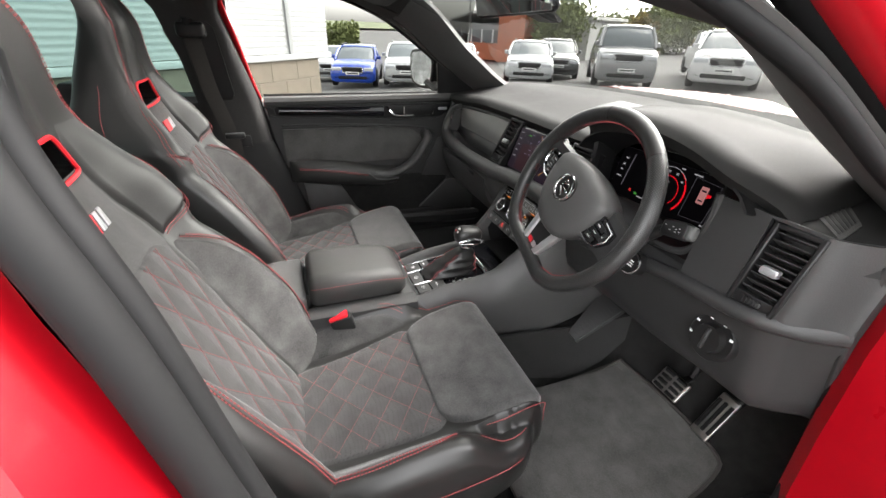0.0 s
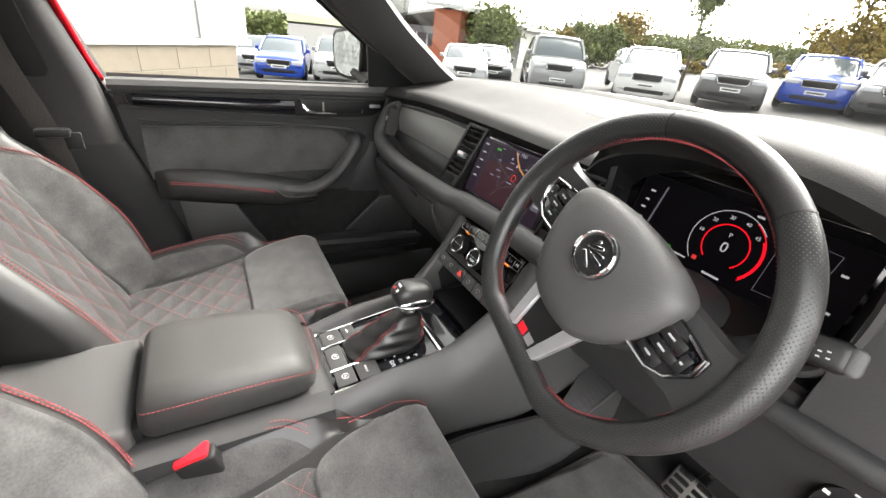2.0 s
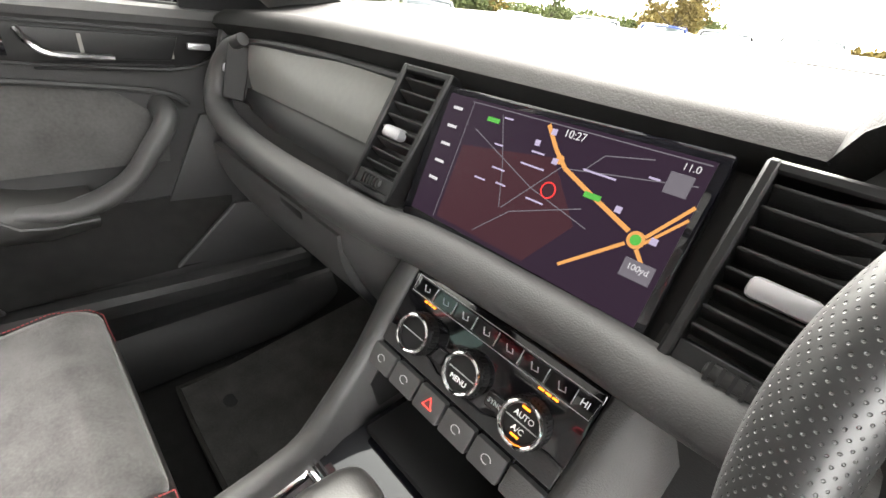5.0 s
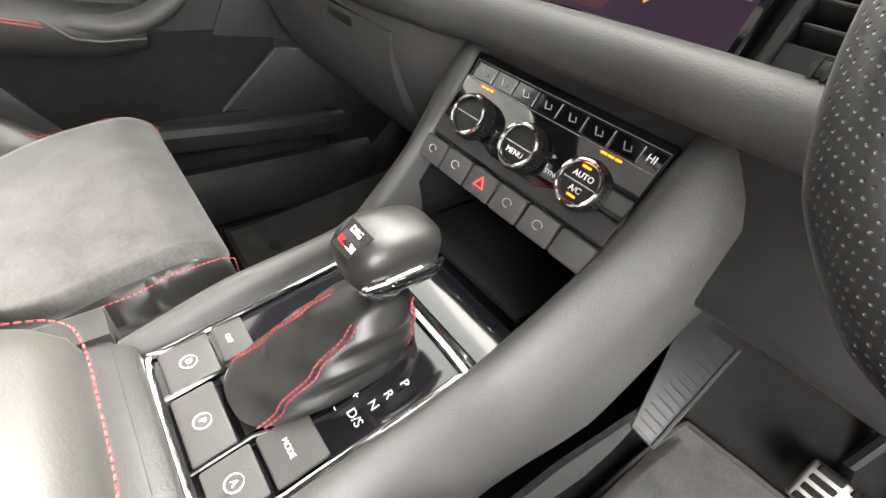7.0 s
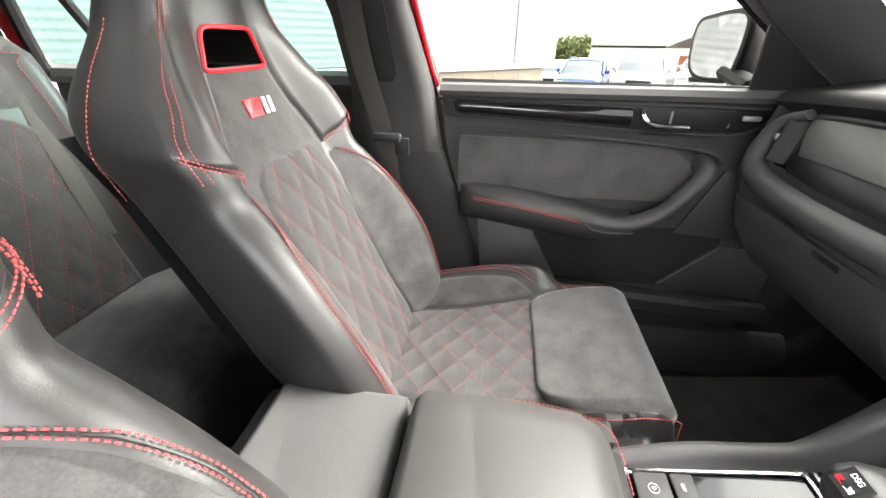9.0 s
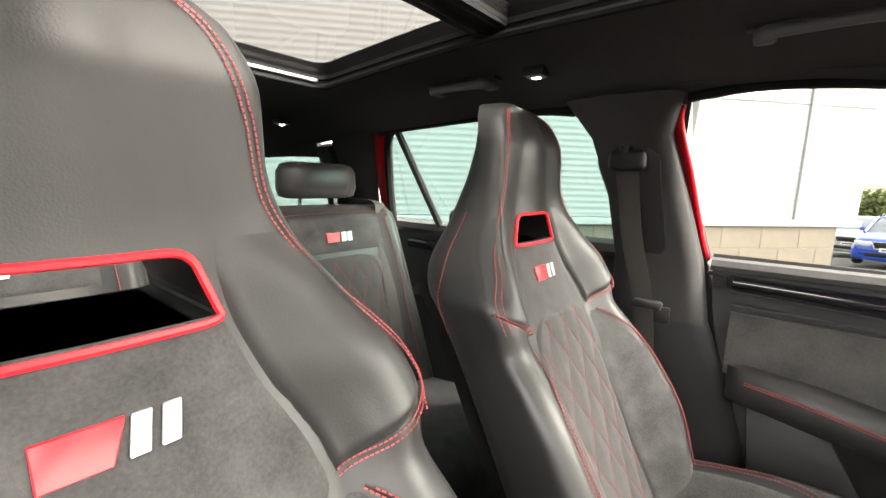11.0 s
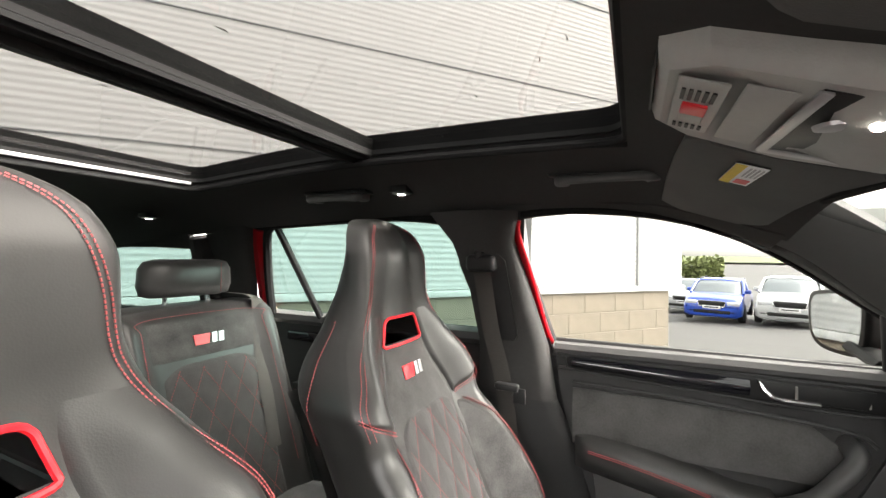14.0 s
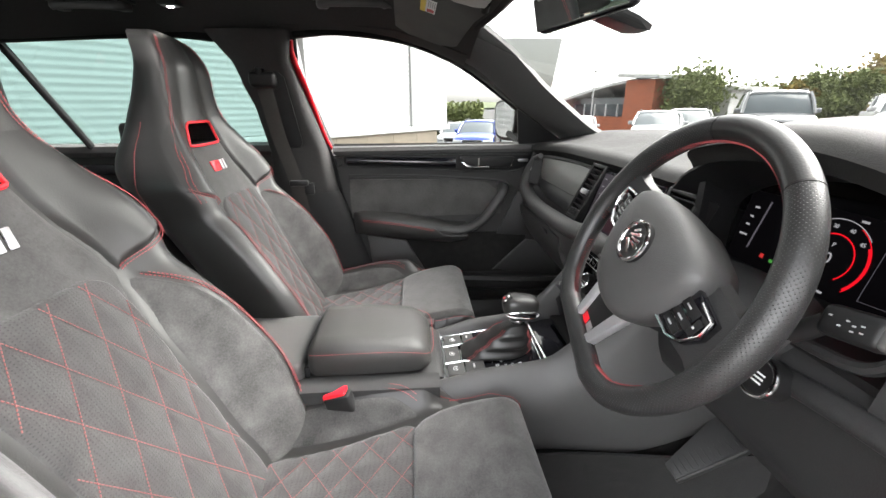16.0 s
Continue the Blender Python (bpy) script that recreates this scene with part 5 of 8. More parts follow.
under("button_bar", quad(-0.066, 0.066, 0.556, 0.592), 0.001, 0.003, GREYTRIM)
under("red_button", quad(-0.010, 0.016, 0.563, 0.583), 0.004, 0.005, REDTRIM, None, "red emergency button")
under("service_button", quad(-0.034, -0.013, 0.563, 0.583), 0.003, 0.004, GREYTRIM)
for x0, x1 in ((0.024, 0.048), (-0.056, -0.044)):
    for k in range(5):
        under("speaker_slot", quad(x0, x1, 0.5600 + k * 0.0056, 0.5630 + k * 0.0056), 0.0024, 0.002, DARK, None, "", 0)
for x0 in (-0.05, -0.038, 0.03, 0.042):
    part("rear_slot", prism([(x0 + a, 0.5405, oz(x0, 0.545, 0.006 - z)) for a, z in ((0, -0.007), (0.007, -0.007), (0.007, 0.007), (0, 0.007))], (0, -0.0012, 0)), RUBBER, oh)
under("lid", quad(-0.07, 0.075, 0.600, 0.632), 0.001, 0.002, GREYTRIM)
panel = under("lamp_panel", quad(-0.078, 0.088, 0.640, 0.742), 0.0015, 0.003, DARK, None, "black lamp panel")
under("lamp_bar", quad(-0.078, 0.088, 0.638, 0.646), 0.003, 0.003, SATIN, panel)
under("lamp_bar", quad(-0.080, -0.066, 0.640, 0.742), 0.003, 0.003, SATIN, panel)
for x, y in ((-0.03, 0.70), (0.0, 0.70), (0.03, 0.72)):
    under("lamp_switch", quad(x - 0.012, x + 0.010, y - 0.012, y + 0.010), 0.004, 0.003, HARD, panel)
for x, y, mat in ((0.052, 0.690, GLOW), (0.030, 0.664, SATIN)):
    part("reading_lamp", lathe([(0, 0.013), (0.003, 0.012), (0.0042, 0.008), (0.0044, 0.001)], (x, y, oz(x, y, 0.0265)), (0, 0, -1), 16), mat, panel)

im = thing("interior_mirror", "frameless rear-view mirror on the windscreen", "mirror", (0.03, 0.93, 1.40))
MM = pose(0.035, 0.905, 1.418, 0, 0, 0) @ pose(0, 0, 0, 11, -4, 26)
part("housing", box(-0.110, 0.110, 0.0, 0.03, -0.034, 0.034, 0.016, 4, MM), GLOSS, im)
part("glass", box(-0.103, 0.103, -0.003, 0.001, -0.028, 0.028, 0.002, 2, MM), MIRROR, im, "mirror glass", angle=20)
part("stalk", tube([MM @ Vector((0, 0.02, 0)), MM @ Vector((0.01, 0.06, 0.02)), Vector((0.01, 0.98, 1.435))], 0.016, 8), DARK, im)
part("sensor_housing", loft([[Vector((a, y, z + b)) for a, b in ((-w, 0), (-w * 0.8, -h), (w * 0.8, -h), (w, 0), (0, 0.01))] for y, z, w, h in ((0.90, 1.440, 0.025, 0.012), (0.95, 1.425, 0.035, 0.022), (1.02, 1.398, 0.035, 0.02), (1.05, 1.385, 0.025, 0.008))]), DARK, im)


def seat_belt(sgn):
    b = thing("seat_belt", "black seat belt hanging at the centre pillar", "seat belt", (sgn * 0.66, 0.15, 1.3), "seat belts")
    path = spline([(sgn * 0.605, 0.155, 1.315), (sgn * 0.645, 0.17, 1.15), (sgn * 0.67, 0.20, 1.0), (sgn * 0.70, 0.215, 0.80), (sgn * 0.715, 0.22, 0.55)], 6)
    part("webbing", tube(path, 0.024, 8, flat=0.06, up=(sgn, 0, 0)), BELT, b)
    part("anchor", box(sgn * 0.60 - 0.025, sgn * 0.60 + 0.025, 0.118, 0.20, 1.305, 1.350, 0.014, 4), DARK, b)
    # dark plate added behind the webbing, in place of shade on the upper pillar
    part("shade_plate", prism([(sgn * (0.595 + (1.345 - z) * 0.37 - 0.002), y, z) for y, z in ((0.128, 1.335), (0.145, 1.352), (0.205, 1.352), (0.222, 1.335), (0.238, 1.13), (0.228, 1.112), (0.152, 1.112), (0.140, 1.13))], (sgn * 0.012, 0, 0), 0.003), DARK, b, "dark plate standing in for shade behind the belt")
    part("guide", tube([(sgn * 0.59, 0.15, 1.33), (sgn * 0.585, 0.155, 1.36)], 0.014, 8), DARK, b)
    part("tongue", box(sgn * 0.648 - 0.012, sgn * 0.648 + 0.012, 0.185, 0.25, 0.985, 1.005, 0.006, 2), DARK, b)
    part("tongue_plate", box(sgn * 0.648 - 0.003, sgn * 0.648 + 0.003, 0.235, 0.268, 0.955, 0.995, 0.002), DARK, b)
    return b


seat_belt(-1)
seat_belt(1)
# ---- front seats ----
sb_c = curve((0.58, 0.345), (0.65, 0.318), (0.75, 0.268), (0.85, 0.222), (0.95, 0.175), (1.03, 0.135), (1.10, 0.103), (1.17, 0.080), (1.25, 0.072), (1.33, 0.073), (1.39, 0.055), (1.415, 0.030), (1.425, 0.01))
sb_w = curve((0.58, 0.19), (0.66, 0.228), (0.80, 0.258), (0.90, 0.250), (0.97, 0.240), (1.012, 0.234), (1.035, 0.237), (1.075, 0.243), (1.10, 0.236), (1.17, 0.192), (1.22, 0.157), (1.28, 0.137), (1.34, 0.135), (1.385, 0.118), (1.408, 0.088), (1.42, 0.052), (1.425, 0.022))
sb_p = curve((0.58, 0.04), (0.70, 0.082), (0.80, 0.095), (0.90, 0.082), (0.97, 0.060), (1.015, 0.044), (1.05, 0.049), (1.10, 0.045), (1.17, 0.022), (1.25, 0.006), (1.425, 0.0))
sb_t = curve((0.58, 0.12), (0.8, 0.13), (1.0, 0.155), (1.1, 0.165), (1.2, 0.130), (1.3, 0.088), (1.36, 0.056), (1.40, 0.028), (1.425, 0.004))
sb_i = curve((0.58, 0.115), (0.9, 0.122), (0.99, 0.132), (1.03, 0.135), (1.10, 0.105), (1.17, 0.082), (1.22, 0.060), (1.425, 0.03))


def back_front(x, z):
    """How far forward the backrest's face lies."""
    w, xi, p = sb_w(z), sb_i(z), sb_p(z)
    a = abs(x)
    rp = 0.84 * w
    y = sb_c(z) + p * smooth01((a - xi) / max(rp - xi, 0.005))
    if a > rp:
        q = min((a - rp) / (w - rp), 1.0)
        y -= 0.042 * (1 - math.sqrt(max(1 - q * q, 0.0)))
    elif a < xi:
        y += 0.006 * (1 - (a / xi) ** 2)
    return y


def back_ring(z, grow=0.0):
    w = sb_w(z)
    ring = []
    for i in range(41):
        u = math.sin(math.pi / 2 * (-1 + i / 20))
        ring.append(Vector((u * w, back_front(u * w, z), z)))
    y0, yb = back_front(w, z), sb_c(z) - sb_t(z)
    for i in range(1, 24):
        a = math.pi * i / 24
        c, s = math.cos(a), math.sin(a)
        ring.append(Vector((math.copysign(abs(c) ** 0.6, c) * w * (1 - 0.15 * smooth01((z - 1.10) / 0.10) * s ** 0.7), y0 + (yb - y0) * abs(s) ** 0.6, z)))
    return ring


def on_back(x, z, off=0.0):
    e = 0.002
    p = Vector((x, back_front(x, z), z))
    n = Vector((back_front(x - e, z) - back_front(x + e, z), 2 * e, back_front(x, z - e) - back_front(x, z + e))).normalized()
    return p + n * off


cu_w = curve((0.20, 0.20), (0.30, 0.232), (0.45, 0.25), (0.58, 0.252), (0.68, 0.246), (0.72, 0.237), (0.742, 0.222), (0.758, 0.204), (0.770, 0.190), (0.785, 0.185), (0.80, 0.174))
cu_z = curve((0.20, 0.600), (0.30, 0.628), (0.45, 0.648), (0.60, 0.682), (0.70, 0.706), (0.755, 0.713), (0.782, 0.700), (0.795, 0.675), (0.80, 0.64))
cu_p = curve((0.20, 0.03), (0.33, 0.055), (0.48, 0.064), (0.58, 0.052), (0.66, 0.022), (0.72, 0.004), (0.80, 0.0))
cu_i = curve((0.20, 0.13), (0.45, 0.145), (0.60, 0.165), (0.80, 0.175))


def cush_top(x, y):
    w, xi, p = cu_w(y), cu_i(y), cu_p(y)
    a = abs(x)
    rp = 0.88 * w
    z = cu_z(y) + p * smooth01((a - xi) / max(rp - xi, 0.005))
    if a > rp:
        q = min((a - rp) / (w - rp), 1.0)
        z -= 0.038 * (1 - math.sqrt(max(1 - q * q, 0.0)))
    # the bolster ends in a lower lobe beside the knee pad
    return z - 0.040 * smooth01((y - 0.60) / 0.09) * smooth01((a - 0.175) / 0.014)


def on_cush(x, y, off=0.0):
    e = 0.002
    n = Vector((cush_top(x - e, y) - cush_top(x + e, y), cush_top(x, y - e) - cush_top(x, y + e), 2 * e)).normalized()
    return Vector((x, y, cush_top(x, y))) + n * off


def diamond(a, b, wa, wb):
    """Height of a quilted pad: 0 in the seams, 1 in the middle of a diamond."""
    s, t = a / wa + b / wb, a / wa - b / wb
    d = min(abs(s - round(s)), abs(t - round(t)))
    return math.sqrt(min(d / 0.5, 1.0))


def seams(a0, a1, b0, b1, wa, wb, inside, place, n=40):
    """Paths along the quilting seams, within a region."""
    out = []
    for sgn in (1, -1):
        for k in range(-20, 40):
            run = []
            for i in range(n + 1):
                b = b0 + (b1 - b0) * i / n
                a = (k - sgn * b / wb) * wa
                if a0 <= a <= a1 and inside(a, b):
                    run.append(place(a, b))
                elif len(run) > 1:
                    out.append(run)
                    run = []
                else:
                    run = []
            if len(run) > 1:
                out.append(run)
    return out


def patch(place, left, right, v0, v1, nu, nv, lift, relief=None, swap=False):
    """A fabric panel laid on a surface: lifted in the middle, tucked in at its rim."""
    def at(u, v):
        a = left(v) + (right(v) - left(v)) * u
        rim = min(u, 1 - u) * (right(v) - left(v)), min(v - v0, v1 - v)
        k = smooth01(min(rim) / 0.008)
        h = -0.003 + (lift + 0.003) * k
        if relief:
            h += relief(a, v) * k
        return place(a, v, h)
    return sheet(at, lin(0, 1, nu), lin(v0, v1, nv))


def edge_loop(place, pts, off, n=10):
    return [place(a, b, off) for a, b in [(p.x, p.y) for p in spline([(x, y, 0) for x, y in pts], n)]]


def front_seat(at):
    s = thing("front_seat", "black leather and grey suede sports seat with red stitching", "car seat", (0, 0, 0), "front sports seats")
    zs_ = sorted(set(lin(0.58, 1.40, 70) + lin(1.40, 1.425, 8)))
    rings = [back_ring(z) for z in zs_]
    shell = part("backrest", loft(rings), LEATHER, s, "black leather backrest with built-in headrest", angle=55)
    slot = [(-0.079, 1.158), (-0.076, 1.166), (-0.064, 1.202), (-0.056, 1.210), (-0.045, 1.212), (0.045, 1.212), (0.056, 1.210), (0.064, 1.202), (0.076, 1.166), (0.079, 1.158), (0.070, 1.155), (-0.070, 1.155)]
    cut(shell, prism([(x, 0.30, z) for x, z in slot], (0, -0.5, 0)))
    # red frame of the slot
    loop = []
    for (x0, z0), (x1, z1) in zip(slot, slot[1:] + slot[:1]):
        n_ = 10 if math.hypot(x1 - x0, z1 - z0) > 0.03 else 2
        for i in range(n_):
            loop.append((x0 + (x1 - x0) * (i + 0.5) / n_, z0 + (z1 - z0) * (i + 0.5) / n_))
    part("slot_frame", tube([on_back(x, z, 0.001) for x, z in loop], 0.0034, 6, closed=True), REDTRIM, s, "bright red slot frame")
    part("slot_lining", loft([[Vector((x, back_front(x, z) - d, z)) for x, z in loop] for d in (0.001, 0.16)], cap=False), DARK, s)
    # quilted middle
    ql = curve((0.60, 0.112), (0.90, 0.118), (0.965, 0.120), (1.0, 0.112), (1.022, 0.085), (1.03, 0.045))
    quilt = patch(on_back, lambda v: -ql(v), ql, 0.60, 1.03, 64, 110, 0.003, lambda a, b: 0.0045 * diamond(a, b, 0.064, 0.112))
    part("quilted_panel", quilt, QUILT, s, "diamond-quilted grey suede panel", angle=80)
    lines = seams(-0.12, 0.12, 0.61, 1.02, 0.064, 0.112, lambda a, b: abs(a) < ql(b) - 0.008, lambda a, b: on_back(a, b, 0.0045), 80)
    lines = [[on_back(p.x, p.z, 0.0048) for p in r] for r in lines]
    lines = [r for r in lines if len(r) > 1]
    part("quilt_stitching", join(*[dashes(r, 0.0046, 0.66, 0.0007) for r in lines]), QTHREAD, s, kind="stuff")
    # badge panel above, suede inner bolsters
    bl = curve((0.96, 0.120), (0.99, 0.134), (1.008, 0.142), (1.03, 0.138), (1.06, 0.127), (1.10, 0.106), (1.16, 0.084))
    part("badge_panel", patch(on_back, lambda v: -bl(v), bl, 0.96, 1.160, 24, 24, 0.0008), SUEDE, s, "plain grey suede upper panel", angle=80)
    part("badge_red", prism([on_back(x, z, 0.004) for x, z in ((0.040, 1.086), (0.004, 1.086), (-0.006, 1.112), (0.040, 1.112))], (0, -0.003, 0), 0.0008, 1), REDTRIM, s, "red badge shape")
    for x0 in (0.004, 0.022):
        part("badge_silver", prism([on_back(-(x0 + x), 1.0865 + z, 0.004) for x, z in ((0, 0), (0.012, 0), (0.017, 0.025), (0.005, 0.025))], (0, -0.003, 0), 0.0008, 1), SATIN, s, "silver badge shape")
    for k in (-1, 1):
        i0 = curve((0.61, 0.122), (0.90, 0.127), (0.985, 0.134), (1.003, 0.141))
        i1 = curve((0.61, 0.178), (0.72, 0.205), (0.82, 0.217), (0.90, 0.211), (0.96, 0.192), (0.985, 0.172), (1.003, 0.149))
        part("bolster_insert", patch(lambda a, b, h: on_back(k * a, b, h), i0, i1, 0.612, 1.003, 14, 48, 0.0022), SUEDE, s, "grey suede bolster insert", angle=80)
        seam = [(k * i1(z) + k * 0.004, z) for z in lin(0.61, 1.002, 44)]
        for o in (0.0, 0.007):
            part("bolster_stitching", dashes([on_back(x + k * o, z, 0.0030) for x, z in seam], 0.006, 0.62, 0.00105), THREAD, s, kind="stuff")
        part("bolster_piping", tube([on_back(x + k * 0.0035, z, 0.0006) for x, z in seam], 0.0016, 6), LEATHER, s)
        # shoulder seam from the notch outwards, and the long headrest seam
        sh = spline([(k * 0.142, 1.006, 0), (k * 0.185, 1.030, 0), (k * 0.222, 1.052, 0), (k * 0.238, 1.068, 0)], 8)
        xi_ = curve((1.006, 0.140), (1.03, 0.136), (1.06, 0.125), (1.10, 0.104), (1.16, 0.083), (1.22, 0.072), (1.26, 0.070))

        def wing(u, v):
            z = 1.006 + 0.060 * u ** 0.9 + (1.25 - 1.006 - 0.060 * u ** 0.9) * v
            a = xi_(z) + (sb_w(z) * 0.985 - xi_(z)) * u
            low_ = v * 0.2
            h = -0.002 + 0.010 * smooth01(min((a - xi_(z)) / 0.010, low_ / 0.010)) * (1 - smooth01((z - 1.15) / 0.10)) * (1 - 0.7 * smooth01((u - 0.75) / 0.25))
            return on_back(k * a, z, h)
        part("shoulder_wing", sheet(wing, lin(0, 1, 22), [0, 0.012, 0.024, 0.036, 0.05, 0.065] + lin(0.09, 1, 24)), LEATHER, s, "padded leather shoulder wing", angle=70)
        for o in (0.006, 0.011):
            part("shoulder_stitching", dashes([on_back(p.x, p.y + o, 0.0082) for p in sh], 0.005, 0.66, 0.0009), THREAD, s, kind="stuff")
        hs = spline([(k * sb_w(z) * f, z, 0) for z, f in ((1.045, 0.955), (1.085, 0.95), (1.13, 0.92), (1.19, 0.88), (1.25, 0.84), (1.32, 0.81), (1.38, 0.74), (1.41, 0.60))], 8)
        for o in (-0.005, 0.005):
            part("headrest_stitching", dashes([on_back(p.x + k * o * 0.6, p.y, 0.0016 + 0.006 * (1 - smooth01((p.y - 1.10) / 0.12))) for p in hs], 0.005, 0.66, 0.0009), THREAD, s, kind="stuff")
        flank = [Vector((k * sb_w(z) * 1.004, back_front(sb_w(z), z) - 0.075 * smooth01((1.24 - z) / 0.2) - 0.012, z)) for z in lin(1.02, 1.22, 16)]
        part("flank_stitching", dashes(flank, 0.006, 0.62, 0.0009), THREAD, s, kind="stuff")
        # seam along the hind edge
        hind = [Vector((k * sb_w(z) * 1.0015, back_front(sb_w(z), z) - 0.045, z)) for z in lin(0.62, 1.0, 30)]
        part("side_stitching", dashes([v + Vector((k * -0.004, 0, 0)) for v in hind], 0.005, 0.62, 0.0008), THREAD, s, kind="stuff")
    # cushion
    ys_ = sorted(set(lin(0.20, 0.58, 34) + lin(0.59, 0.78, 40) + lin(0.782, 0.80, 8)))
    rings = []
    for y in ys_:
        w = cu_w(y)
        us_ = [math.sin(math.pi / 2 * (-1 + i / 40)) for i in range(81)]
        ring = [Vector((u * w, y, cush_top(u * w, y))) for u in us_]
        zb = 0.52 + 0.05 * smooth01((y - 0.6) / 0.2)
        ring += [Vector((w * 1.0, y, zb + 0.04)), Vector((w * 0.93, y, zb)), Vector((-w * 0.93, y, zb)), Vector((-w * 1.0, y, zb + 0.04))]
        rings.append(ring)
    part("cushion", loft(rings), LEATHER, s, "black leather seat cushion", angle=55)
    cl = curve((0.27, 0.125), (0.45, 0.142), (0.575, 0.155), (0.60, 0.14), (0.61, 0.12))
    part("quilted_cushion", patch(on_cush, lambda v: -cl(v), cl, 0.27, 0.61, 64, 74, 0.003, lambda a, b: 0.0045 * diamond(a, b, 0.078, 0.060)), QUILT, s, "diamond-quilted grey suede seat panel", angle=80)
    lines = seams(-0.155, 0.155, 0.28, 0.60, 0.078, 0.060, lambda a, b: abs(a) < cl(b) - 0.008, lambda a, b: on_cush(a, b, 0.0048), 80)
    part("quilt_stitching", join(*[dashes(r, 0.0046, 0.62, 0.0006) for r in lines]), QTHREAD, s, kind="stuff")
    kl = curve((0.575, 0.10), (0.59, 0.130), (0.612, 0.155), (0.66, 0.170), (0.72, 0.173), (0.765, 0.173), (0.792, 0.168))
    part("knee_pad", patch(on_cush, lambda v: -kl(v), kl, 0.585, 0.792, 40, 40, 0.012), SUEDE, s, "smooth grey suede knee pad", angle=80)
    for k in (-1, 1):
        j0, j1 = curve((0.25, 0.142), (0.50, 0.155), (0.60, 0.168)), curve((0.25, 0.180), (0.45, 0.205), (0.54, 0.203), (0.58, 0.190), (0.60, 0.174))
        part("cushion_insert", patch(lambda a, b, h: on_cush(k * a, b, h), j0, j1, 0.25, 0.60, 12, 36, 0.0022), SUEDE, s, "grey suede bolster insert", angle=80)
        seam = spline([(k * 0.183, 0.25, 0), (k * 0.208, 0.40, 0), (k * 0.212, 0.50, 0), (k * 0.206, 0.56, 0), (k * 0.192, 0.595, 0)], 8)
        for o in (0.0, 0.007):
            part("bolster_stitching", dashes([on_cush(p.x + k * o, p.y, 0.0030) for p in seam], 0.006, 0.62, 0.00105), THREAD, s, kind="stuff")
        side = spline([(k * 0.252, 0.44, 0.625), (k * 0.2545, 0.58, 0.640), (k * 0.248, 0.68, 0.645), (k * 0.232, 0.725, 0.645), (k * 0.210, 0.752, 0.645)], 8)
        lobe = spline([(k * 0.205, 0.64, 0), (k * 0.213, 0.68, 0), (k * 0.208, 0.72, 0), (k * 0.198, 0.742, 0)], 8)
        part("lobe_stitching", dashes([on_cush(p.x, p.y, 0.0012) for p in lobe], 0.005, 0.64, 0.0010), THREAD, s, kind="stuff")
        part("front_stitching", dashes(side, 0.006, 0.62, 0.0011), THREAD, s, kind="stuff")
        # plastic side shield
        part("side_shield", prism([(k * 0.255, 0.18, 0.44), (k * 0.255, 0.18, 0.60), (k * 0.255, 0.40, 0.585), (k * 0.255, 0.68, 0.56), (k * 0.255, 0.74, 0.53), (k * 0.255, 0.70, 0.45)], (k * 0.018, 0, 0), 0.006), HARD, s, "black plastic side shield")
        part("rail", box(k * 0.20 - 0.02, k * 0.20 + 0.02, 0.10, 0.78, FLOOR + 0.005, FLOOR + 0.05, 0.004), DARK, s)
        part("rail_leg", box(k * 0.20 - 0.015, k * 0.20 + 0.015, 0.2, 0.7, FLOOR + 0.05, 0.53, 0.004), DARK, s)
        part("front_seam", dashes([on_cush(k * x, y, 0.0115) for x, y in ((0.178, 0.66), (0.178, 0.70), (0.177, 0.74), (0.174, 0.775), (0.170, 0.786))] + [Vector((k * 0.172, 0.797, 0.67)), Vector((k * 0.172, 0.800, 0.64))], 0.005, 0.64, 0.0010), THREAD, s, kind="stuff")
    part("hinge_cover", rod((-0.27, 0.27, 0.56), (0.27, 0.27, 0.56), 0.05, n=20, bev=0.01), HARD, s)
    part("back_shell", loft([[Vector((x * sb_w(z) * 0.8, sb_c(z) - sb_t(z) - 0.004 - d * (1 - x * x), z)) for x in lin(-1, 1, 9)] for z, d in ((0.58, 0.0), (0.62, 0.015), (0.8, 0.02), (1.0, 0.015), (1.08, 0.0))], closed=False), HARD, s)
    s.matrix_world = at
    return s


seat = front_seat(pose(0.345, 0.018, 0))
copy_thing(seat, pose(-0.348, -0.018, 0))

# ---- rear bench ----
rb_c = curve((0.60, -0.42), (0.75, -0.475), (0.95, -0.55), (1.10, -0.605), (1.16, -0.635), (1.18, -0.67))


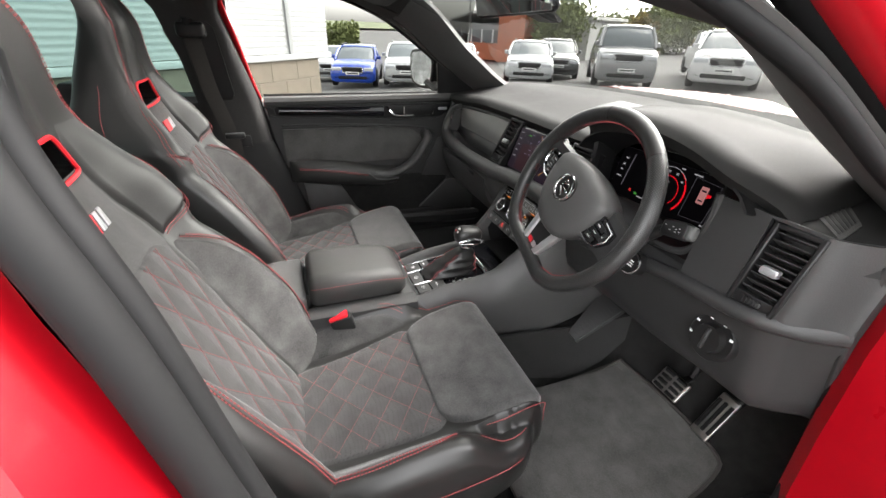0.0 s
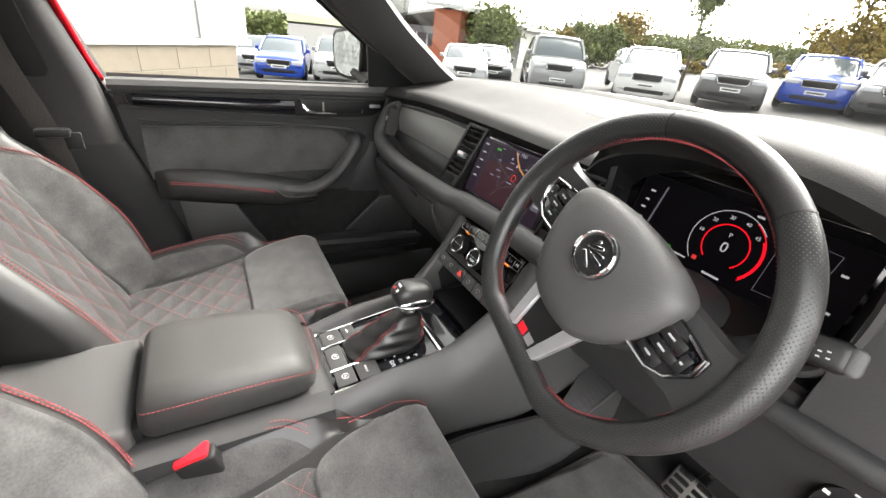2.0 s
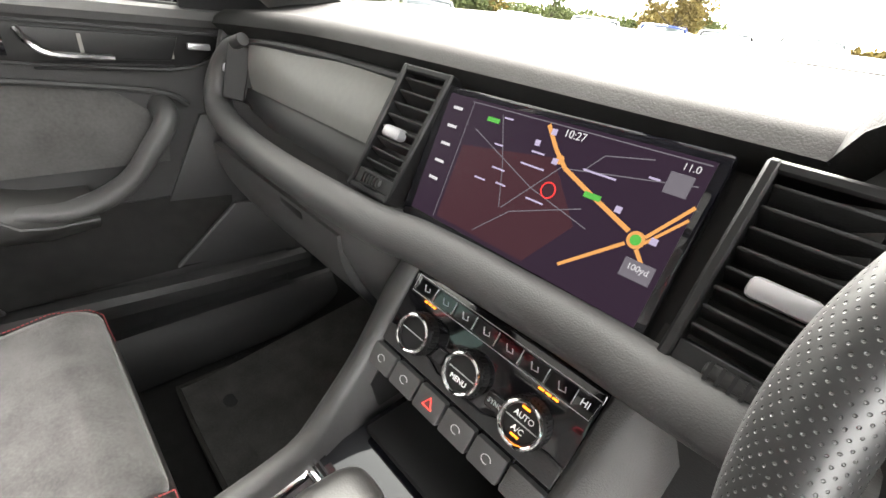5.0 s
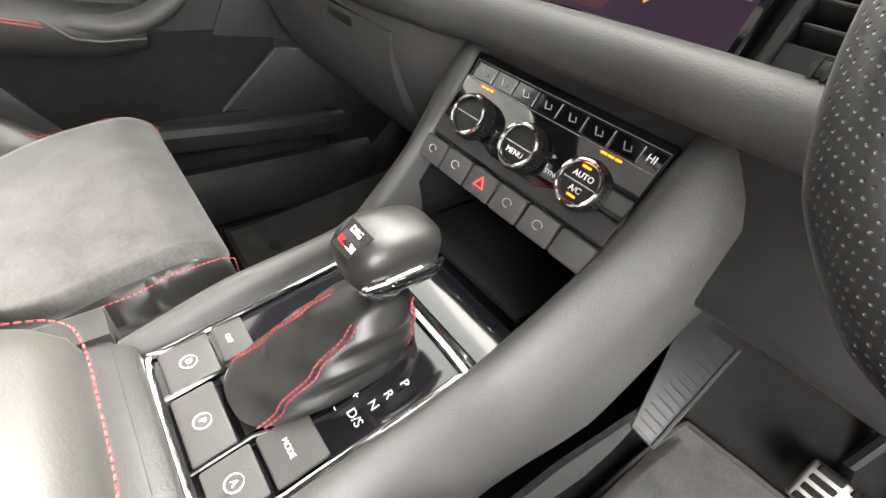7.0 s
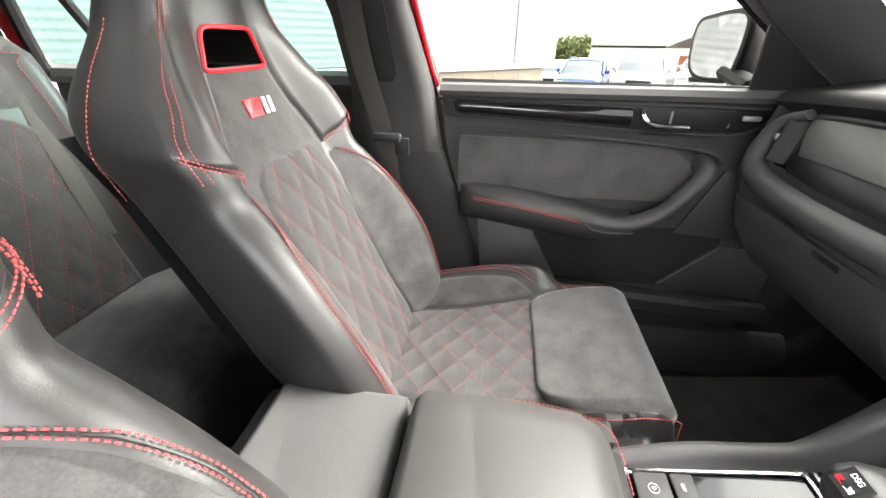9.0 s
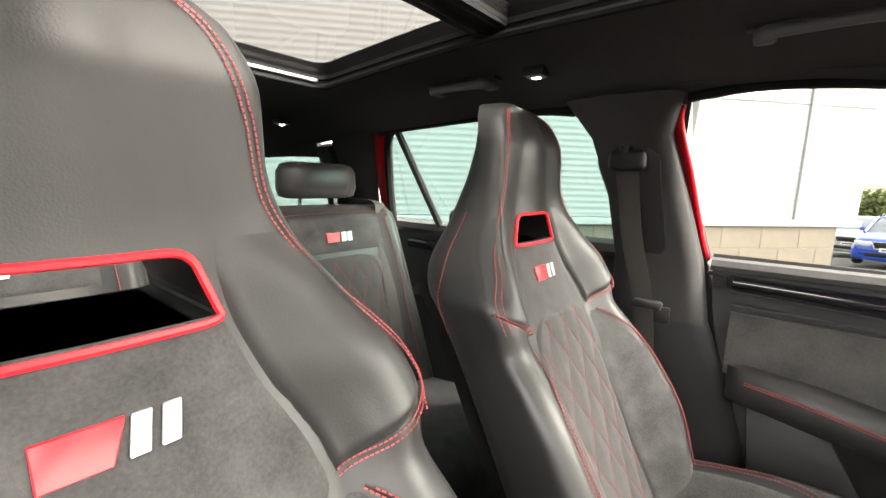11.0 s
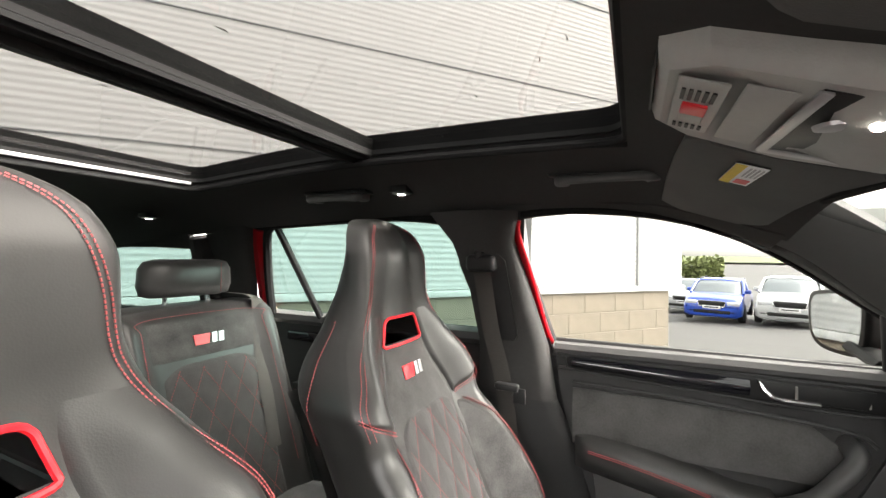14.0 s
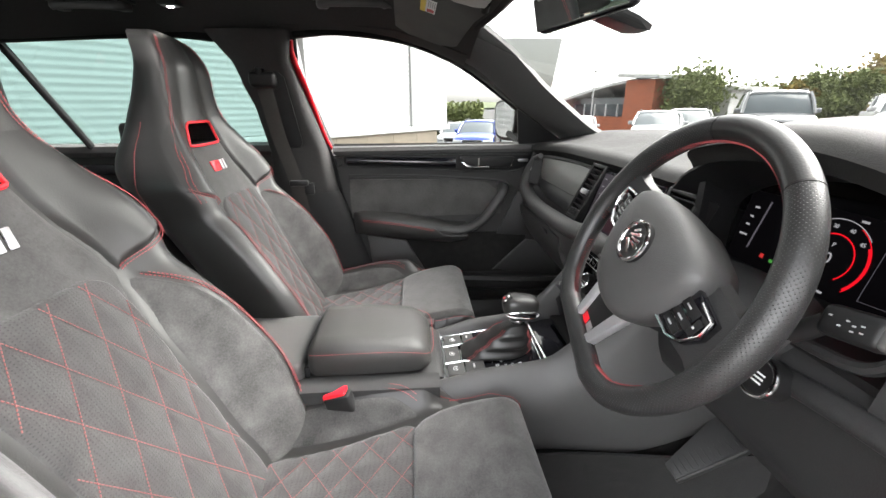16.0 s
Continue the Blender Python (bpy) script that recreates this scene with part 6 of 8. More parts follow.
def rear_seat(x0, x1, badge, group="rear seats"):
    c, w = (x0 + x1) / 2, (x1 - x0) / 2
    s = thing("bench_seat", "black leather rear seat with quilted suede middle and red stitching", "car seat", (c, -0.6, 0.5), group)

    def place(x, z, off=0.0):
        a = abs(x) / w
        return Vector((c + x, rb_c(z) + 0.035 * smooth01((a - 0.6) / 0.3) - 0.03 * smooth01((a - 0.9) / 0.1) + off, z - off * 0.3))
    part("backrest", loft([[place(w * u, z) for u in lin(-1, 1, 25)] + [Vector((c + w, rb_c(z) - 0.14, z)), Vector((c - w, rb_c(z) - 0.14, z))] for z in lin(0.58, 1.18, 26)]), LEATHER, s, angle=60)
    g = curve((0.62, 0.60), (1.0, 0.60), (1.03, 0.45), (1.04, 0.3))
    part("quilted_panel", patch(place, lambda v: -w * g(v), lambda v: w * g(v), 0.62, 1.04, 40, 60, 0.003, lambda a, b: 0.004 * diamond(a, b, 0.07, 0.12)), QUILT, s, angle=80)
    part("quilt_stitching", join(*[dashes(r, 0.008, 0.62, 0.0008) for r in seams(-w * 0.6, w * 0.6, 0.63, 1.03, 0.07, 0.12, lambda a, b: abs(a) < w * g(b) - 0.008, lambda a, b: place(a, b, 0.005), 60)]), THREAD, s, kind="stuff")
    part("upper_panel", patch(place, lambda v: -w * 0.72, lambda v: w * 0.72, 1.045, 1.155, 16, 12, 0.002), SUEDE, s)
    rimp = [(-0.78, 0.7), (-0.78, 1.0), (-0.76, 1.13), (-0.70, 1.162), (0.70, 1.162), (0.76, 1.13), (0.78, 1.0), (0.78, 0.7)]
    part("panel_stitching", dashes([place(w * p.x, p.y, 0.003) for p in spline([(a, b, 0) for a, b in rimp], 8)], 0.007, 0.62, 0.0011), THREAD, s, kind="stuff")
    if badge:
        part("badge_red", prism([place(x, z, 0.006) for x, z in ((0.045, 1.083), (0.004, 1.083), (-0.006, 1.11), (0.045, 1.11))], (0, -0.003, 0)), REDTRIM, s, "red badge shape")
        part("badge_silver", join(*[prism([place(-o - x, 1.084 + z, 0.006) for x, z in ((0, 0), (0.016, 0), (0.022, 0.026), (0.006, 0.026))], (0, -0.003, 0)) for o in (0.006, 0.028)]), SATIN, s, "silver badge shapes")
    hc = c * 1.12
    hr = part("headrest", loft([[Vector((hc + hw * 1.04 * math.copysign(abs(math.cos(a)) ** 0.7, math.cos(a)), -0.77 + d * math.sin(a) * 0.5, z)) for a in lin(0, 2 * math.pi * 23 / 24, 24)] for z, hw, d in ((1.205, 0.11, 0.06), (1.212, 0.135, 0.10), (1.24, 0.143, 0.12), (1.29, 0.140, 0.115), (1.312, 0.128, 0.09), (1.32, 0.10, 0.05))]), LEATHER, s, "black leather headrest", angle=60)
    part("headrest_seam", dashes([Vector((hc - 0.075, -0.77 + 0.058, z)) for z in lin(1.215, 1.31, 12)], 0.006, 0.62, 0.0011), THREAD, hr, kind="stuff")
    for k in (-1, 1):
        part("headrest_post", rod((hc + k * 0.07, -0.77, 1.13), (hc + k * 0.07, -0.77, 1.21), 0.007), CHROME, s)
    part("cushion", loft([[Vector((c + w * u, y, z - 0.035 * smooth01((abs(u) - 0.88) / 0.12))) for u in lin(-1, 1, 19)] + [Vector((c + w, y, z - 0.18)), Vector((c - w, y, z - 0.18))] for y, z in ((-0.50, 0.615), (-0.40, 0.625), (-0.25, 0.645), (-0.12, 0.660), (-0.06, 0.645), (-0.04, 0.60))]), SUEDE, s, angle=60)
    part("cushion_base", box(x0 + 0.03, x1 - 0.03, -0.50, -0.08, FLOOR, 0.50, 0.02), CARPET, s)
    return s


def rear_belt(x):
    b = thing("rear_seat_belt", "black seat belt lying over the rear backrest", "seat belt", (x, -0.6, 1.2), "rear seat belts")
    path = spline([(x - 0.01, -0.80, 1.20), (x, -0.665, 1.196), (x + 0.01, -0.625, 1.16), (x + 0.04, -0.575, 1.03), (x + 0.06, -0.515, 0.88), (x + 0.07, -0.47, 0.75)], 6)
    part("webbing", tube(path, 0.023, 8, flat=0.07, up=(0, 1, 0.4)), BELT, b)
    return b


rear_belt(-0.58)
rear_seat(-0.62, -0.13, True)
rear_seat(-0.125, 0.125, False)
rear_seat(0.13, 0.62, True)

# ---- dashboard ----
dash = thing("dashboard", "dark grey soft-touch dashboard with piano-black inserts", "dashboard", (0, 1.2, 0.6))
hood_b = lambda x: smooth01((x - 0.165) / 0.10) * smooth01((0.655 - x) / 0.10)


def dash_rear(x):
    """Rear edge of the dash top."""
    return 1.098 - 0.075 * hood_b(x) - 0.03 * smooth01((-0.45 - x) / 0.2) - 0.03 * smooth01((x - 0.62) / 0.1) + 0.06 * smooth01((x - 0.70) / 0.07)


def dash_top(x, y):
    y0 = dash_rear(x)
    z = 1.112 + 0.042 * smooth01((y - y0) / 0.28) - 0.02 * (abs(x) / 0.75) ** 3
    arch = 0.095 * math.sqrt(max(1 - ((x - 0.405) / 0.235) ** 2, 0)) * (1 - smooth01((y - 1.08) / 0.36) * 0.9)
    return z + arch * 1.0


part("top_pad", sheet(lambda x, v: (lambda yf: (x, dash_rear(x) + (yf - dash_rear(x)) * v, dash_top(x, dash_rear(x) + (yf - dash_rear(x)) * v) - 0.016 * (1 - smooth01(v / 0.03))))(1.66 - 0.33 * (x / 0.78) ** 2), lin(-0.715, 0.765, 110), [0, 0.008, 0.02, 0.04, 0.07, 0.12, 0.18, 0.25, 0.33, 0.42, 0.52, 0.64, 0.78, 0.9, 1.0], -0.025), DASHTOP, dash, "grey soft-touch top", angle=60)
# demister outlet panel on top
part("top_outlet", sheet(lambda x, y: (x, y, dash_top(x, y) + 0.0262), lin(-0.06, 0.26, 20), lin(1.27, 1.36, 6), 0.002), HARD, dash)


def face(x, v):
    """The upright face between top pad (v 0) and the padded roll (v 1)."""
    top = Vector((x, dash_rear(x) - 0.004, dash_top(x, dash_rear(x)) - 0.018))
    if x > 0.2:
        bot = Vector((x, 1.035, 0.985))
    else:
        bot = Vector((x, 1.040 + 0.03 * smooth01((-0.45 - x) / 0.2), 0.968))
    return top.lerp(bot, v)


part("face", sheet(lambda x, v: face(x, v) + Vector((0, 0.022, 0)), lin(-0.69, 0.20, 40), lin(0, 1, 6), 0.015), DARK, dash)
# gloss decor on the passenger's side
part("decor_panel", sheet(lambda x, v: face(x, 0.06 + 0.60 * v) + Vector((0, 0.006 - 0.004 * math.sin(math.pi * v), 0)), lin(-0.605, -0.243, 24), lin(0, 1, 8), 0.008), DECOR, dash, "dark satin decor panel")
part("decor_lower", sheet(lambda x, v: face(x, 0.70 + 0.28 * v) + Vector((0, 0.006 - 0.004 * math.sin(math.pi * v), 0)), lin(-0.625, -0.243, 24), lin(0, 1, 5), 0.008), DARK, dash, "black lower decor")
part("decor_rim", tube(spline([face(x, v) + Vector((0, 0.0, 0)) for x, v in ((-0.24, 0.02), (-0.40, 0.01), (-0.56, 0.01), (-0.635, 0.10), (-0.655, 0.4), (-0.64, 0.75), (-0.60, 0.99))], 6), 0.006, 8), HARD, dash)
# padded roll
roll = spline([(-0.60, 1.055, 1.085), (-0.66, 1.050, 1.06), (-0.685, 1.040, 1.01), (-0.665, 1.028, 0.964), (-0.58, 1.018, 0.946), (-0.40, 1.010, 0.942), (-0.18, 1.014, 0.949), (-0.10, 1.022, 0.956), (0.05, 1.024, 0.963), (0.15, 1.018, 0.967), (0.24, 1.02, 0.968)], 8)
part("padded_roll", tube(roll, [0.010 + 0.014 * smooth01(i / 22) for i in range(len(roll))], 12), SOFT, dash, "padded roll under the face", angle=70)
# lower parts
part("lower_pad", loft([[Vector((x, y + 0.012 * math.sin(x * 6) + 0.032 * smooth01((x + 0.19) / 0.06), z)) for y, z in ((1.035, 0.955), (1.022, 0.925), (1.028, 0.88), (1.06, 0.82), (1.10, 0.76), (1.16, 0.70), (1.30, 0.66), (1.50, 0.66))] for x in lin(-0.72, 0.12, 20)], closed=False), SOFT, dash, angle=60)
part("glovebox_lid", sheet(lambda x, v: (x, 1.020 + 0.075 * v ** 1.4 - 0.006 * math.sin(math.pi * v), 0.905 - 0.15 * v), lin(-0.66, -0.24, 14), lin(0, 1, 10), 0.012), SOFT, dash, "glovebox lid")
part("glovebox_latch", box(-0.40, -0.33, 1.008, 1.022, 0.885, 0.900, 0.004), DARK, dash)
def end_sweep(x):
    """The dash's driver end turns forward towards the door seal."""
    return smooth01((x - 0.69) / 0.075)


part("knee_panel", loft([[Vector((x, y + end_sweep(x) * s_, z + 0.012 * smooth01((x - 0.45) / 0.2))) for y, z, s_ in ((1.06, 0.995, 0.05), (1.040, 0.975, 0.07), (1.042, 0.955, 0.07), (1.050, 0.925, 0.08), (1.062, 0.88, 0.085), (1.072, 0.82, 0.09), (1.085, 0.785, 0.09), (1.105, 0.768, 0.09), (1.30, 0.75, 0.0), (1.50, 0.74, 0.0))] for x in lin(0.12, 0.765, 30)], closed=False), HARD, dash, angle=60)
part("knee_ledge", tube(spline([(0.40, 1.05, 0.935), (0.455, 1.035, 0.955), (0.54, 1.026, 0.971), (0.63, 1.024, 0.979), (0.69, 1.028, 0.985), (0.735, 1.055, 0.990), (0.765, 1.10, 0.99)], 6), 0.014, 10), HARD, dash, angle=70)
for x0_, x1_, v0_, v1_ in ((0.545, 0.637, 0, 1), (0.637, 0.706, 0, 0.03), (0.637, 0.706, 0.965, 1), (0.706, 0.768, 0, 1)):
    part("driver_face", sheet(lambda x, v: (x, 1.064 - 0.027 * v + 0.06 * smooth01((x - 0.712) / 0.06), 1.128 - 0.145 * v), lin(x0_, x1_, 12), lin(v0_, v1_, 6), 0.01), HARD, dash)
RIBBED = material("ribbed_decor", (0.020, 0.020, 0.021), 0.38, var=0.1)
part("ribbed_insert", sheet(lambda x, v: (x, 1.0605 - 0.026 * v - 0.0010 * abs(math.sin(math.pi * 26 * v)), 1.122 - 0.132 * v), lin(0.552, 0.628, 3), lin(0, 1, 157), 0.002), RIBBED, dash, "finely ribbed dark decor panel")
DEM = [Vector((x, y, 0)) for x, y in ((0.608, 1.169), (0.603, 1.237), (0.691, 1.150), (0.702, 1.093))]


def dem_at(u, v, h):
    p = DEM[0].lerp(DEM[1], v).lerp(DEM[3].lerp(DEM[2], v), u)
    return Vector((p.x, p.y, dash_top(p.x, p.y) + 0.0245 + h))


side_grille = part("side_demister", sheet(lambda u, v: dem_at(u, v, 0.0022), lin(-0.10, 1.10, 7), lin(-0.10, 1.10, 7), 0.004), SOFT, dash, "side window air outlet")
for i in range(6):
    part("slot", loft([[dem_at(u, (i + 0.18) / 6, 0.003), dem_at(u, (i + 0.74) / 6, 0.003), dem_at(u, (i + 0.74) / 6, 0.0036), dem_at(u, (i + 0.18) / 6, 0.0036)] for u in lin(0, 1, 5)]), DARK, side_grille)
part("end_cap", prism([(0.757, 1.095, 1.105), (0.757, 1.25, 1.125), (0.757, 1.30, 0.75), (0.757, 1.175, 0.775), (0.757, 1.12, 0.95)], (0.012, 0, 0), 0.005), HARD, dash)
part("left_cap", prism([(-0.70, 1.06, 1.09), (-0.70, 1.25, 1.10), (-0.70, 1.30, 0.75), (-0.70, 1.06, 0.80), (-0.70, 1.02, 0.95)], (-0.02, 0, 0), 0.005), HARD, dash)


def air_vent(corner, ux, uz, w, h, slats, tab=(0.45, 0.5), wheel=True, name="air_vent"):
    """An air vent on a plane: corner is its lower left, ux to the right, uz upward."""
    o, ux, uz = Vector(corner), Vector(ux).normalized(), Vector(uz).normalized()
    n = ux.cross(uz).normalized()
    m = Matrix((ux, uz, n)).transposed().to_4x4()
    m.translation = o
    v = part(name, join(box(-0.008, 0.0, -0.008, h + 0.008, -0.03, 0.006, 0.002, 1, m), box(w, w + 0.008, -0.008, h + 0.008, -0.03, 0.006, 0.002, 1, m), box(-0.006, w + 0.006, h, h + 0.008, -0.03, 0.005, 0.002, 1, m), box(-0.006, w + 0.006, -0.008, 0.0, -0.03, 0.005, 0.002, 1, m)), DARK, dash, "air vent with slats")
    part("back", box(0, w, 0, h, -0.045, -0.03, 0, 1, m), DARK, v)
    z0 = 0.022 if wheel else 0.0
    for i in range(slats):
        zz = z0 + (h - z0) * (i + 0.5) / slats
        part("slat", box(0.001, w - 0.001, -0.0013, 0.0013, -0.022, 0.002, 0.001, 1, m @ pose(0, zz, 0, -22)), HARD, v)
    part("tab", box(w * tab[0] - w * 0.24, w * tab[0] + w * 0.24, h * tab[1] - 0.007, h * tab[1] + 0.007, -0.004, 0.010, 0.004, 2, m), SATIN, v, "silver sliding tab")
    if wheel:
        part("wheel_plate", box(0, w, 0, 0.018, -0.01, 0.003, 0.001, 1, m), DARK, v)
        wh = part("thumb_wheel", box(w * 0.25, w * 0.75, 0.004, 0.014, -0.01, 0.008, 0.003, 2, m), HARD, v)
        part("rib", join(*[box(w * (0.28 + 0.09 * k), w * (0.31 + 0.09 * k), 0.003, 0.015, 0.006, 0.0095, 0, 1, m) for k in range(5)]), DARK, wh)
    return v


air_vent((-0.235, 1.030, 0.978), (1, 0.02, 0.0), (0.15, 0.42, 1), 0.060, 0.135, 8)
air_vent((0.135, 1.022, 0.985), (1, -0.03, 0.0), (0.0, 0.42, 1), 0.075, 0.130, 8)
air_vent((0.643, 1.030, 0.994), (1, 0.0, 0.03), (0.07, 0.20, 1), 0.056, 0.124, 9)
air_vent((-0.668, 1.045, 0.995), (0.6, -0.25, 0), (0.1, 0.2, 1), 0.03, 0.075, 9, wheel=False)
# ---- centre screen ----
SCREEN = lamp_material("screen_dark", (0.018, 0.011, 0.020), 0.55)
MAPROAD = lamp_material("map_road", (0.62, 0.30, 0.10), 0.36)
MAPDIM = lamp_material("map_minor_road", (0.16, 0.15, 0.18), 0.30)
MAPRED = lamp_material("map_marker", (0.8, 0.05, 0.05), 0.36)
MAPGREEN = lamp_material("map_sign", (0.12, 0.55, 0.10), 0.24)
MAPPINK = lamp_material("map_icon", (0.62, 0.55, 0.80), 0.22)
SCREENTEXT = lamp_material("screen_text", (0.75, 0.75, 0.80), 0.24)
screen = part("infotainment_screen", box(0, 0.270, 0, 0.142, -0.02, 0.0, 0.004, 2, Matrix.Identity(4)), GLOSS, dash, "glass touchscreen showing a road map")
s_o, s_x, s_z = Vector((-0.155, 1.034, 0.968)), Vector((1, -0.022, 0.03)).normalized(), Vector((0.0, 0.36, 1)).normalized()
s_z = (s_z - s_x * s_z.dot(s_x)).normalized()
SM = Matrix((s_x, s_z, s_x.cross(s_z))).transposed().to_4x4()
SM.translation = s_o
screen.data.transform(ORIGIN[screen.name]), screen.data.transform(SM), screen.data.transform(ORIGIN[screen.name].inverted())
part("display", box(0.014, 0.262, 0.012, 0.134, 0.0, 0.0008, 0, 1, SM), SCREEN, screen)


def flat_line(pts, w, h, m):
    verts, faces = [], []
    for (x0, y0), (x1, y1) in zip(pts, pts[1:]):
        d = Vector((x1 - x0, y1 - y0, 0)).normalized()
        n = Vector((-d.y, d.x, 0)) * w / 2
        k = len(verts)
        verts += [m @ (Vector((x0, y0, h)) + n), m @ (Vector((x0, y0, h)) - n), m @ (Vector((x1, y1, h)) - n), m @ (Vector((x1, y1, h)) + n)]
        faces.append((k, k + 1, k + 2, k + 3))
    return raw(verts, faces)


up = SM.to_3x3() @ Vector((0, 0, 1))
roads = [[(0.134, 0.129), (0.149, 0.112), (0.163, 0.100), (0.194, 0.087), (0.230, 0.073)], [(0.242, 0.073), (0.262, 0.103)], [(0.243, 0.069), (0.262, 0.094)], [(0.231, 0.064), (0.191, 0.028)], [(0.240, 0.063), (0.256, 0.046)]]
part("road_drawing", join(*[flat_line(r, w, 0.0012, SM) for r, w in zip(roads, (0.0036, 0.0026, 0.0022, 0.0028, 0.0030))], lathe([(0, 0.0065), (0.0003, 0.0065)], SM @ Vector((0.237, 0.069, 0.001)), up, 20), lathe([(0, 0.0038), (0.0003, 0.0038)], SM @ Vector((0.156, 0.105, 0.001)), up, 16)), MAPROAD, screen, kind="stuff")
part("map_island", lathe([(0, 0.0040), (0.0003, 0.0040)], SM @ Vector((0.237, 0.069, 0.0016)), up, 16), MAPGREEN, screen)
part("map_minor", join(*[flat_line(r, 0.0009, 0.0011, SM) for r in ([(0.060, 0.108), (0.10, 0.092), (0.14, 0.076), (0.20, 0.062)], [(0.085, 0.127), (0.105, 0.085), (0.118, 0.05)], [(0.178, 0.102), (0.19, 0.118), (0.225, 0.125)], [(0.165, 0.100), (0.258, 0.116)], [(0.12, 0.05), (0.16, 0.10)], [(0.045, 0.131), (0.260, 0.131)], [(0.048, 0.014), (0.048, 0.131)], [(0.10, 0.02), (0.13, 0.05), (0.19, 0.075)])]), MAPDIM, screen, kind="stuff")
part("map_marker", tube([SM @ Vector((0.157 + 0.0065 * math.cos(a), 0.079 + 0.0065 * math.sin(a), 0.0013)) for a in lin(0, 5.9, 16)], 0.0007, 5, closed=True), MAPRED, screen)
part("map_signs", join(box(0.187, 0.201, 0.0845, 0.089, 0.0013, 0.0017, 0, 1, SM), box(0.07, 0.084, 0.118, 0.122, 0.0009, 0.0016, 0, 1, SM)), MAPGREEN, screen, kind="stuff")
part("map_icons", join(*[box(x, x + 0.005, y, y + 0.005, 0.0013, 0.0017, 0, 1, SM) for x, y in ((0.139, 0.122), (0.214, 0.082), (0.128, 0.110), (0.150, 0.100), (0.246, 0.070))]), MAPPINK, screen, kind="stuff")
part("scale_box", box(0.236, 0.258, 0.042, 0.056, 0.0009, 0.0013, 0, 1, SM), MAPDIM, screen)
lettering("100yd", 0.0065, SM @ pose(0.247, 0.0505, 0.0016), SCREENTEXT, "scale_text", screen, 0.0002)
part("map_labels", join(*[box(x, x + w * 0.8, y, y + 0.0015, 0.0009, 0.0014, 0, 1, SM) for x, y, w in ((0.128, 0.104, 0.016), (0.122, 0.092, 0.030), (0.178, 0.103, 0.034), (0.140, 0.066, 0.022), (0.088, 0.100, 0.012), (0.095, 0.080, 0.018), (0.088, 0.124, 0.012), (0.08, 0.066, 0.016), (0.105, 0.068, 0.014), (0.226, 0.112, 0.010))]), MAPPINK, screen, kind="stuff")
part("map_shade", prism([SM @ Vector(p) for p in ((0.052, 0.016, 0.00085), (0.16, 0.016, 0.00085), (0.19, 0.06, 0.00085), (0.15, 0.105, 0.00085), (0.052, 0.09, 0.00085))], up * 0.0001), lamp_material("map_land", (0.034, 0.014, 0.019), 0.55), screen)
part("side_menu", join(*[box(0.024, 0.036, y, y + 0.0028, 0.0009, 0.0015, 0, 1, SM) for y in (0.12, 0.102, 0.084, 0.066, 0.048)]), SCREENTEXT, screen)
part("compass_button", box(0.238, 0.254, 0.106, 0.121, 0.0009, 0.0014, 0.0004, 1, SM), MAPDIM, screen)
lettering("10:27", 0.009, SM @ pose(0.160, 0.126, 0.0012), SCREENTEXT, "clock", screen, 0.0002)
lettering("11.0", 0.007, SM @ pose(0.249, 0.126, 0.0012), SCREENTEXT, "temperature", screen, 0.0002)
part("silver_line", tube([SM @ Vector((0.0, -0.003, 0.001)), SM @ Vector((0.27, -0.003, 0.001))], 0.0018, 6), CHROME, screen)

# ---- instruments ----
CM = Matrix((Vector((1, 0, 0)), Vector((0, 0.22, 1)).normalized(), Vector((1, 0, 0)).cross(Vector((0, 0.22, 1)).normalized()))).transposed().to_4x4()
CM.translation = Vector((0.366, 1.140, 1.070))
clu = part("instrument_display", box(-0.172, 0.162, -0.070, 0.072, -0.03, -0.004, 0.004, 2, CM), GLOSS, dash, "digital instrument display under a hood")
part("display", box(-0.150, 0.150, -0.054, 0.056, -0.006, 0.0, 0.001, 1, CM), lamp_material("cluster_dark", (0.008, 0.007, 0.009), 0.12), clu)
CLUSTER_RED = lamp_material("cluster_red", (0.85, 0.008, 0.02), 0.6)
part("dial_ring", join(*[flat_line([(0.004 + r * math.cos(t), -0.002 + r * math.sin(t)) for t in lin(t0, t1, 40)], w, 0.0016, CM) for r, t0, t1, w in ((0.030, -0.9, 4.0, 0.0017), (0.046, -0.75, 0.55, 0.0038), (0.0475, -0.8, 1.1, 0.0012))]), CLUSTER_RED, clu)
part("dial_edge", flat_line([(0.004 + 0.049 * math.cos(t), -0.002 + 0.049 * math.sin(t)) for t in lin(0.7, 3.9, 40)], 0.0012, 0.0016, CM), SCREENTEXT, clu)
for i, num in enumerate(("10", "20", "30", "40", "45")):
    t = 2.9 - 0.55 * i
    lettering(num, 0.007, CM @ pose(0.004 + 0.0395 * math.cos(t), -0.002 + 0.0395 * math.sin(t), 0.0016), SCREENTEXT, "dial_number", clu)
lettering("0", 0.020, CM @ pose(0.004, -0.004, 0.002), SCREENTEXT, "speed", clu)
lettering("P", 0.008, CM @ pose(0.004, 0.014, 0.002), SCREENTEXT, "gear", clu)
CARPINK = lamp_material("cluster_car", (0.85, 0.36, 0.36), 0.3)
carpic = part("door_warning", box(0.080, 0.096, -0.002, 0.032, 0.001, 0.002, 0.004, 2, CM), CARPINK, clu, "pink car outline with an open door")
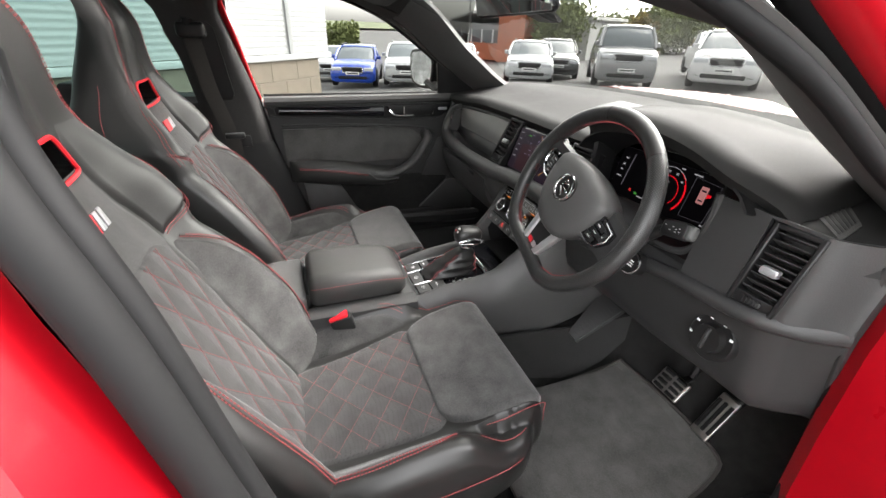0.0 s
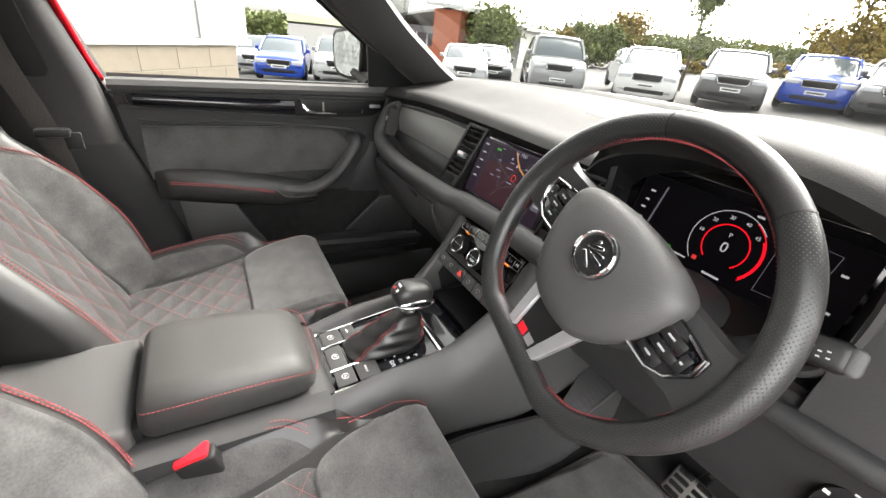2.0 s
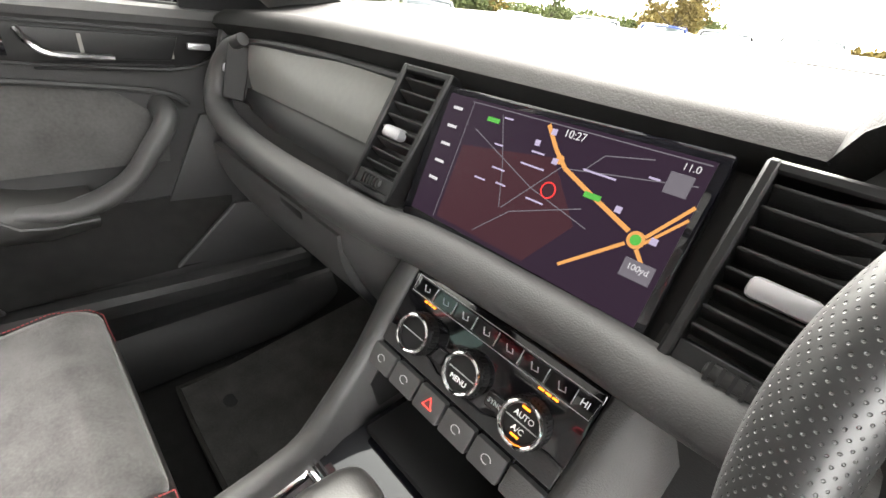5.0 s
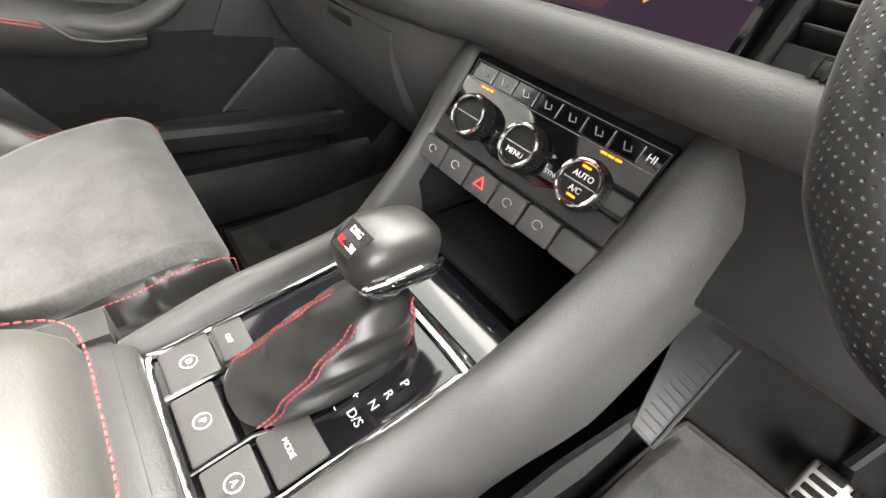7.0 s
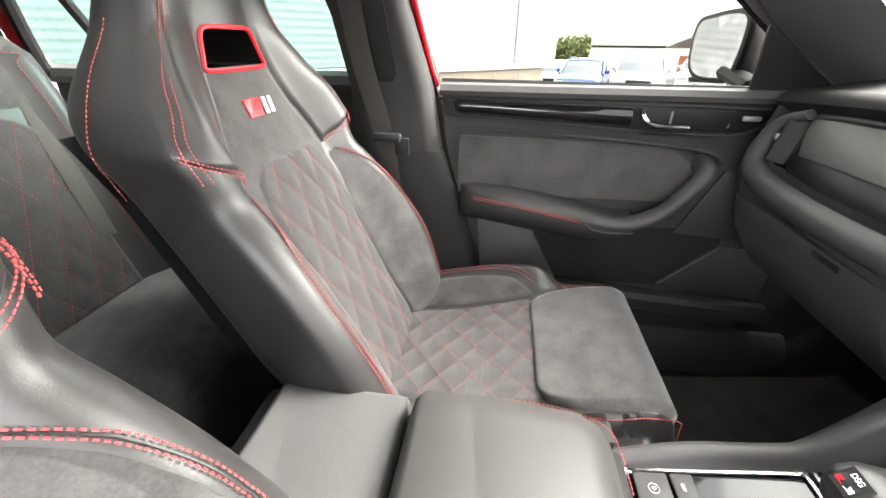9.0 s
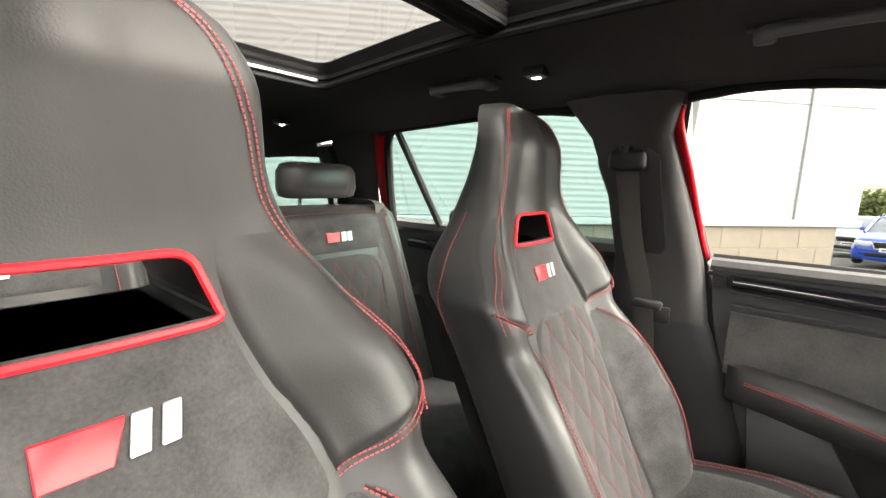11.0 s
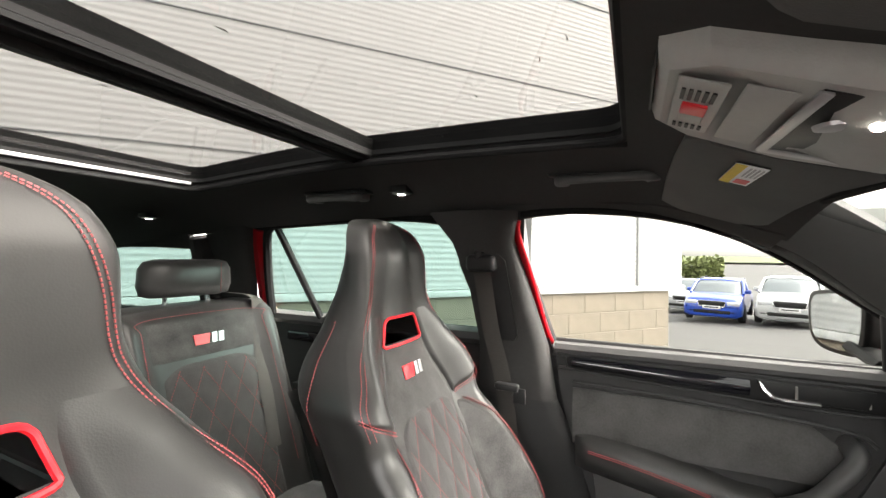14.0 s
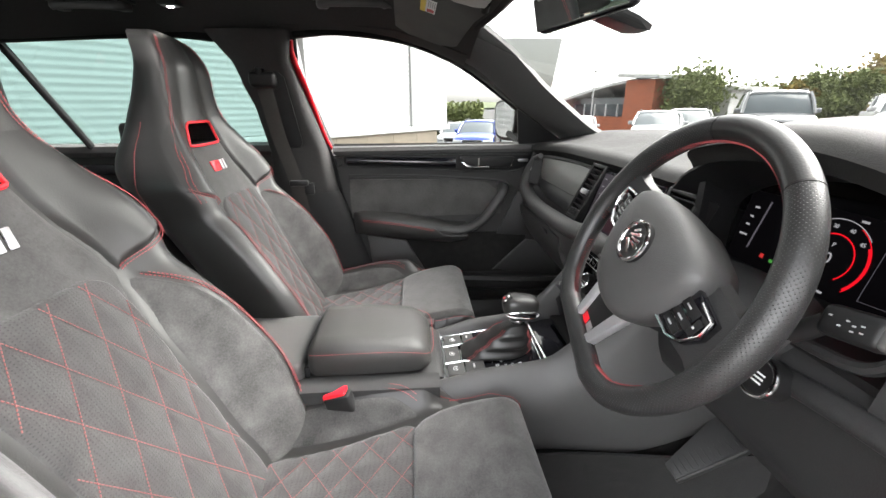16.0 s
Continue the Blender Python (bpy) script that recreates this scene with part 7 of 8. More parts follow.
part("open_door", prism([CM @ Vector(p) for p in ((0.097, 0.012, 0.0015), (0.106, 0.016, 0.0015), (0.106, 0.021, 0.0015), (0.097, 0.020, 0.0015))], CM.to_3x3() @ Vector((0, 0, 0.0005))), CLUSTER_RED, carpic)
part("car_glass", join(box(0.083, 0.093, 0.022, 0.0255, 0.0018, 0.0024, 0, 1, CM), box(0.083, 0.093, 0.003, 0.006, 0.0018, 0.0024, 0, 1, CM)), SCREEN, carpic)
for x, y, w, h in ((-0.132, 0.030, 0.008, 0.0030), (-0.134, 0.015, 0.006, 0.0030), (-0.136, 0.002, 0.007, 0.0030), (-0.140, -0.014, 0.014, 0.0030), (0.052, 0.046, 0.020, 0.0028), (0.020, 0.048, 0.009, 0.0028), (-0.006, -0.048, 0.024, 0.0030), (0.125, 0.020, 0.007, 0.0028), (0.122, -0.018, 0.006, 0.0028), (0.128, -0.025, 0.009, 0.0028), (0.110, -0.040, 0.006, 0.0028)):
    part("readout", box(x, x + w, y, y + h, 0.001, 0.0016, 0, 1, CM), SCREENTEXT, clu)
part("scale_bar", prism([CM @ Vector(p) for p in ((-0.117, -0.030, 0.0012), (-0.114, -0.030, 0.0012), (-0.106, 0.044, 0.0012), (-0.109, 0.044, 0.0012))], CM.to_3x3() @ Vector((0, 0, 0.0004))), MAPDIM, clu)
part("panel_line", tube([CM @ Vector(p) for p in ((0.060, 0.044, 0.001), (0.118, 0.040, 0.001), (0.112, -0.034, 0.001), (0.058, -0.038, 0.001))], 0.0005, 4, closed=True), MAPDIM, clu)
for x in (-0.088, -0.028):
    part("telltale", box(x, x + 0.006, -0.036, -0.030, 0.001, 0.0016, 0, 1, CM), MAPRED, clu)
part("telltale_green", box(-0.070, -0.062, -0.038, -0.033, 0.001, 0.0016, 0, 1, CM), MAPGREEN, clu)
part("telltale_word", box(-0.060, -0.036, -0.041, -0.0385, 0.001, 0.0016, 0, 1, CM), SCREENTEXT, clu)
part("hood_lining", sheet(lambda x, v: (x, 1.03 + 0.115 * v, 1.108 + 0.088 * math.sqrt(max(1 - ((x - 0.405) / 0.215) ** 2, 0)) - 0.03 * v), lin(0.195, 0.615, 24), lin(0, 1, 5), 0.004), DARK, dash)
part("bezel_cheek", loft([[Vector(p) for p in ((0.552, 1.058, z), (0.545, 1.062, z), (0.522, 1.135 + 0.22 * (z - 1.07), z), (0.552, 1.15, z))] for z in (0.985, 1.0, 1.06, 1.12, 1.15)]), DARK, dash, angle=40)
part("bezel_lip", tube(spline([(0.549, 1.054, 1.132), (0.551, 1.050, 1.085), (0.545, 1.045, 1.040), (0.52, 1.043, 1.012), (0.47, 1.043, 1.003), (0.40, 1.045, 1.0)], 6), 0.007, 8), HARD, dash)
part("column_shelf", loft([[Vector((x, y, z)) for y, z in ((1.045, 0.99), (1.045, 1.0), (1.13, 1.018), (1.14, 0.99))] for x in (0.19, 0.54)]), DARK, dash)
part("left_cheek", loft([[Vector(p) for p in ((0.215, 1.06, z), (0.222, 1.065, z), (0.205, 1.135, z), (0.195, 1.13, z))] for z in (0.985, 1.08, 1.15)]), DARK, dash, angle=40)

# light switch, start button
LS = Matrix.Translation((0.627, 1.050, 0.893)) @ Matrix.LocRotScale(None, Euler((radians(78), 0, 0)), None)
ls = part("light_switch", lathe([(-0.03, 0.042), (0.0, 0.042), (0.004, 0.039), (0.003, 0.027), (0.012, 0.025), (0.016, 0.024), (0.016, 0.001)], LS.translation, LS.to_3x3() @ Vector((0, 0, 1)), 28), DARK, dash, "rotary light switch")
part("pointer", box(-0.003, 0.003, -0.02, 0.02, 0.016, 0.022, 0.001, 1, LS), HARD, ls)
part("symbols", join(*[box(0.036 * math.cos(a) - 0.003, 0.036 * math.cos(a) + 0.003, 0.036 * math.sin(a) - 0.002, 0.036 * math.sin(a) + 0.002, 0.0042, 0.0048, 0, 1, LS) for a in lin(0.5, 3.4, 5)]), WHITE, ls, kind="stuff")
SB = Matrix.Translation((0.459, 1.000, 0.961)) @ Matrix.LocRotScale(None, Euler((radians(70), 0, 0)), None)
sb = part("start_button", lathe([(-0.02, 0.024), (0.0, 0.024), (0.003, 0.021), (0.003, 0.001)], SB.translation, SB.to_3x3() @ Vector((0, 0, 1)), 28), DARK, dash, "round engine start button")
part("chrome_ring", tube([SB @ Vector((0.0215 * math.cos(a), 0.0215 * math.sin(a), 0.002)) for a in lin(0, 2 * math.pi * 23 / 24, 24)], 0.0026, 8, closed=True), CHROME, sb)
part("print", join(*[box(-0.009, 0.009, y, y + 0.002, 0.0031, 0.0036, 0, 1, SB) for y in (-0.006, -0.001, 0.004)]), WHITE, sb)

# ---- steering column and wheel ----
WN = Vector((0, -0.90, 0.43)).normalized()
WU = Vector((0, 0.43, 0.90)).normalized()
WX = Vector((1, 0, 0))
WM = Matrix((WX, WU, WN)).transposed().to_4x4()
WM.translation = Vector((0.362, 0.912, 1.068))
col = thing("steering_column", "black steering column shroud with control stalks", "steering column", (0.365, 1.0, 1.0))
part("shroud", loft([[WM @ Vector((w * math.cos(a), h * math.sin(a) - 0.01 - 0.02 * (1 if math.sin(a) < 0 else 0), z)) for a in lin(0, 2 * math.pi * 19 / 20, 20)] for z, w, h in ((-0.20, 0.085, 0.06), (-0.12, 0.075, 0.055), (-0.07, 0.06, 0.05), (-0.065, 0.05, 0.04))]), HARD, col, angle=60)
for k, b0, b1 in ((1, -0.004, 0.037),):
    st = part("stalk", tube(spline([WM @ Vector((k * 0.05, b0 - 0.008, -0.085)), WM @ Vector((k * 0.115, b0, -0.085)), WM @ Vector((k * 0.152, b1 - 0.006, -0.080))], 4), 0.010, 12), DARK, col, "control stalk")
    SM = WM @ Matrix.Translation((k * 0.174, b1, -0.079)) @ pose(0, 0, 0, 0, 0, k * 10)
    part("stalk_end", box(-0.027, 0.027, -0.015, 0.015, -0.011, 0.011, 0.008, 3, SM), DARK, st)
    part("stalk_cap", box(k * 0.020, k * 0.034, -0.013, 0.013, -0.010, 0.010, 0.006, 3, SM) if k > 0 else box(-0.034, -0.020, -0.013, 0.013, -0.010, 0.010, 0.006, 3, SM), PILLAR, st, "grey end cap")
    part("stalk_print", join(*[box(x - 0.0015, x + 0.0015, y - 0.0007, y + 0.0007, 0.0112, 0.0117, 0, 1, SM) for x, y in ((-0.016, 0.003), (-0.006, -0.004), (-0.001, 0.002), (0.005, -0.001), (0.005, -0.006), (0.011, 0.001), (0.012, -0.005))]), GREYPRINT, st)

WM = WM @ pose(0, 0, 0, 0, 0, -19)  # the wheel stands turned to the right
sw = thing("steering_wheel", "flat-bottomed black leather steering wheel with red stitching", "steering wheel", tuple(WM.translation))
R = 0.1735


def rim_at(a):
    """Centre line of the flat-bottomed rim; a in radians from the right, anticlockwise."""
    x, y = R * math.cos(a), R * math.sin(a)
    lim = -0.150
    if y < lim + 0.02:
        t = (lim + 0.02 - y) / (R + lim + 0.02)
        y = lim + 0.02 - 0.02 * (1 - (1 - t) ** 2) if False else lim + 0.02 - 0.018 * min(t * 1.6, 1.0)
        x *= 1.0 + 0.02 * t
    return WM @ Vector((x, y, 0.0))


def rim_piece(a0, a1, r, n=40):
    pts = [rim_at(a) for a in lin(a0, a1, n)]
    return unwrap_tube(tube(pts, r, 16, up=tuple(WN)), 16, 0.0044, 1.5)


A = radians
part("rim_top", rim_piece(A(63), A(117), 0.0155), LEATHER, sw, "smooth leather top of the rim")
part("rim_bottom", rim_piece(A(205), A(335), 0.0155, 60), PERF, sw, "perforated leather bottom of the rim")
for k in (0, 1):
    part("rim_grip", rim_piece(A(-26), A(64), [0.0155 + 0.0015 * math.sin(math.pi * i / 39) for i in range(40)]) if k == 0 else rim_piece(A(116), A(206), [0.0155 + 0.0015 * math.sin(math.pi * i / 39) for i in range(40)]), PERF, sw, "perforated leather grip")
for a in (63.5, 116.5):
    c, d = rim_at(A(a)), (rim_at(A(a + 1)) - rim_at(A(a))).normalized()
    part("rim_seam", lathe([(-0.001, 0.0160), (0.001, 0.0160)], c, d, 20), DARK, sw)


def rim_inner(a, off):
    p = rim_at(a)
    c = WM.translation
    return p + (c - p).normalized() * 0.0160 + WN * off


for a0, a1 in ((20, 160), (165, 195), (208, 250), (290, 332), (345, 375)):
    zig = []
    for i in range(int((a1 - a0) * 1.3)):
        zig.append(rim_inner(A(a0 + (a1 - a0) * i / ((a1 - a0) * 1.3)), 0.0035 * (1 if i % 2 else -1)))
    part("rim_stitching", tube(zig, 0.0007, 4), THREAD, sw, kind="stuff")
hub_line = [(p.x, p.y) for p in spline([(-0.058, 0.063, 0), (0.0, 0.069, 0), (0.058, 0.063, 0), (0.086, 0.053, 0), (0.096, 0.036, 0), (0.090, -0.004, 0), (0.072, -0.042, 0), (0.048, -0.068, 0), (0.020, -0.079, 0), (-0.020, -0.079, 0), (-0.048, -0.068, 0), (-0.072, -0.042, 0), (-0.090, -0.004, 0), (-0.096, 0.036, 0), (-0.086, 0.053, 0)], 5, True)]
hub = [[WM @ Vector((x * k, y * k, z)) for x, y in hub_line] for z, k in ((-0.045, 0.86), (-0.02, 0.97), (0.0, 1.0), (0.010, 0.99), (0.018, 0.95), (0.025, 0.86), (0.030, 0.70), (0.033, 0.45), (0.034, 0.2))]
part("airbag_cover", loft(hub), SOFT, sw, "grey airbag cover", angle=70)
for x, y, w in ((-0.052, -0.052, 0.022), (0.050, 0.020, 0.010)):
    part("airbag_mark", box(x, x + w, y, y + 0.004, 0.0265, 0.0275, 0, 1, WM), HARD, sw)
em = part("emblem", lathe([(0.008, 0.027), (0.0155, 0.027), (0.0165, 0.0245), (0.0155, 0.0225), (0.0145, 0.001)], WM @ Vector((0, 0.012, 0.022)), WN, 36), DARK, sw, "round chrome emblem")
part("emblem_ring", tube([WM @ Vector((0.0245 * math.cos(a), 0.012 + 0.0245 * math.sin(a), 0.0385)) for a in lin(0, 2 * math.pi * 31 / 32, 32)], 0.0028, 8, closed=True), CHROME, em)
part("emblem_shape", join(*[prism([WM @ Vector((x, y + 0.012, 0.0372)) for x, y in pts_], WN * 0.0022, 0.0006, 1) for pts_ in (((-0.015, -0.006), (0.004, -0.016), (0.008, -0.013), (-0.010, -0.002)), ((-0.013, 0.0), (0.006, 0.010), (0.004, 0.014), (-0.014, 0.004)), ((-0.008, -0.001), (0.012, 0.003), (0.012, 0.008), (-0.008, 0.003)), ((-0.004, -0.004), (0.015, -0.005), (0.016, 0.0), (-0.004, 0.0)), ((-0.011, 0.006), (-0.002, 0.014), (-0.004, 0.017), (-0.013, 0.009)))]), CHROME, em, "plain chrome blades")
part("back_cover", loft([[WM @ Vector((w * math.cos(a), h * math.sin(a) - 0.005, z)) for a in lin(0, 2 * math.pi * 23 / 24, 24)] for z, w, h in ((-0.065, 0.05, 0.045), (-0.05, 0.085, 0.065), (-0.03, 0.09, 0.068))]), HARD, sw)
for k in (-1, 1):
    sp = part("spoke", loft([[WM @ Vector((k * x, y + dy, z + dz)) for dy, dz in ((h, -0.014), (h * 0.9, 0.002), (0, 0.005), (-h * 0.9, 0.002), (-h, -0.014), (0, -0.022))] for x, y, z, h in ((0.060, 0.004, -0.012, 0.046), (0.100, 0.008, -0.008, 0.042), (0.138, 0.012, -0.003, 0.038), (0.160, 0.014, 0.0, 0.042), (0.176, 0.016, 0.0, 0.050))]), HARD, sw, "grained spoke", angle=60)
    pan = [(0.080, -0.022), (0.112, -0.022), (0.130, -0.012), (0.143, 0.010), (0.140, 0.030), (0.088, 0.036)]
    part("button_bezel", prism([WM @ Vector((k * x, y, 0.000)) for x, y in pan], WN * 0.009, 0.002, 2), GLOSS, sp)
    part("spoke_trim", tube([WM @ Vector((k * x, y, 0.0095)) for x, y in ((0.082, -0.0195), (0.111, -0.0195), (0.128, -0.0105), (0.139, 0.010), (0.136, 0.0275), (0.112, 0.031))], 0.0022, 8, flat=0.7), CHROME, sp, "chrome edge")
    for bx, by, bw, bh in ((0.106, 0.018, 0.015, 0.006), (0.108, 0.004, 0.016, 0.005), (0.104, -0.009, 0.014, 0.005), (0.128, 0.010, 0.005, 0.010)):
        bt = part("button", box(k * bx - bw, k * bx + bw, by - bh, by + bh, 0.006, 0.0104, 0.002, 2, WM), DARK, sp)
        part("button_print", box(k * bx - bw * 0.4, k * bx + bw * 0.2, by - 0.001, by + 0.001, 0.0103, 0.0109, 0, 1, WM), GREYPRINT, bt)
arms = [((-0.031, -0.153), (-0.019, -0.138), (-0.030, -0.068), (-0.050, -0.060)), ((0.031, -0.153), (0.050, -0.060), (0.030, -0.068), (0.019, -0.138)), ((-0.031, -0.153), (0.031, -0.153), (0.019, -0.1385), (-0.019, -0.1385))]
low = part("lower_spoke", join(*[prism([WM @ Vector((x, y, -0.006 - 0.06 * max(y + 0.12, 0))) for x, y in p_], WN * 0.013, 0.002, 2) for p_ in arms]), SATIN, sw, "silver forked lower spoke", angle=60)
part("spoke_slot", prism([WM @ Vector((x, y, -0.010)) for x, y in ((-0.036, -0.064), (0.036, -0.064), (0.022, -0.142), (-0.022, -0.142))], WN * 0.010, 0.001, 1), DARK, low)
part("spoke_badge", prism([WM @ Vector((x, y, 0.0002)) for x, y in ((-0.017, -0.135), (-0.001, -0.135), (-0.003, -0.122), (-0.018, -0.122))], WN * 0.001), REDTRIM, low, "small red badge")
part("spoke_badge_print", prism([WM @ Vector((x, y, 0.0002)) for x, y in ((0.001, -0.135), (0.015, -0.135), (0.016, -0.122), (0.001, -0.122))], WN * 0.001), SATIN, low)

# ---- centre console ----
con = thing("centre_console", "dark grey centre console with piano-black gear panel", "console", (0, 0.8, 0.45))
panel_z = curve((0.64, 0.690), (0.69, 0.698), (0.80, 0.713), (0.88, 0.724), (0.93, 0.735), (1.05, 0.745))
rail_z = curve((0.62, 0.700), (0.68, 0.715), (0.76, 0.737), (0.84, 0.747), (0.885, 0.756), (0.92, 0.785), (0.96, 0.824), (0.985, 0.852), (1.01, 0.890), (1.035, 0.930), (1.10, 0.975))
rail_w = curve((0.62, 0.108), (0.70, 0.114), (0.80, 0.117), (0.885, 0.119), (0.95, 0.126), (1.0, 0.134), (1.05, 0.140))
inner_w = curve((0.62, 0.088), (0.70, 0.092), (0.80, 0.095), (0.885, 0.096), (0.93, 0.102), (1.0, 0.111), (1.05, 0.112))
for k in (-1, 1):
    rings = []
    for y in lin(0.645, 1.30, 32):
        zt, w, wi = rail_z(y), rail_w(y), inner_w(y)
        zp = panel_z(y) - 0.005
        zb = 0.585 + 0.06 * smooth01((y - 1.05) / 0.25)
        rings.append([Vector((k * a, y, b)) for a, b in ((wi - 0.004, zp), (wi, zt - 0.012), (wi + 0.004, zt - 0.004), (wi + 0.010, zt), (w - 0.008, zt - 0.001), (w, zt - 0.006), (w + 0.010, zt - 0.022), (w + 0.023, zt - 0.045), (w + 0.033, zt - 0.075), (w + 0.036, zt * 0.6 + zb * 0.4 - 0.05), (w + 0.033, zb), (w + 0.026, zb - 0.03), (wi, zb - 0.03))])
    part("side_rail", loft(rings), SOFT, con, "soft grey side rail", angle=50)
    part("side_wall", loft([[Vector((k * a, y, b)) for a, b in ((0.104, 0.66), (0.114, 0.63), (0.150, 0.56), (0.165, FLOOR + 0.02))] for y in lin(0.20, 0.66, 10)], closed=False), SOFT, con, angle=60)
    part("carpet_skirt", sheet(lambda y, z: (k * (0.178 + 0.03 * smooth01((y - 0.9) / 0.3)), y, z), lin(0.55, 1.35, 12), lin(FLOOR, 0.57, 4), 0.008), CARPET, con)
    part("side_ledge", loft([[Vector((k * a, y, b)) for a, b in ((0.100, 0.728), (0.128, 0.730), (0.140, 0.722), (0.142, 0.70), (0.140, 0.62), (0.10, 0.62))] for y in lin(0.20, 0.66, 8)]), HARD, con, angle=50)
part("gear_panel", sheet(lambda u, y: (u * (inner_w(y) + 0.002), y, panel_z(y)), lin(-1, 1, 8), lin(0.665, 0.905, 10), 0.02), GLOSS, con, "piano-black gear panel")
cz = lambda y: panel_z(y) + 0.003
chrome_loop = spline([(-0.084, 0.690, cz(0.69)), (-0.087, 0.75, cz(0.75)), (-0.089, 0.82, cz(0.82)), (-0.090, 0.875, cz(0.875)), (-0.082, 0.885, cz(0.885)), (0.082, 0.885, cz(0.885)), (0.090, 0.875, cz(0.875)), (0.089, 0.82, cz(0.82)), (0.087, 0.75, cz(0.75)), (0.084, 0.690, cz(0.69)), (0.070, 0.672, cz(0.675)), (-0.070, 0.672, cz(0.675))], 6, True)
part("chrome_surround", tube(chrome_loop, 0.0040, 8, closed=True, flat=0.6), CHROME, con, "chrome surround")
part("cross_bar", tube([(-0.094, 0.893, cz(0.893) + 0.001), (0.094, 0.893, cz(0.893) + 0.001)], 0.004, 8), CHROME, con, "chrome cross bar")


def console_button(x0, x1, y0, y1, sym, mat=WHITE):
    b = part("button", prism([(x, y, panel_z(y) + 0.003) for x, y in ((x0, y0), (x1, y0), (x1, y1), (x0, y1))], (0, 0, 0.004), 0.0025), SOFT, con)
    cx, cy = (x0 + x1) / 2, (y0 + y1) / 2
    if len(sym) > 1:
        lettering(sym, 0.006, Matrix.Translation((cx, cy - 0.003, panel_z(cy) + 0.0074)) @ pose(0, 0, 0, 6, 0, 0), mat, "print", b)
    else:
        part("print", tube([Vector((cx + 0.0065 * math.cos(a), cy + 0.0065 * math.sin(a), panel_z(cy) + 0.0074)) for a in lin(0, 2 * math.pi * 11 / 12, 12)], 0.0006, 4, closed=True), mat, b)
        lettering(sym, 0.007, Matrix.Translation((cx, cy, panel_z(cy) + 0.0076)) @ pose(0, 0, 0, 6, 0, 0), mat, "print", b)
    return b


ORANGE = lamp_material("orange_light", (1.0, 0.24, 0.02), 1.1)
console_button(-0.080, -0.035, 0.682, 0.722, "D")
console_button(-0.080, -0.040, 0.726, 0.752, "OFF")
console_button(-0.030, 0.032, 0.680, 0.712, "P")
console_button(0.037, 0.080, 0.682, 0.718, "A")
console_button(0.037, 0.082, 0.722, 0.762, "MODE")
part("brake_slot", prism([(x, y, panel_z(y) + 0.002) for x, y in ((-0.030, 0.718), (0.030, 0.718), (0.028, 0.748), (-0.032, 0.748))], (0, 0, 0.002), 0.0005, 1), DARK, con)
for x in (-0.034, 0.034):
    part("button_divider", tube([(x, 0.678, panel_z(0.68) + 0.006), (x, 0.722, panel_z(0.72) + 0.006), (x * 1.3, 0.752, panel_z(0.75) + 0.004)], 0.002, 6), CHROME, con)
for ch, y in (("P", 0.838), ("R", 0.822), ("N", 0.807), ("D/S", 0.790)):
    lettering(ch, 0.011, Matrix.Translation((0.066, y, panel_z(y) + 0.0008)) @ pose(0, 0, 0, 6, 0, 0), WHITE, "gear_letter", con)
for ch, y in (("+", 0.800), ("-", 0.782)):
    lettering(ch, 0.011, Matrix.Translation((0.050, y, panel_z(y) + 0.0008)) @ pose(0, 0, 0, 6, 0, 0), WHITE, "gear_letter", con)
# cubby under the climate panel
part("cubby_floor", sheet(lambda u, y: (u * 0.098, y, panel_z(y) - 0.004), lin(-1, 1, 6), lin(0.897, 1.14, 8), 0.01), GLOSS, con)
part("cubby_back", box(-0.11, 0.11, 1.13, 1.145, 0.70, 0.92, 0.004), DARK, con)
part("cubby_roof", sheet(lambda x, y: (x, y, 0.832 + 0.2 * (y - 1.0)), lin(-0.11, 0.11, 4), lin(0.995, 1.14, 4), 0.006), DARK, con)
part("cubby_mat", box(-0.085, 0.085, 0.95, 1.10, panel_z(1.0) + 0.0, panel_z(1.0) + 0.010, 0.004), RUBBER, con)
for x in (-0.045, 0.03):
    part("socket", box(x - 0.016, x + 0.016, 1.115, 1.131, 0.765, 0.795, 0.003), SATIN, con)
for k in (-1, 1):
    part("cubby_wall", prism([(k * 0.106, 0.93, 0.735), (k * 0.106, 1.14, 0.745), (k * 0.106, 1.14, 0.90), (k * 0.106, 1.02, 0.85)], (k * 0.004, 0, 0)), DARK, con)

# climate panel: lies on a slanted plane
cl_o, cl_u = Vector((0, 0.978, 0.826)), (Vector((0, 1.032, 0.924)) - Vector((0, 0.978, 0.826)))
cl_h = cl_u.length
cl_u.normalize()
CP = Matrix((Vector((1, 0, 0)), cl_u, Vector((1, 0, 0)).cross(cl_u))).transposed().to_4x4()
CP.translation = cl_o
cli = part("climate_panel", box(-0.112, 0.112, 0.0, cl_h, -0.03, 0.0, 0.004, 2, CP), GLOSS, con, "climate control panel")
part("knob_bed", prism([CP @ Vector((x, y, 0.0)) for x, y in ((-0.110, 0.020), (0.110, 0.020), (0.110, 0.040), (0.095, 0.042), (0.045, 0.036), (0.030, 0.030), (-0.03, 0.030), (-0.045, 0.036), (-0.095, 0.042), (-0.110, 0.040))], CP.to_3x3() @ Vector((0, 0, 0.003)), 0.001, 1), HARD, cli)
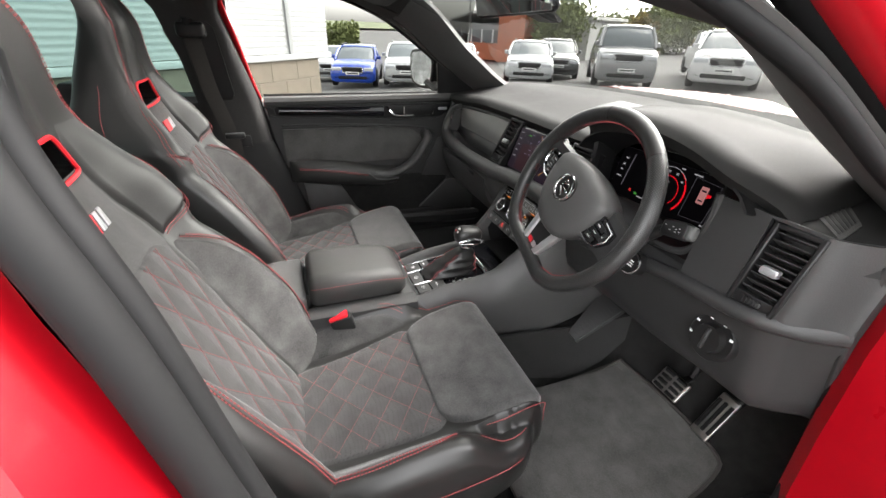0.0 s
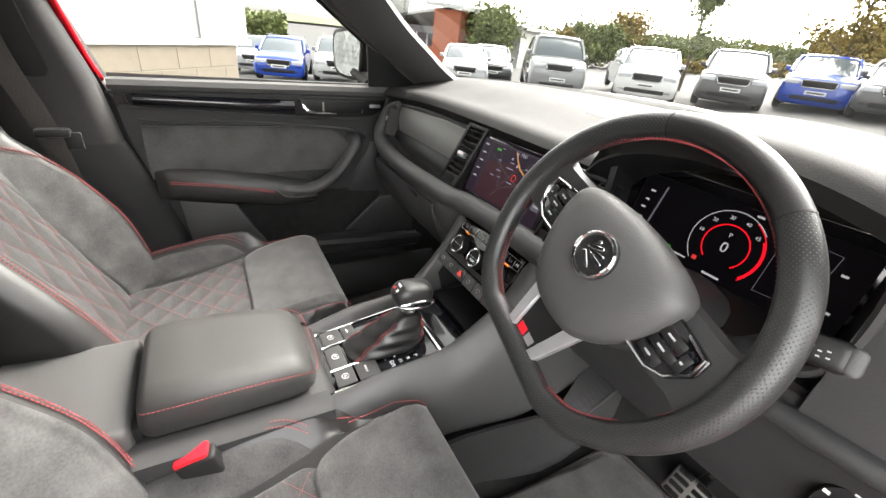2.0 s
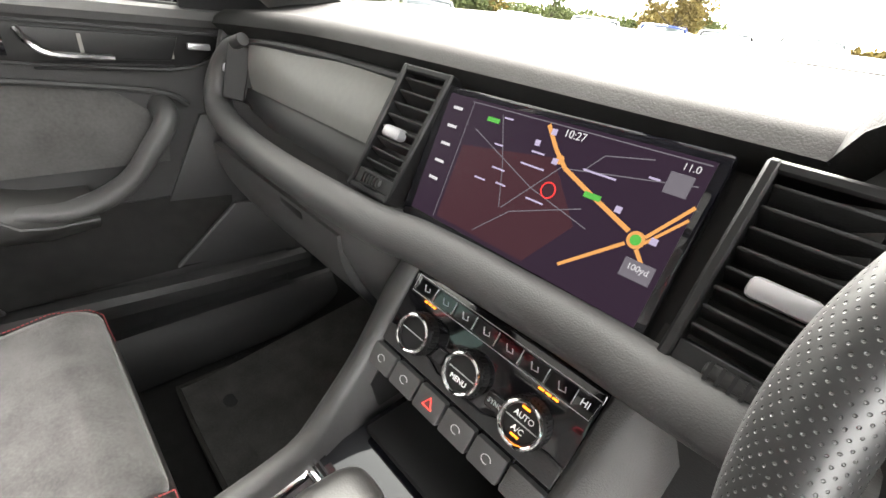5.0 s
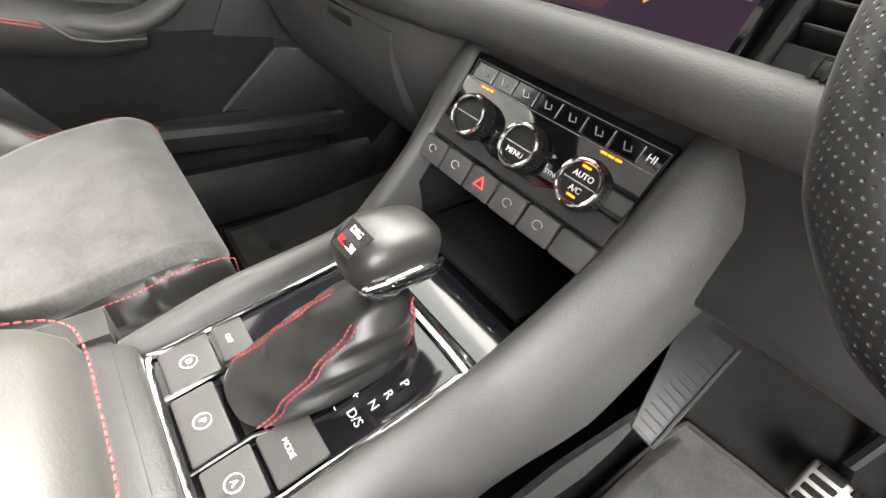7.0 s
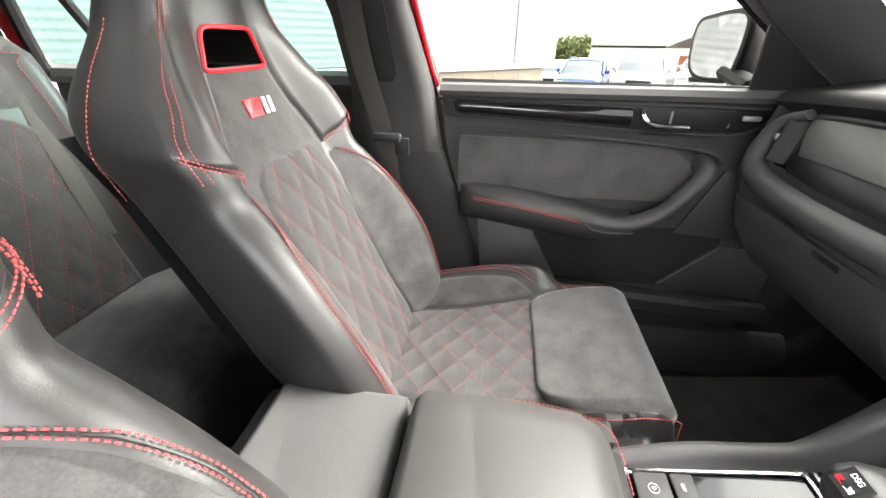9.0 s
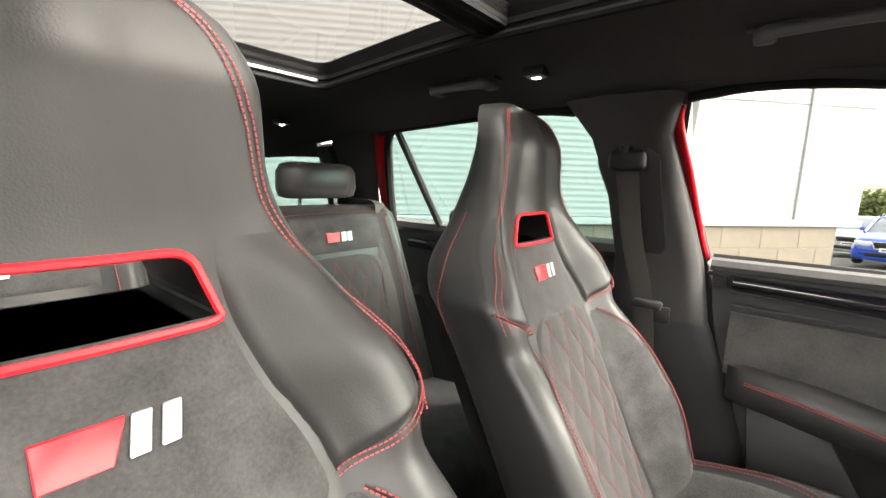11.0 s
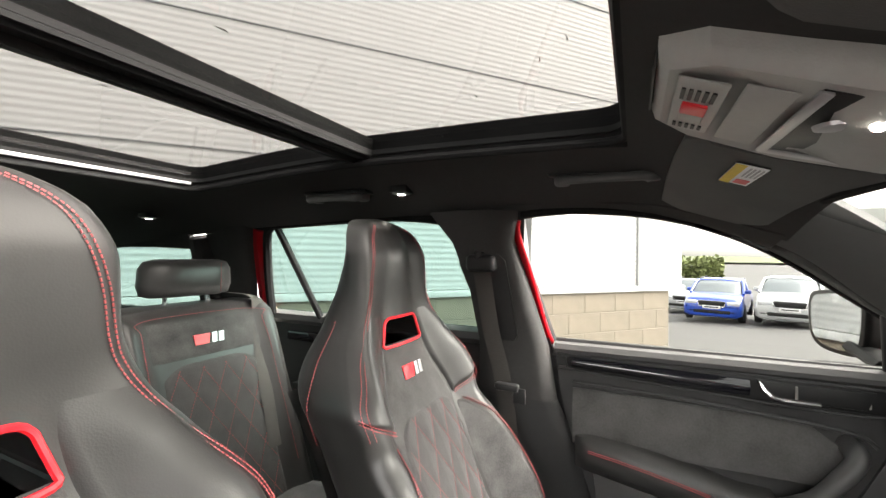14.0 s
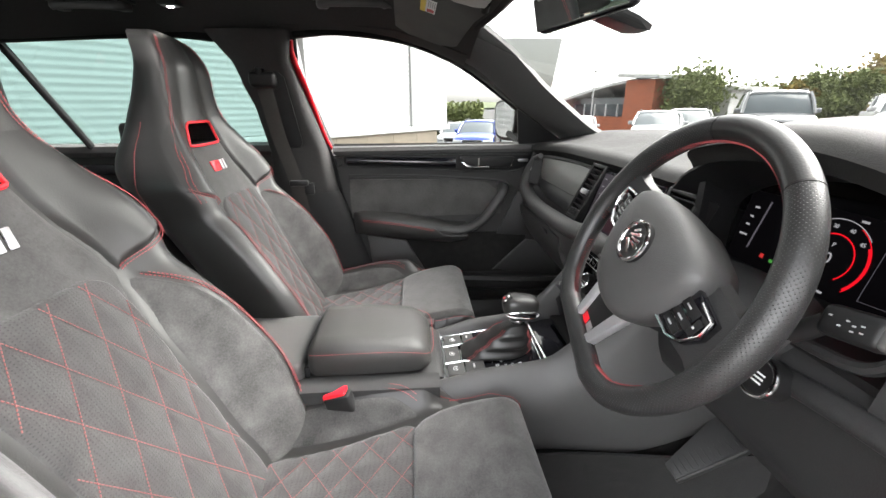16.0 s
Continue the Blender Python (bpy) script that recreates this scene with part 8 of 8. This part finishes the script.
for i, x in enumerate((-0.068, 0.0, 0.068)):
    y = 0.052
    kn = part("knob", lathe([(0.0, 0.0220), (0.012, 0.0212), (0.0165, 0.0206), (0.017, 0.0165), (0.014, 0.0160), (0.0145, 0.001)], CP @ Vector((x, y, 0)), CP.to_3x3() @ Vector((0, 0, 1)), 40), DARK, cli, "ribbed rotary knob")
    part("chrome_ring", tube([CP @ Vector((x + 0.0186 * math.cos(a), y + 0.0186 * math.sin(a), 0.017)) for a in lin(0, 2 * math.pi * 35 / 36, 36)], 0.0021, 8, closed=True), CHROME, kn)
    part("ribs", join(*[box(0.0212, 0.0225, -0.0008, 0.0008, 0.001, 0.012, 0, 1, CP @ pose(x, y, 0, 0, 0, 10 * j)) for j in range(36)]), DARK, kn)
    part("face_split", box(x - 0.0155, x + 0.0155, y - 0.0005, y + 0.0005, 0.0146, 0.0152, 0, 1, CP), GREYPRINT, kn)
lettering("MENU", 0.007, CP @ pose(0, 0.045, 0.0152), WHITE, "print", cli)
lettering("AUTO", 0.007, CP @ pose(0.068, 0.058, 0.0152), WHITE, "print", cli)
lettering("A/C", 0.007, CP @ pose(0.068, 0.046, 0.0152), WHITE, "print", cli)
lettering("SYNC", 0.0062, CP @ pose(0.037, 0.046, 0.0036), WHITE, "print", cli)
lettering("HI", 0.0085, CP @ pose(0.100, 0.0942, 0.0018), SCREENTEXT, "temperature", cli)
for x0, y0, w, h0 in [(0.062, 0.0645, 0.008, 0.0146), (0.064, 0.0395, 0.008, 0.0146)] + [(0.062 + 0.007 * j, 0.0812, 0.0055, 0.0006) for j in range(3)] + [(-0.083 + 0.006 * j, 0.0812, 0.004, 0.0006) for j in range(3)]:
    part("indicator_light", box(x0, x0 + w, y0, y0 + 0.0018, h0, h0 + 0.0008, 0, 1, CP), ORANGE, cli, "orange indicator light")
for j in range(7):
    k = part("touch_key", box(-0.100 + j * 0.0275, -0.0745 + j * 0.0275, 0.0862, 0.1020, 0.0, 0.0014, 0.0008, 1, CP), GLOSS, cli)
    part("key_edge", box(-0.0748 + j * 0.0275, -0.0740 + j * 0.0275, 0.087, 0.101, 0.0012, 0.0018, 0, 1, CP), GREYPRINT, k)
    part("symbol", tube([CP @ Vector((-0.087 + j * 0.0275 + dx, 0.0942 + dy, 0.0018)) for dx, dy in ((-0.004, 0.003), (-0.001, -0.003), (0.005, -0.002), (0.003, 0.002))], 0.0006, 4), GREYPRINT, k)
part("key_frame", tube([CP @ Vector((x, y, 0.001)) for x, y in ((-0.104, 0.0845), (0.108, 0.0845), (0.110, 0.1035), (-0.104, 0.1035))], 0.0005, 4, closed=True), SATIN, cli)
for x, w in ((-0.037, 0.008), (0.037, 0.0105)):
    part("small_key", box(x - w, x + w, 0.039, 0.054, 0.0, 0.003, 0.001, 1, CP), GLOSS, cli)
for j in range(6):
    k = part("row_button", box(-0.112 + j * 0.0374, -0.0765 + j * 0.0374, -0.010, 0.016, -0.010, 0.008, 0.003, 2, CP), SOFT, cli, "grey push button")
    if j == 2:
        part("hazard_sign", tube([CP @ Vector((-0.019 + a, 0.004 + b, 0.0084)) for a, b in ((-0.006, -0.004), (0.006, -0.004), (0, 0.006))], 0.0009, 4, closed=True), lamp_material("hazard_red", (0.9, 0.05, 0.04), 1.2), k)
    elif j != 5:
        part("symbol", tube([CP @ Vector((-0.094 + j * 0.0374 + 0.005 * math.cos(a), 0.004 + 0.004 * math.sin(a), 0.0084)) for a in lin(0, 5.2, 9)], 0.0005, 4), GREYPRINT, k)

# armrest and lid behind
part("armrest_lid", loft([[Vector((x * w, y, z0 + (z1 - z0) * t)) for x, t in ((-1, 0.0), (-1.03, 0.35), (-1.0, 0.72), (-0.90, 0.95), (-0.6, 1.02), (0, 1.03), (0.6, 1.02), (0.90, 0.95), (1.0, 0.72), (1.03, 0.35), (1, 0.0))] for y, w, z0, z1 in ((0.392, 0.080, 0.74, 0.755), (0.396, 0.092, 0.735, 0.785), (0.41, 0.098, 0.73, 0.797), (0.50, 0.098, 0.73, 0.800), (0.60, 0.095, 0.73, 0.792), (0.625, 0.090, 0.73, 0.780), (0.640, 0.082, 0.735, 0.765), (0.646, 0.07, 0.74, 0.75))]), ARMREST, con, "padded black leather armrest", angle=60)
for k in (-1, 1):
    part("armrest_stitching", dashes(spline([(k * 0.094, 0.40, 0.778), (k * 0.1005, 0.42, 0.780), (k * 0.1005, 0.55, 0.781), (k * 0.0965, 0.608, 0.775), (k * 0.088, 0.640, 0.768), (k * 0.06, 0.650, 0.766), (0, 0.6515, 0.766)], 8), 0.006, 0.62, 0.0009), THREAD, con, kind="stuff")
part("rear_box", box(-0.108, 0.108, 0.20, 0.385, 0.60, 0.765, 0.012, 3), SOFT, con, "flat console lid behind the armrest")
part("box_hinge", box(-0.09, 0.09, 0.384, 0.396, 0.70, 0.745, 0.003), DARK, con)
part("console_base", box(-0.13, 0.13, 0.16, 0.66, FLOOR + 0.1, 0.722, 0.01), HARD, con)
part("front_step", prism([(-0.10, 0.655, 0.70), (0.10, 0.655, 0.70), (0.095, 0.672, 0.692), (-0.095, 0.672, 0.692)], (0, 0, 0.02), 0.004), HARD, con)

# gear lever
gl = thing("gear_lever", "leather gear lever with red-stitched gaiter and chrome insert", "gear lever", (0.0, 0.80, 0.71))
boot = []
for t in lin(0, 1, 18):
    z = 0.712 + 0.075 * t
    w = 0.040 * (1 - t) ** 0.6 + 0.016 * (0.35 + 0.65 * t) if t < 0.999 else 0.016
    l_ = 0.062 * (1 - t) ** 0.75 + 0.017
    yc = 0.795 + 0.038 * t ** 0.8
    f = 0.0048 * math.sin(t * 19) * (1 - 0.5 * t)
    boot.append([Vector((math.copysign(abs(math.cos(a)) ** 0.7, math.cos(a)) * (w + f * abs(math.cos(2 * a))), yc + math.copysign(abs(math.sin(a)) ** 0.7, math.sin(a)) * (l_ + f * math.cos(3 * a)), z)) for a in lin(0, 2 * math.pi * 35 / 36, 36)])
boot = [[v + Vector((0.015 * i / 17, 0.007 * i / 17, 0.004 * i / 17)) for v in r] for i, r in enumerate(boot)]
part("gaiter", loft(boot), LEATHER, gl, "black leather gaiter", angle=70)
for idx in (23, 31, 5, 13):
    for o in (-1, 1):
        run = []
        for i in range(0, 16):
            c_ = sum(boot[i], Vector()) / 36
            p, q = boot[i][idx], boot[i][(idx + o) % 36]
            run.append(p.lerp(q, min(0.0026 / max((q - p).length, 1e-4), 1.0)) + (p - c_).normalized() * 0.0012)
        part("gaiter_stitching", dashes(run, 0.0042, 0.68, 0.0009), THREAD, gl, kind="stuff")
KM = Matrix.Translation((0.016, 0.846, 0.834)) @ pose(0, 0, 0, -8) @ Matrix.Diagonal((0.86, 0.86, 1.02, 1))
knob = []
for z, w, l_, yo in ((-0.048, 0.014, 0.014, 0.0), (-0.036, 0.017, 0.018, 0.0), (-0.028, 0.023, 0.030, 0.002), (-0.021, 0.0285, 0.041, 0.001), (-0.010, 0.0315, 0.0455, 0.0), (0.0, 0.0325, 0.047, -0.001), (0.009, 0.0315, 0.0445, 0.0), (0.015, 0.029, 0.040, 0.002), (0.019, 0.024, 0.033, 0.004), (0.0215, 0.016, 0.022, 0.007), (0.0225, 0.006, 0.010, 0.008)):
    knob.append([KM @ Vector((math.copysign(abs(math.cos(a)) ** 0.62, math.cos(a)) * w, yo + math.copysign(abs(math.sin(a)) ** 0.62, math.sin(a)) * l_, z)) for a in lin(0, 2 * math.pi * 39 / 40, 40)])
kb = part("knob", loft(knob), LEATHER, gl, "black leather knob", angle=70)
part("chrome_cheek", tube(spline([KM @ Vector(p) for p in ((0.026, -0.040, -0.016), (0.0325, -0.020, -0.008), (0.034, 0.005, -0.004), (0.0325, 0.030, -0.004), (0.026, 0.044, -0.008), (0.031, 0.030, -0.016), (0.033, 0.0, -0.018), (0.031, -0.022, -0.019))], 5, True), 0.0022, 8, closed=True), CHROME, kb, "chrome cheek")
part("release_button", box(0.022, 0.0355, -0.016, 0.036, -0.0165, -0.006, 0.005, 3, KM), GLOSS, kb)
pl = [(-0.013, -0.0465, 0.002), (0.013, -0.0465, 0.002), (0.016, -0.028, 0.0195), (-0.016, -0.028, 0.0195)]
pn = Vector((0, -0.69, 0.72))
part("top_plate", prism([KM @ (Vector(p) + pn * 0.001) for p in pl], KM.to_3x3() @ (pn * 0.0022), 0.0006, 1), DARK, kb)
KP = KM @ Matrix.Translation((0, -0.0335, 0.0143)) @ pose(0, 0, 0, 43.6)
lettering("DSG", 0.0075, KP @ pose(0, 0.001, 0.0036), WHITE, "print", kb)
part("plate_mark", box(-0.011, 0.0, -0.0125, -0.0075, 0.0030, 0.0036, 0, 1, KP), REDTRIM, kb)
part("plate_mark", box(0.001, 0.011, -0.0125, -0.0075, 0.0030, 0.0036, 0, 1, KP), WHITE, kb)
part("collar", lathe([(-0.004, 0.0185), (0.0, 0.0195), (0.004, 0.0185)], KM @ Vector((0, 0, -0.034)), KM.to_3x3() @ Vector((0, 0, 1)), 24), CHROME, gl)

# buckles
for k, x, y in ((1, 0.128, 0.467), (-1, -0.128, 0.45)):
    bk = thing("belt_buckle", "seat belt buckle with a red release button", "belt buckle", (x, y, 0.55), "belt buckles")
    bmx = pose(x + k * 0.012, y, 0.69, 18, 0, k * -8)
    part("housing", box(-0.017, 0.017, -0.028, 0.028, -0.06, 0.030, 0.006, 3, bmx), DARK, bk)
    part("release", box(-0.014, 0.014, -0.027, 0.020, 0.020, 0.036, 0.004, 2, bmx), REDTRIM, bk, "red release button")
    part("stem", box(-0.008, 0.008, -0.012, 0.012, -0.22, -0.045, 0.004, 2, bmx), DARK, bk)

# ---- foot wells ----
def floor_mat(x0, x1, y0, y1, label):
    m_ = thing("floor_mat", label, "floor mat", ((x0 + x1) / 2, (y0 + y1) / 2, FLOOR), "floor mats")
    pts = [(p.x, p.y) for p in spline([(x0, y0 + 0.03, 0), (x0 + 0.01, (y0 + y1) / 2, 0), (x0 + 0.03, y1 - 0.03, 0), (x0 + 0.08, y1, 0), (x1 - 0.08, y1, 0), (x1 - 0.02, y1 - 0.05, 0), (x1, (y0 + y1) / 2, 0), (x1, y0 + 0.03, 0), (x1 - 0.04, y0, 0), (x0 + 0.04, y0, 0)], 4, True)]
    hz = lambda x, y: FLOOR + 0.012 + tun(x) + toe(y)
    c = Vector(((x0 + x1) / 2, (y0 + y1) / 2, 0))
    rings = [[Vector((c.x + (x - c.x) * t, c.y + (y - c.y) * t, hz(c.x + (x - c.x) * t, c.y + (y - c.y) * t) + dz)) for x, y in pts] for t, dz in ((1.0, -0.008), (1.0, 0.0), (0.97, 0.003), (0.8, 0.002), (0.6, 0.002), (0.4, 0.002), (0.2, 0.002), (0.02, 0.002))]
    part("mat_pad", loft(rings), MAT_, m_, angle=70)
    part("edge_binding", tube([Vector((x, y, hz(x, y) + 0.003)) for x, y in pts], 0.005, 6, closed=True), BELT, m_)
    part("fixing_stud", lathe([(0, 0.02), (0.004, 0.02), (0.006, 0.014)], (x0 + 0.1, y0 + 0.08, hz(x0 + 0.1, y0 + 0.08) + 0.002), (0, 0, 1), 20), HARD, m_, "grey fixing stud")
    return m_


floor_mat(-0.64, -0.22, 0.86, 1.34, "black carpet mat in the passenger footwell")
floor_mat(0.22, 0.66, 0.80, 1.30, "dusty black carpet mat in the driver's footwell")


def pedal(label, at, w, h, tilt, slots, vertical=False):
    p = thing("pedal", label, "pedal", at, "pedals")
    m = Matrix.Translation(at) @ pose(0, 0, 0, tilt)
    pad = part("pad", box(-w / 2, w / 2, -h / 2, h / 2, -0.008, 0.004, 0.008, 3, m), STEEL, p, "brushed steel pad")
    for i in range(slots):
        for k in ((-1, 1) if not vertical else (0,)):
            if vertical:
                part("rubber_bar", box(-w / 2 + w * (i + 0.5) / slots - 0.005, -w / 2 + w * (i + 0.5) / slots + 0.005, -h * 0.36, h * 0.36, 0.003, 0.008, 0.002, 2, m), RUBBER, pad)
            else:
                part("rubber_bar", box(k * w * 0.23 - w * 0.18, k * w * 0.23 + w * 0.18, -h / 2 + h * (i + 0.5) / slots - 0.005, -h / 2 + h * (i + 0.5) / slots + 0.005, 0.003, 0.008, 0.002, 2, m), RUBBER, pad)
    part("arm", tube([m @ Vector((0, 0.0, -0.01)), m @ Vector((0, 0.05, -0.06)), Vector((at[0], at[1] + 0.13, at[2] + 0.18))], 0.011, 8), DARK, p)
    return p


pedal("brushed steel brake pedal with rubber bars", (0.43, 1.305, 0.505), 0.085, 0.065, 50, 4)
pedal("brushed steel accelerator pedal with rubber bars", (0.555, 1.32, 0.51), 0.05, 0.13, 55, 3, True)
fr_ = thing("footrest", "grey ribbed footrest beside the tunnel", "footrest", (0.20, 1.20, 0.45))
part("plate_edge", tube([(0.237, 1.118, 0.550), (0.236, 1.282, 0.631)], 0.003, 6), SOFT, fr_)
part("plate", prism([(0.205, 1.110, 0.561), (0.237, 1.118, 0.550), (0.236, 1.282, 0.630), (0.162, 1.245, 0.658)], (0, 0.008, -0.012), 0.003), HARD, fr_)
part("ribs", join(*[box(-0.013 - 0.0015 * j, 0.013 + 0.0015 * j, -0.0012, 0.0012, 0, 0.0016, 0, 1, Matrix.Translation((0.2205 - 0.0016 * j, 1.118 + 0.0108 * j, 0.5565 + 0.0063 * j)) @ pose(0, 0, 0, 28, 20, 12)) for j in range(14)]), HARD, fr_)

# ---- plinth blocks of the building ----
verts = []
course, length = 0.32, 0.64
block_mesh = None
count = 0
for r in range(5):
    z0 = PLINTH - (r + 1) * course
    for i in range(16):
        s0 = i * length - (0.32 if r % 2 else 0)
        s1 = s0 + length
        s0 = max(s0, 0.0)
        if s1 - s0 < 0.1:
            continue
        if block_mesh is None or s1 - s0 < 0.63:
            bm = prism([on_wall(0, 0.006, -0.04) - C, on_wall(s1 - s0 - 0.01, 0.006, -0.04) - C, on_wall(s1 - s0 - 0.01, course - 0.006, -0.04) - C, on_wall(0, course - 0.006, -0.04) - C], N * 0.05, 0.004, 1)
            me = bpy.data.meshes.new("block")
            bm.to_mesh(me)
            bm.free()
            me.materials.append(BLOCK)
            if s1 - s0 > 0.63:
                block_mesh = me
        else:
            me = block_mesh
        ob = new("block", me)
        ob.parent = building
        ob.location = D * s0 + Vector((0, 0, z0))
        count += 1
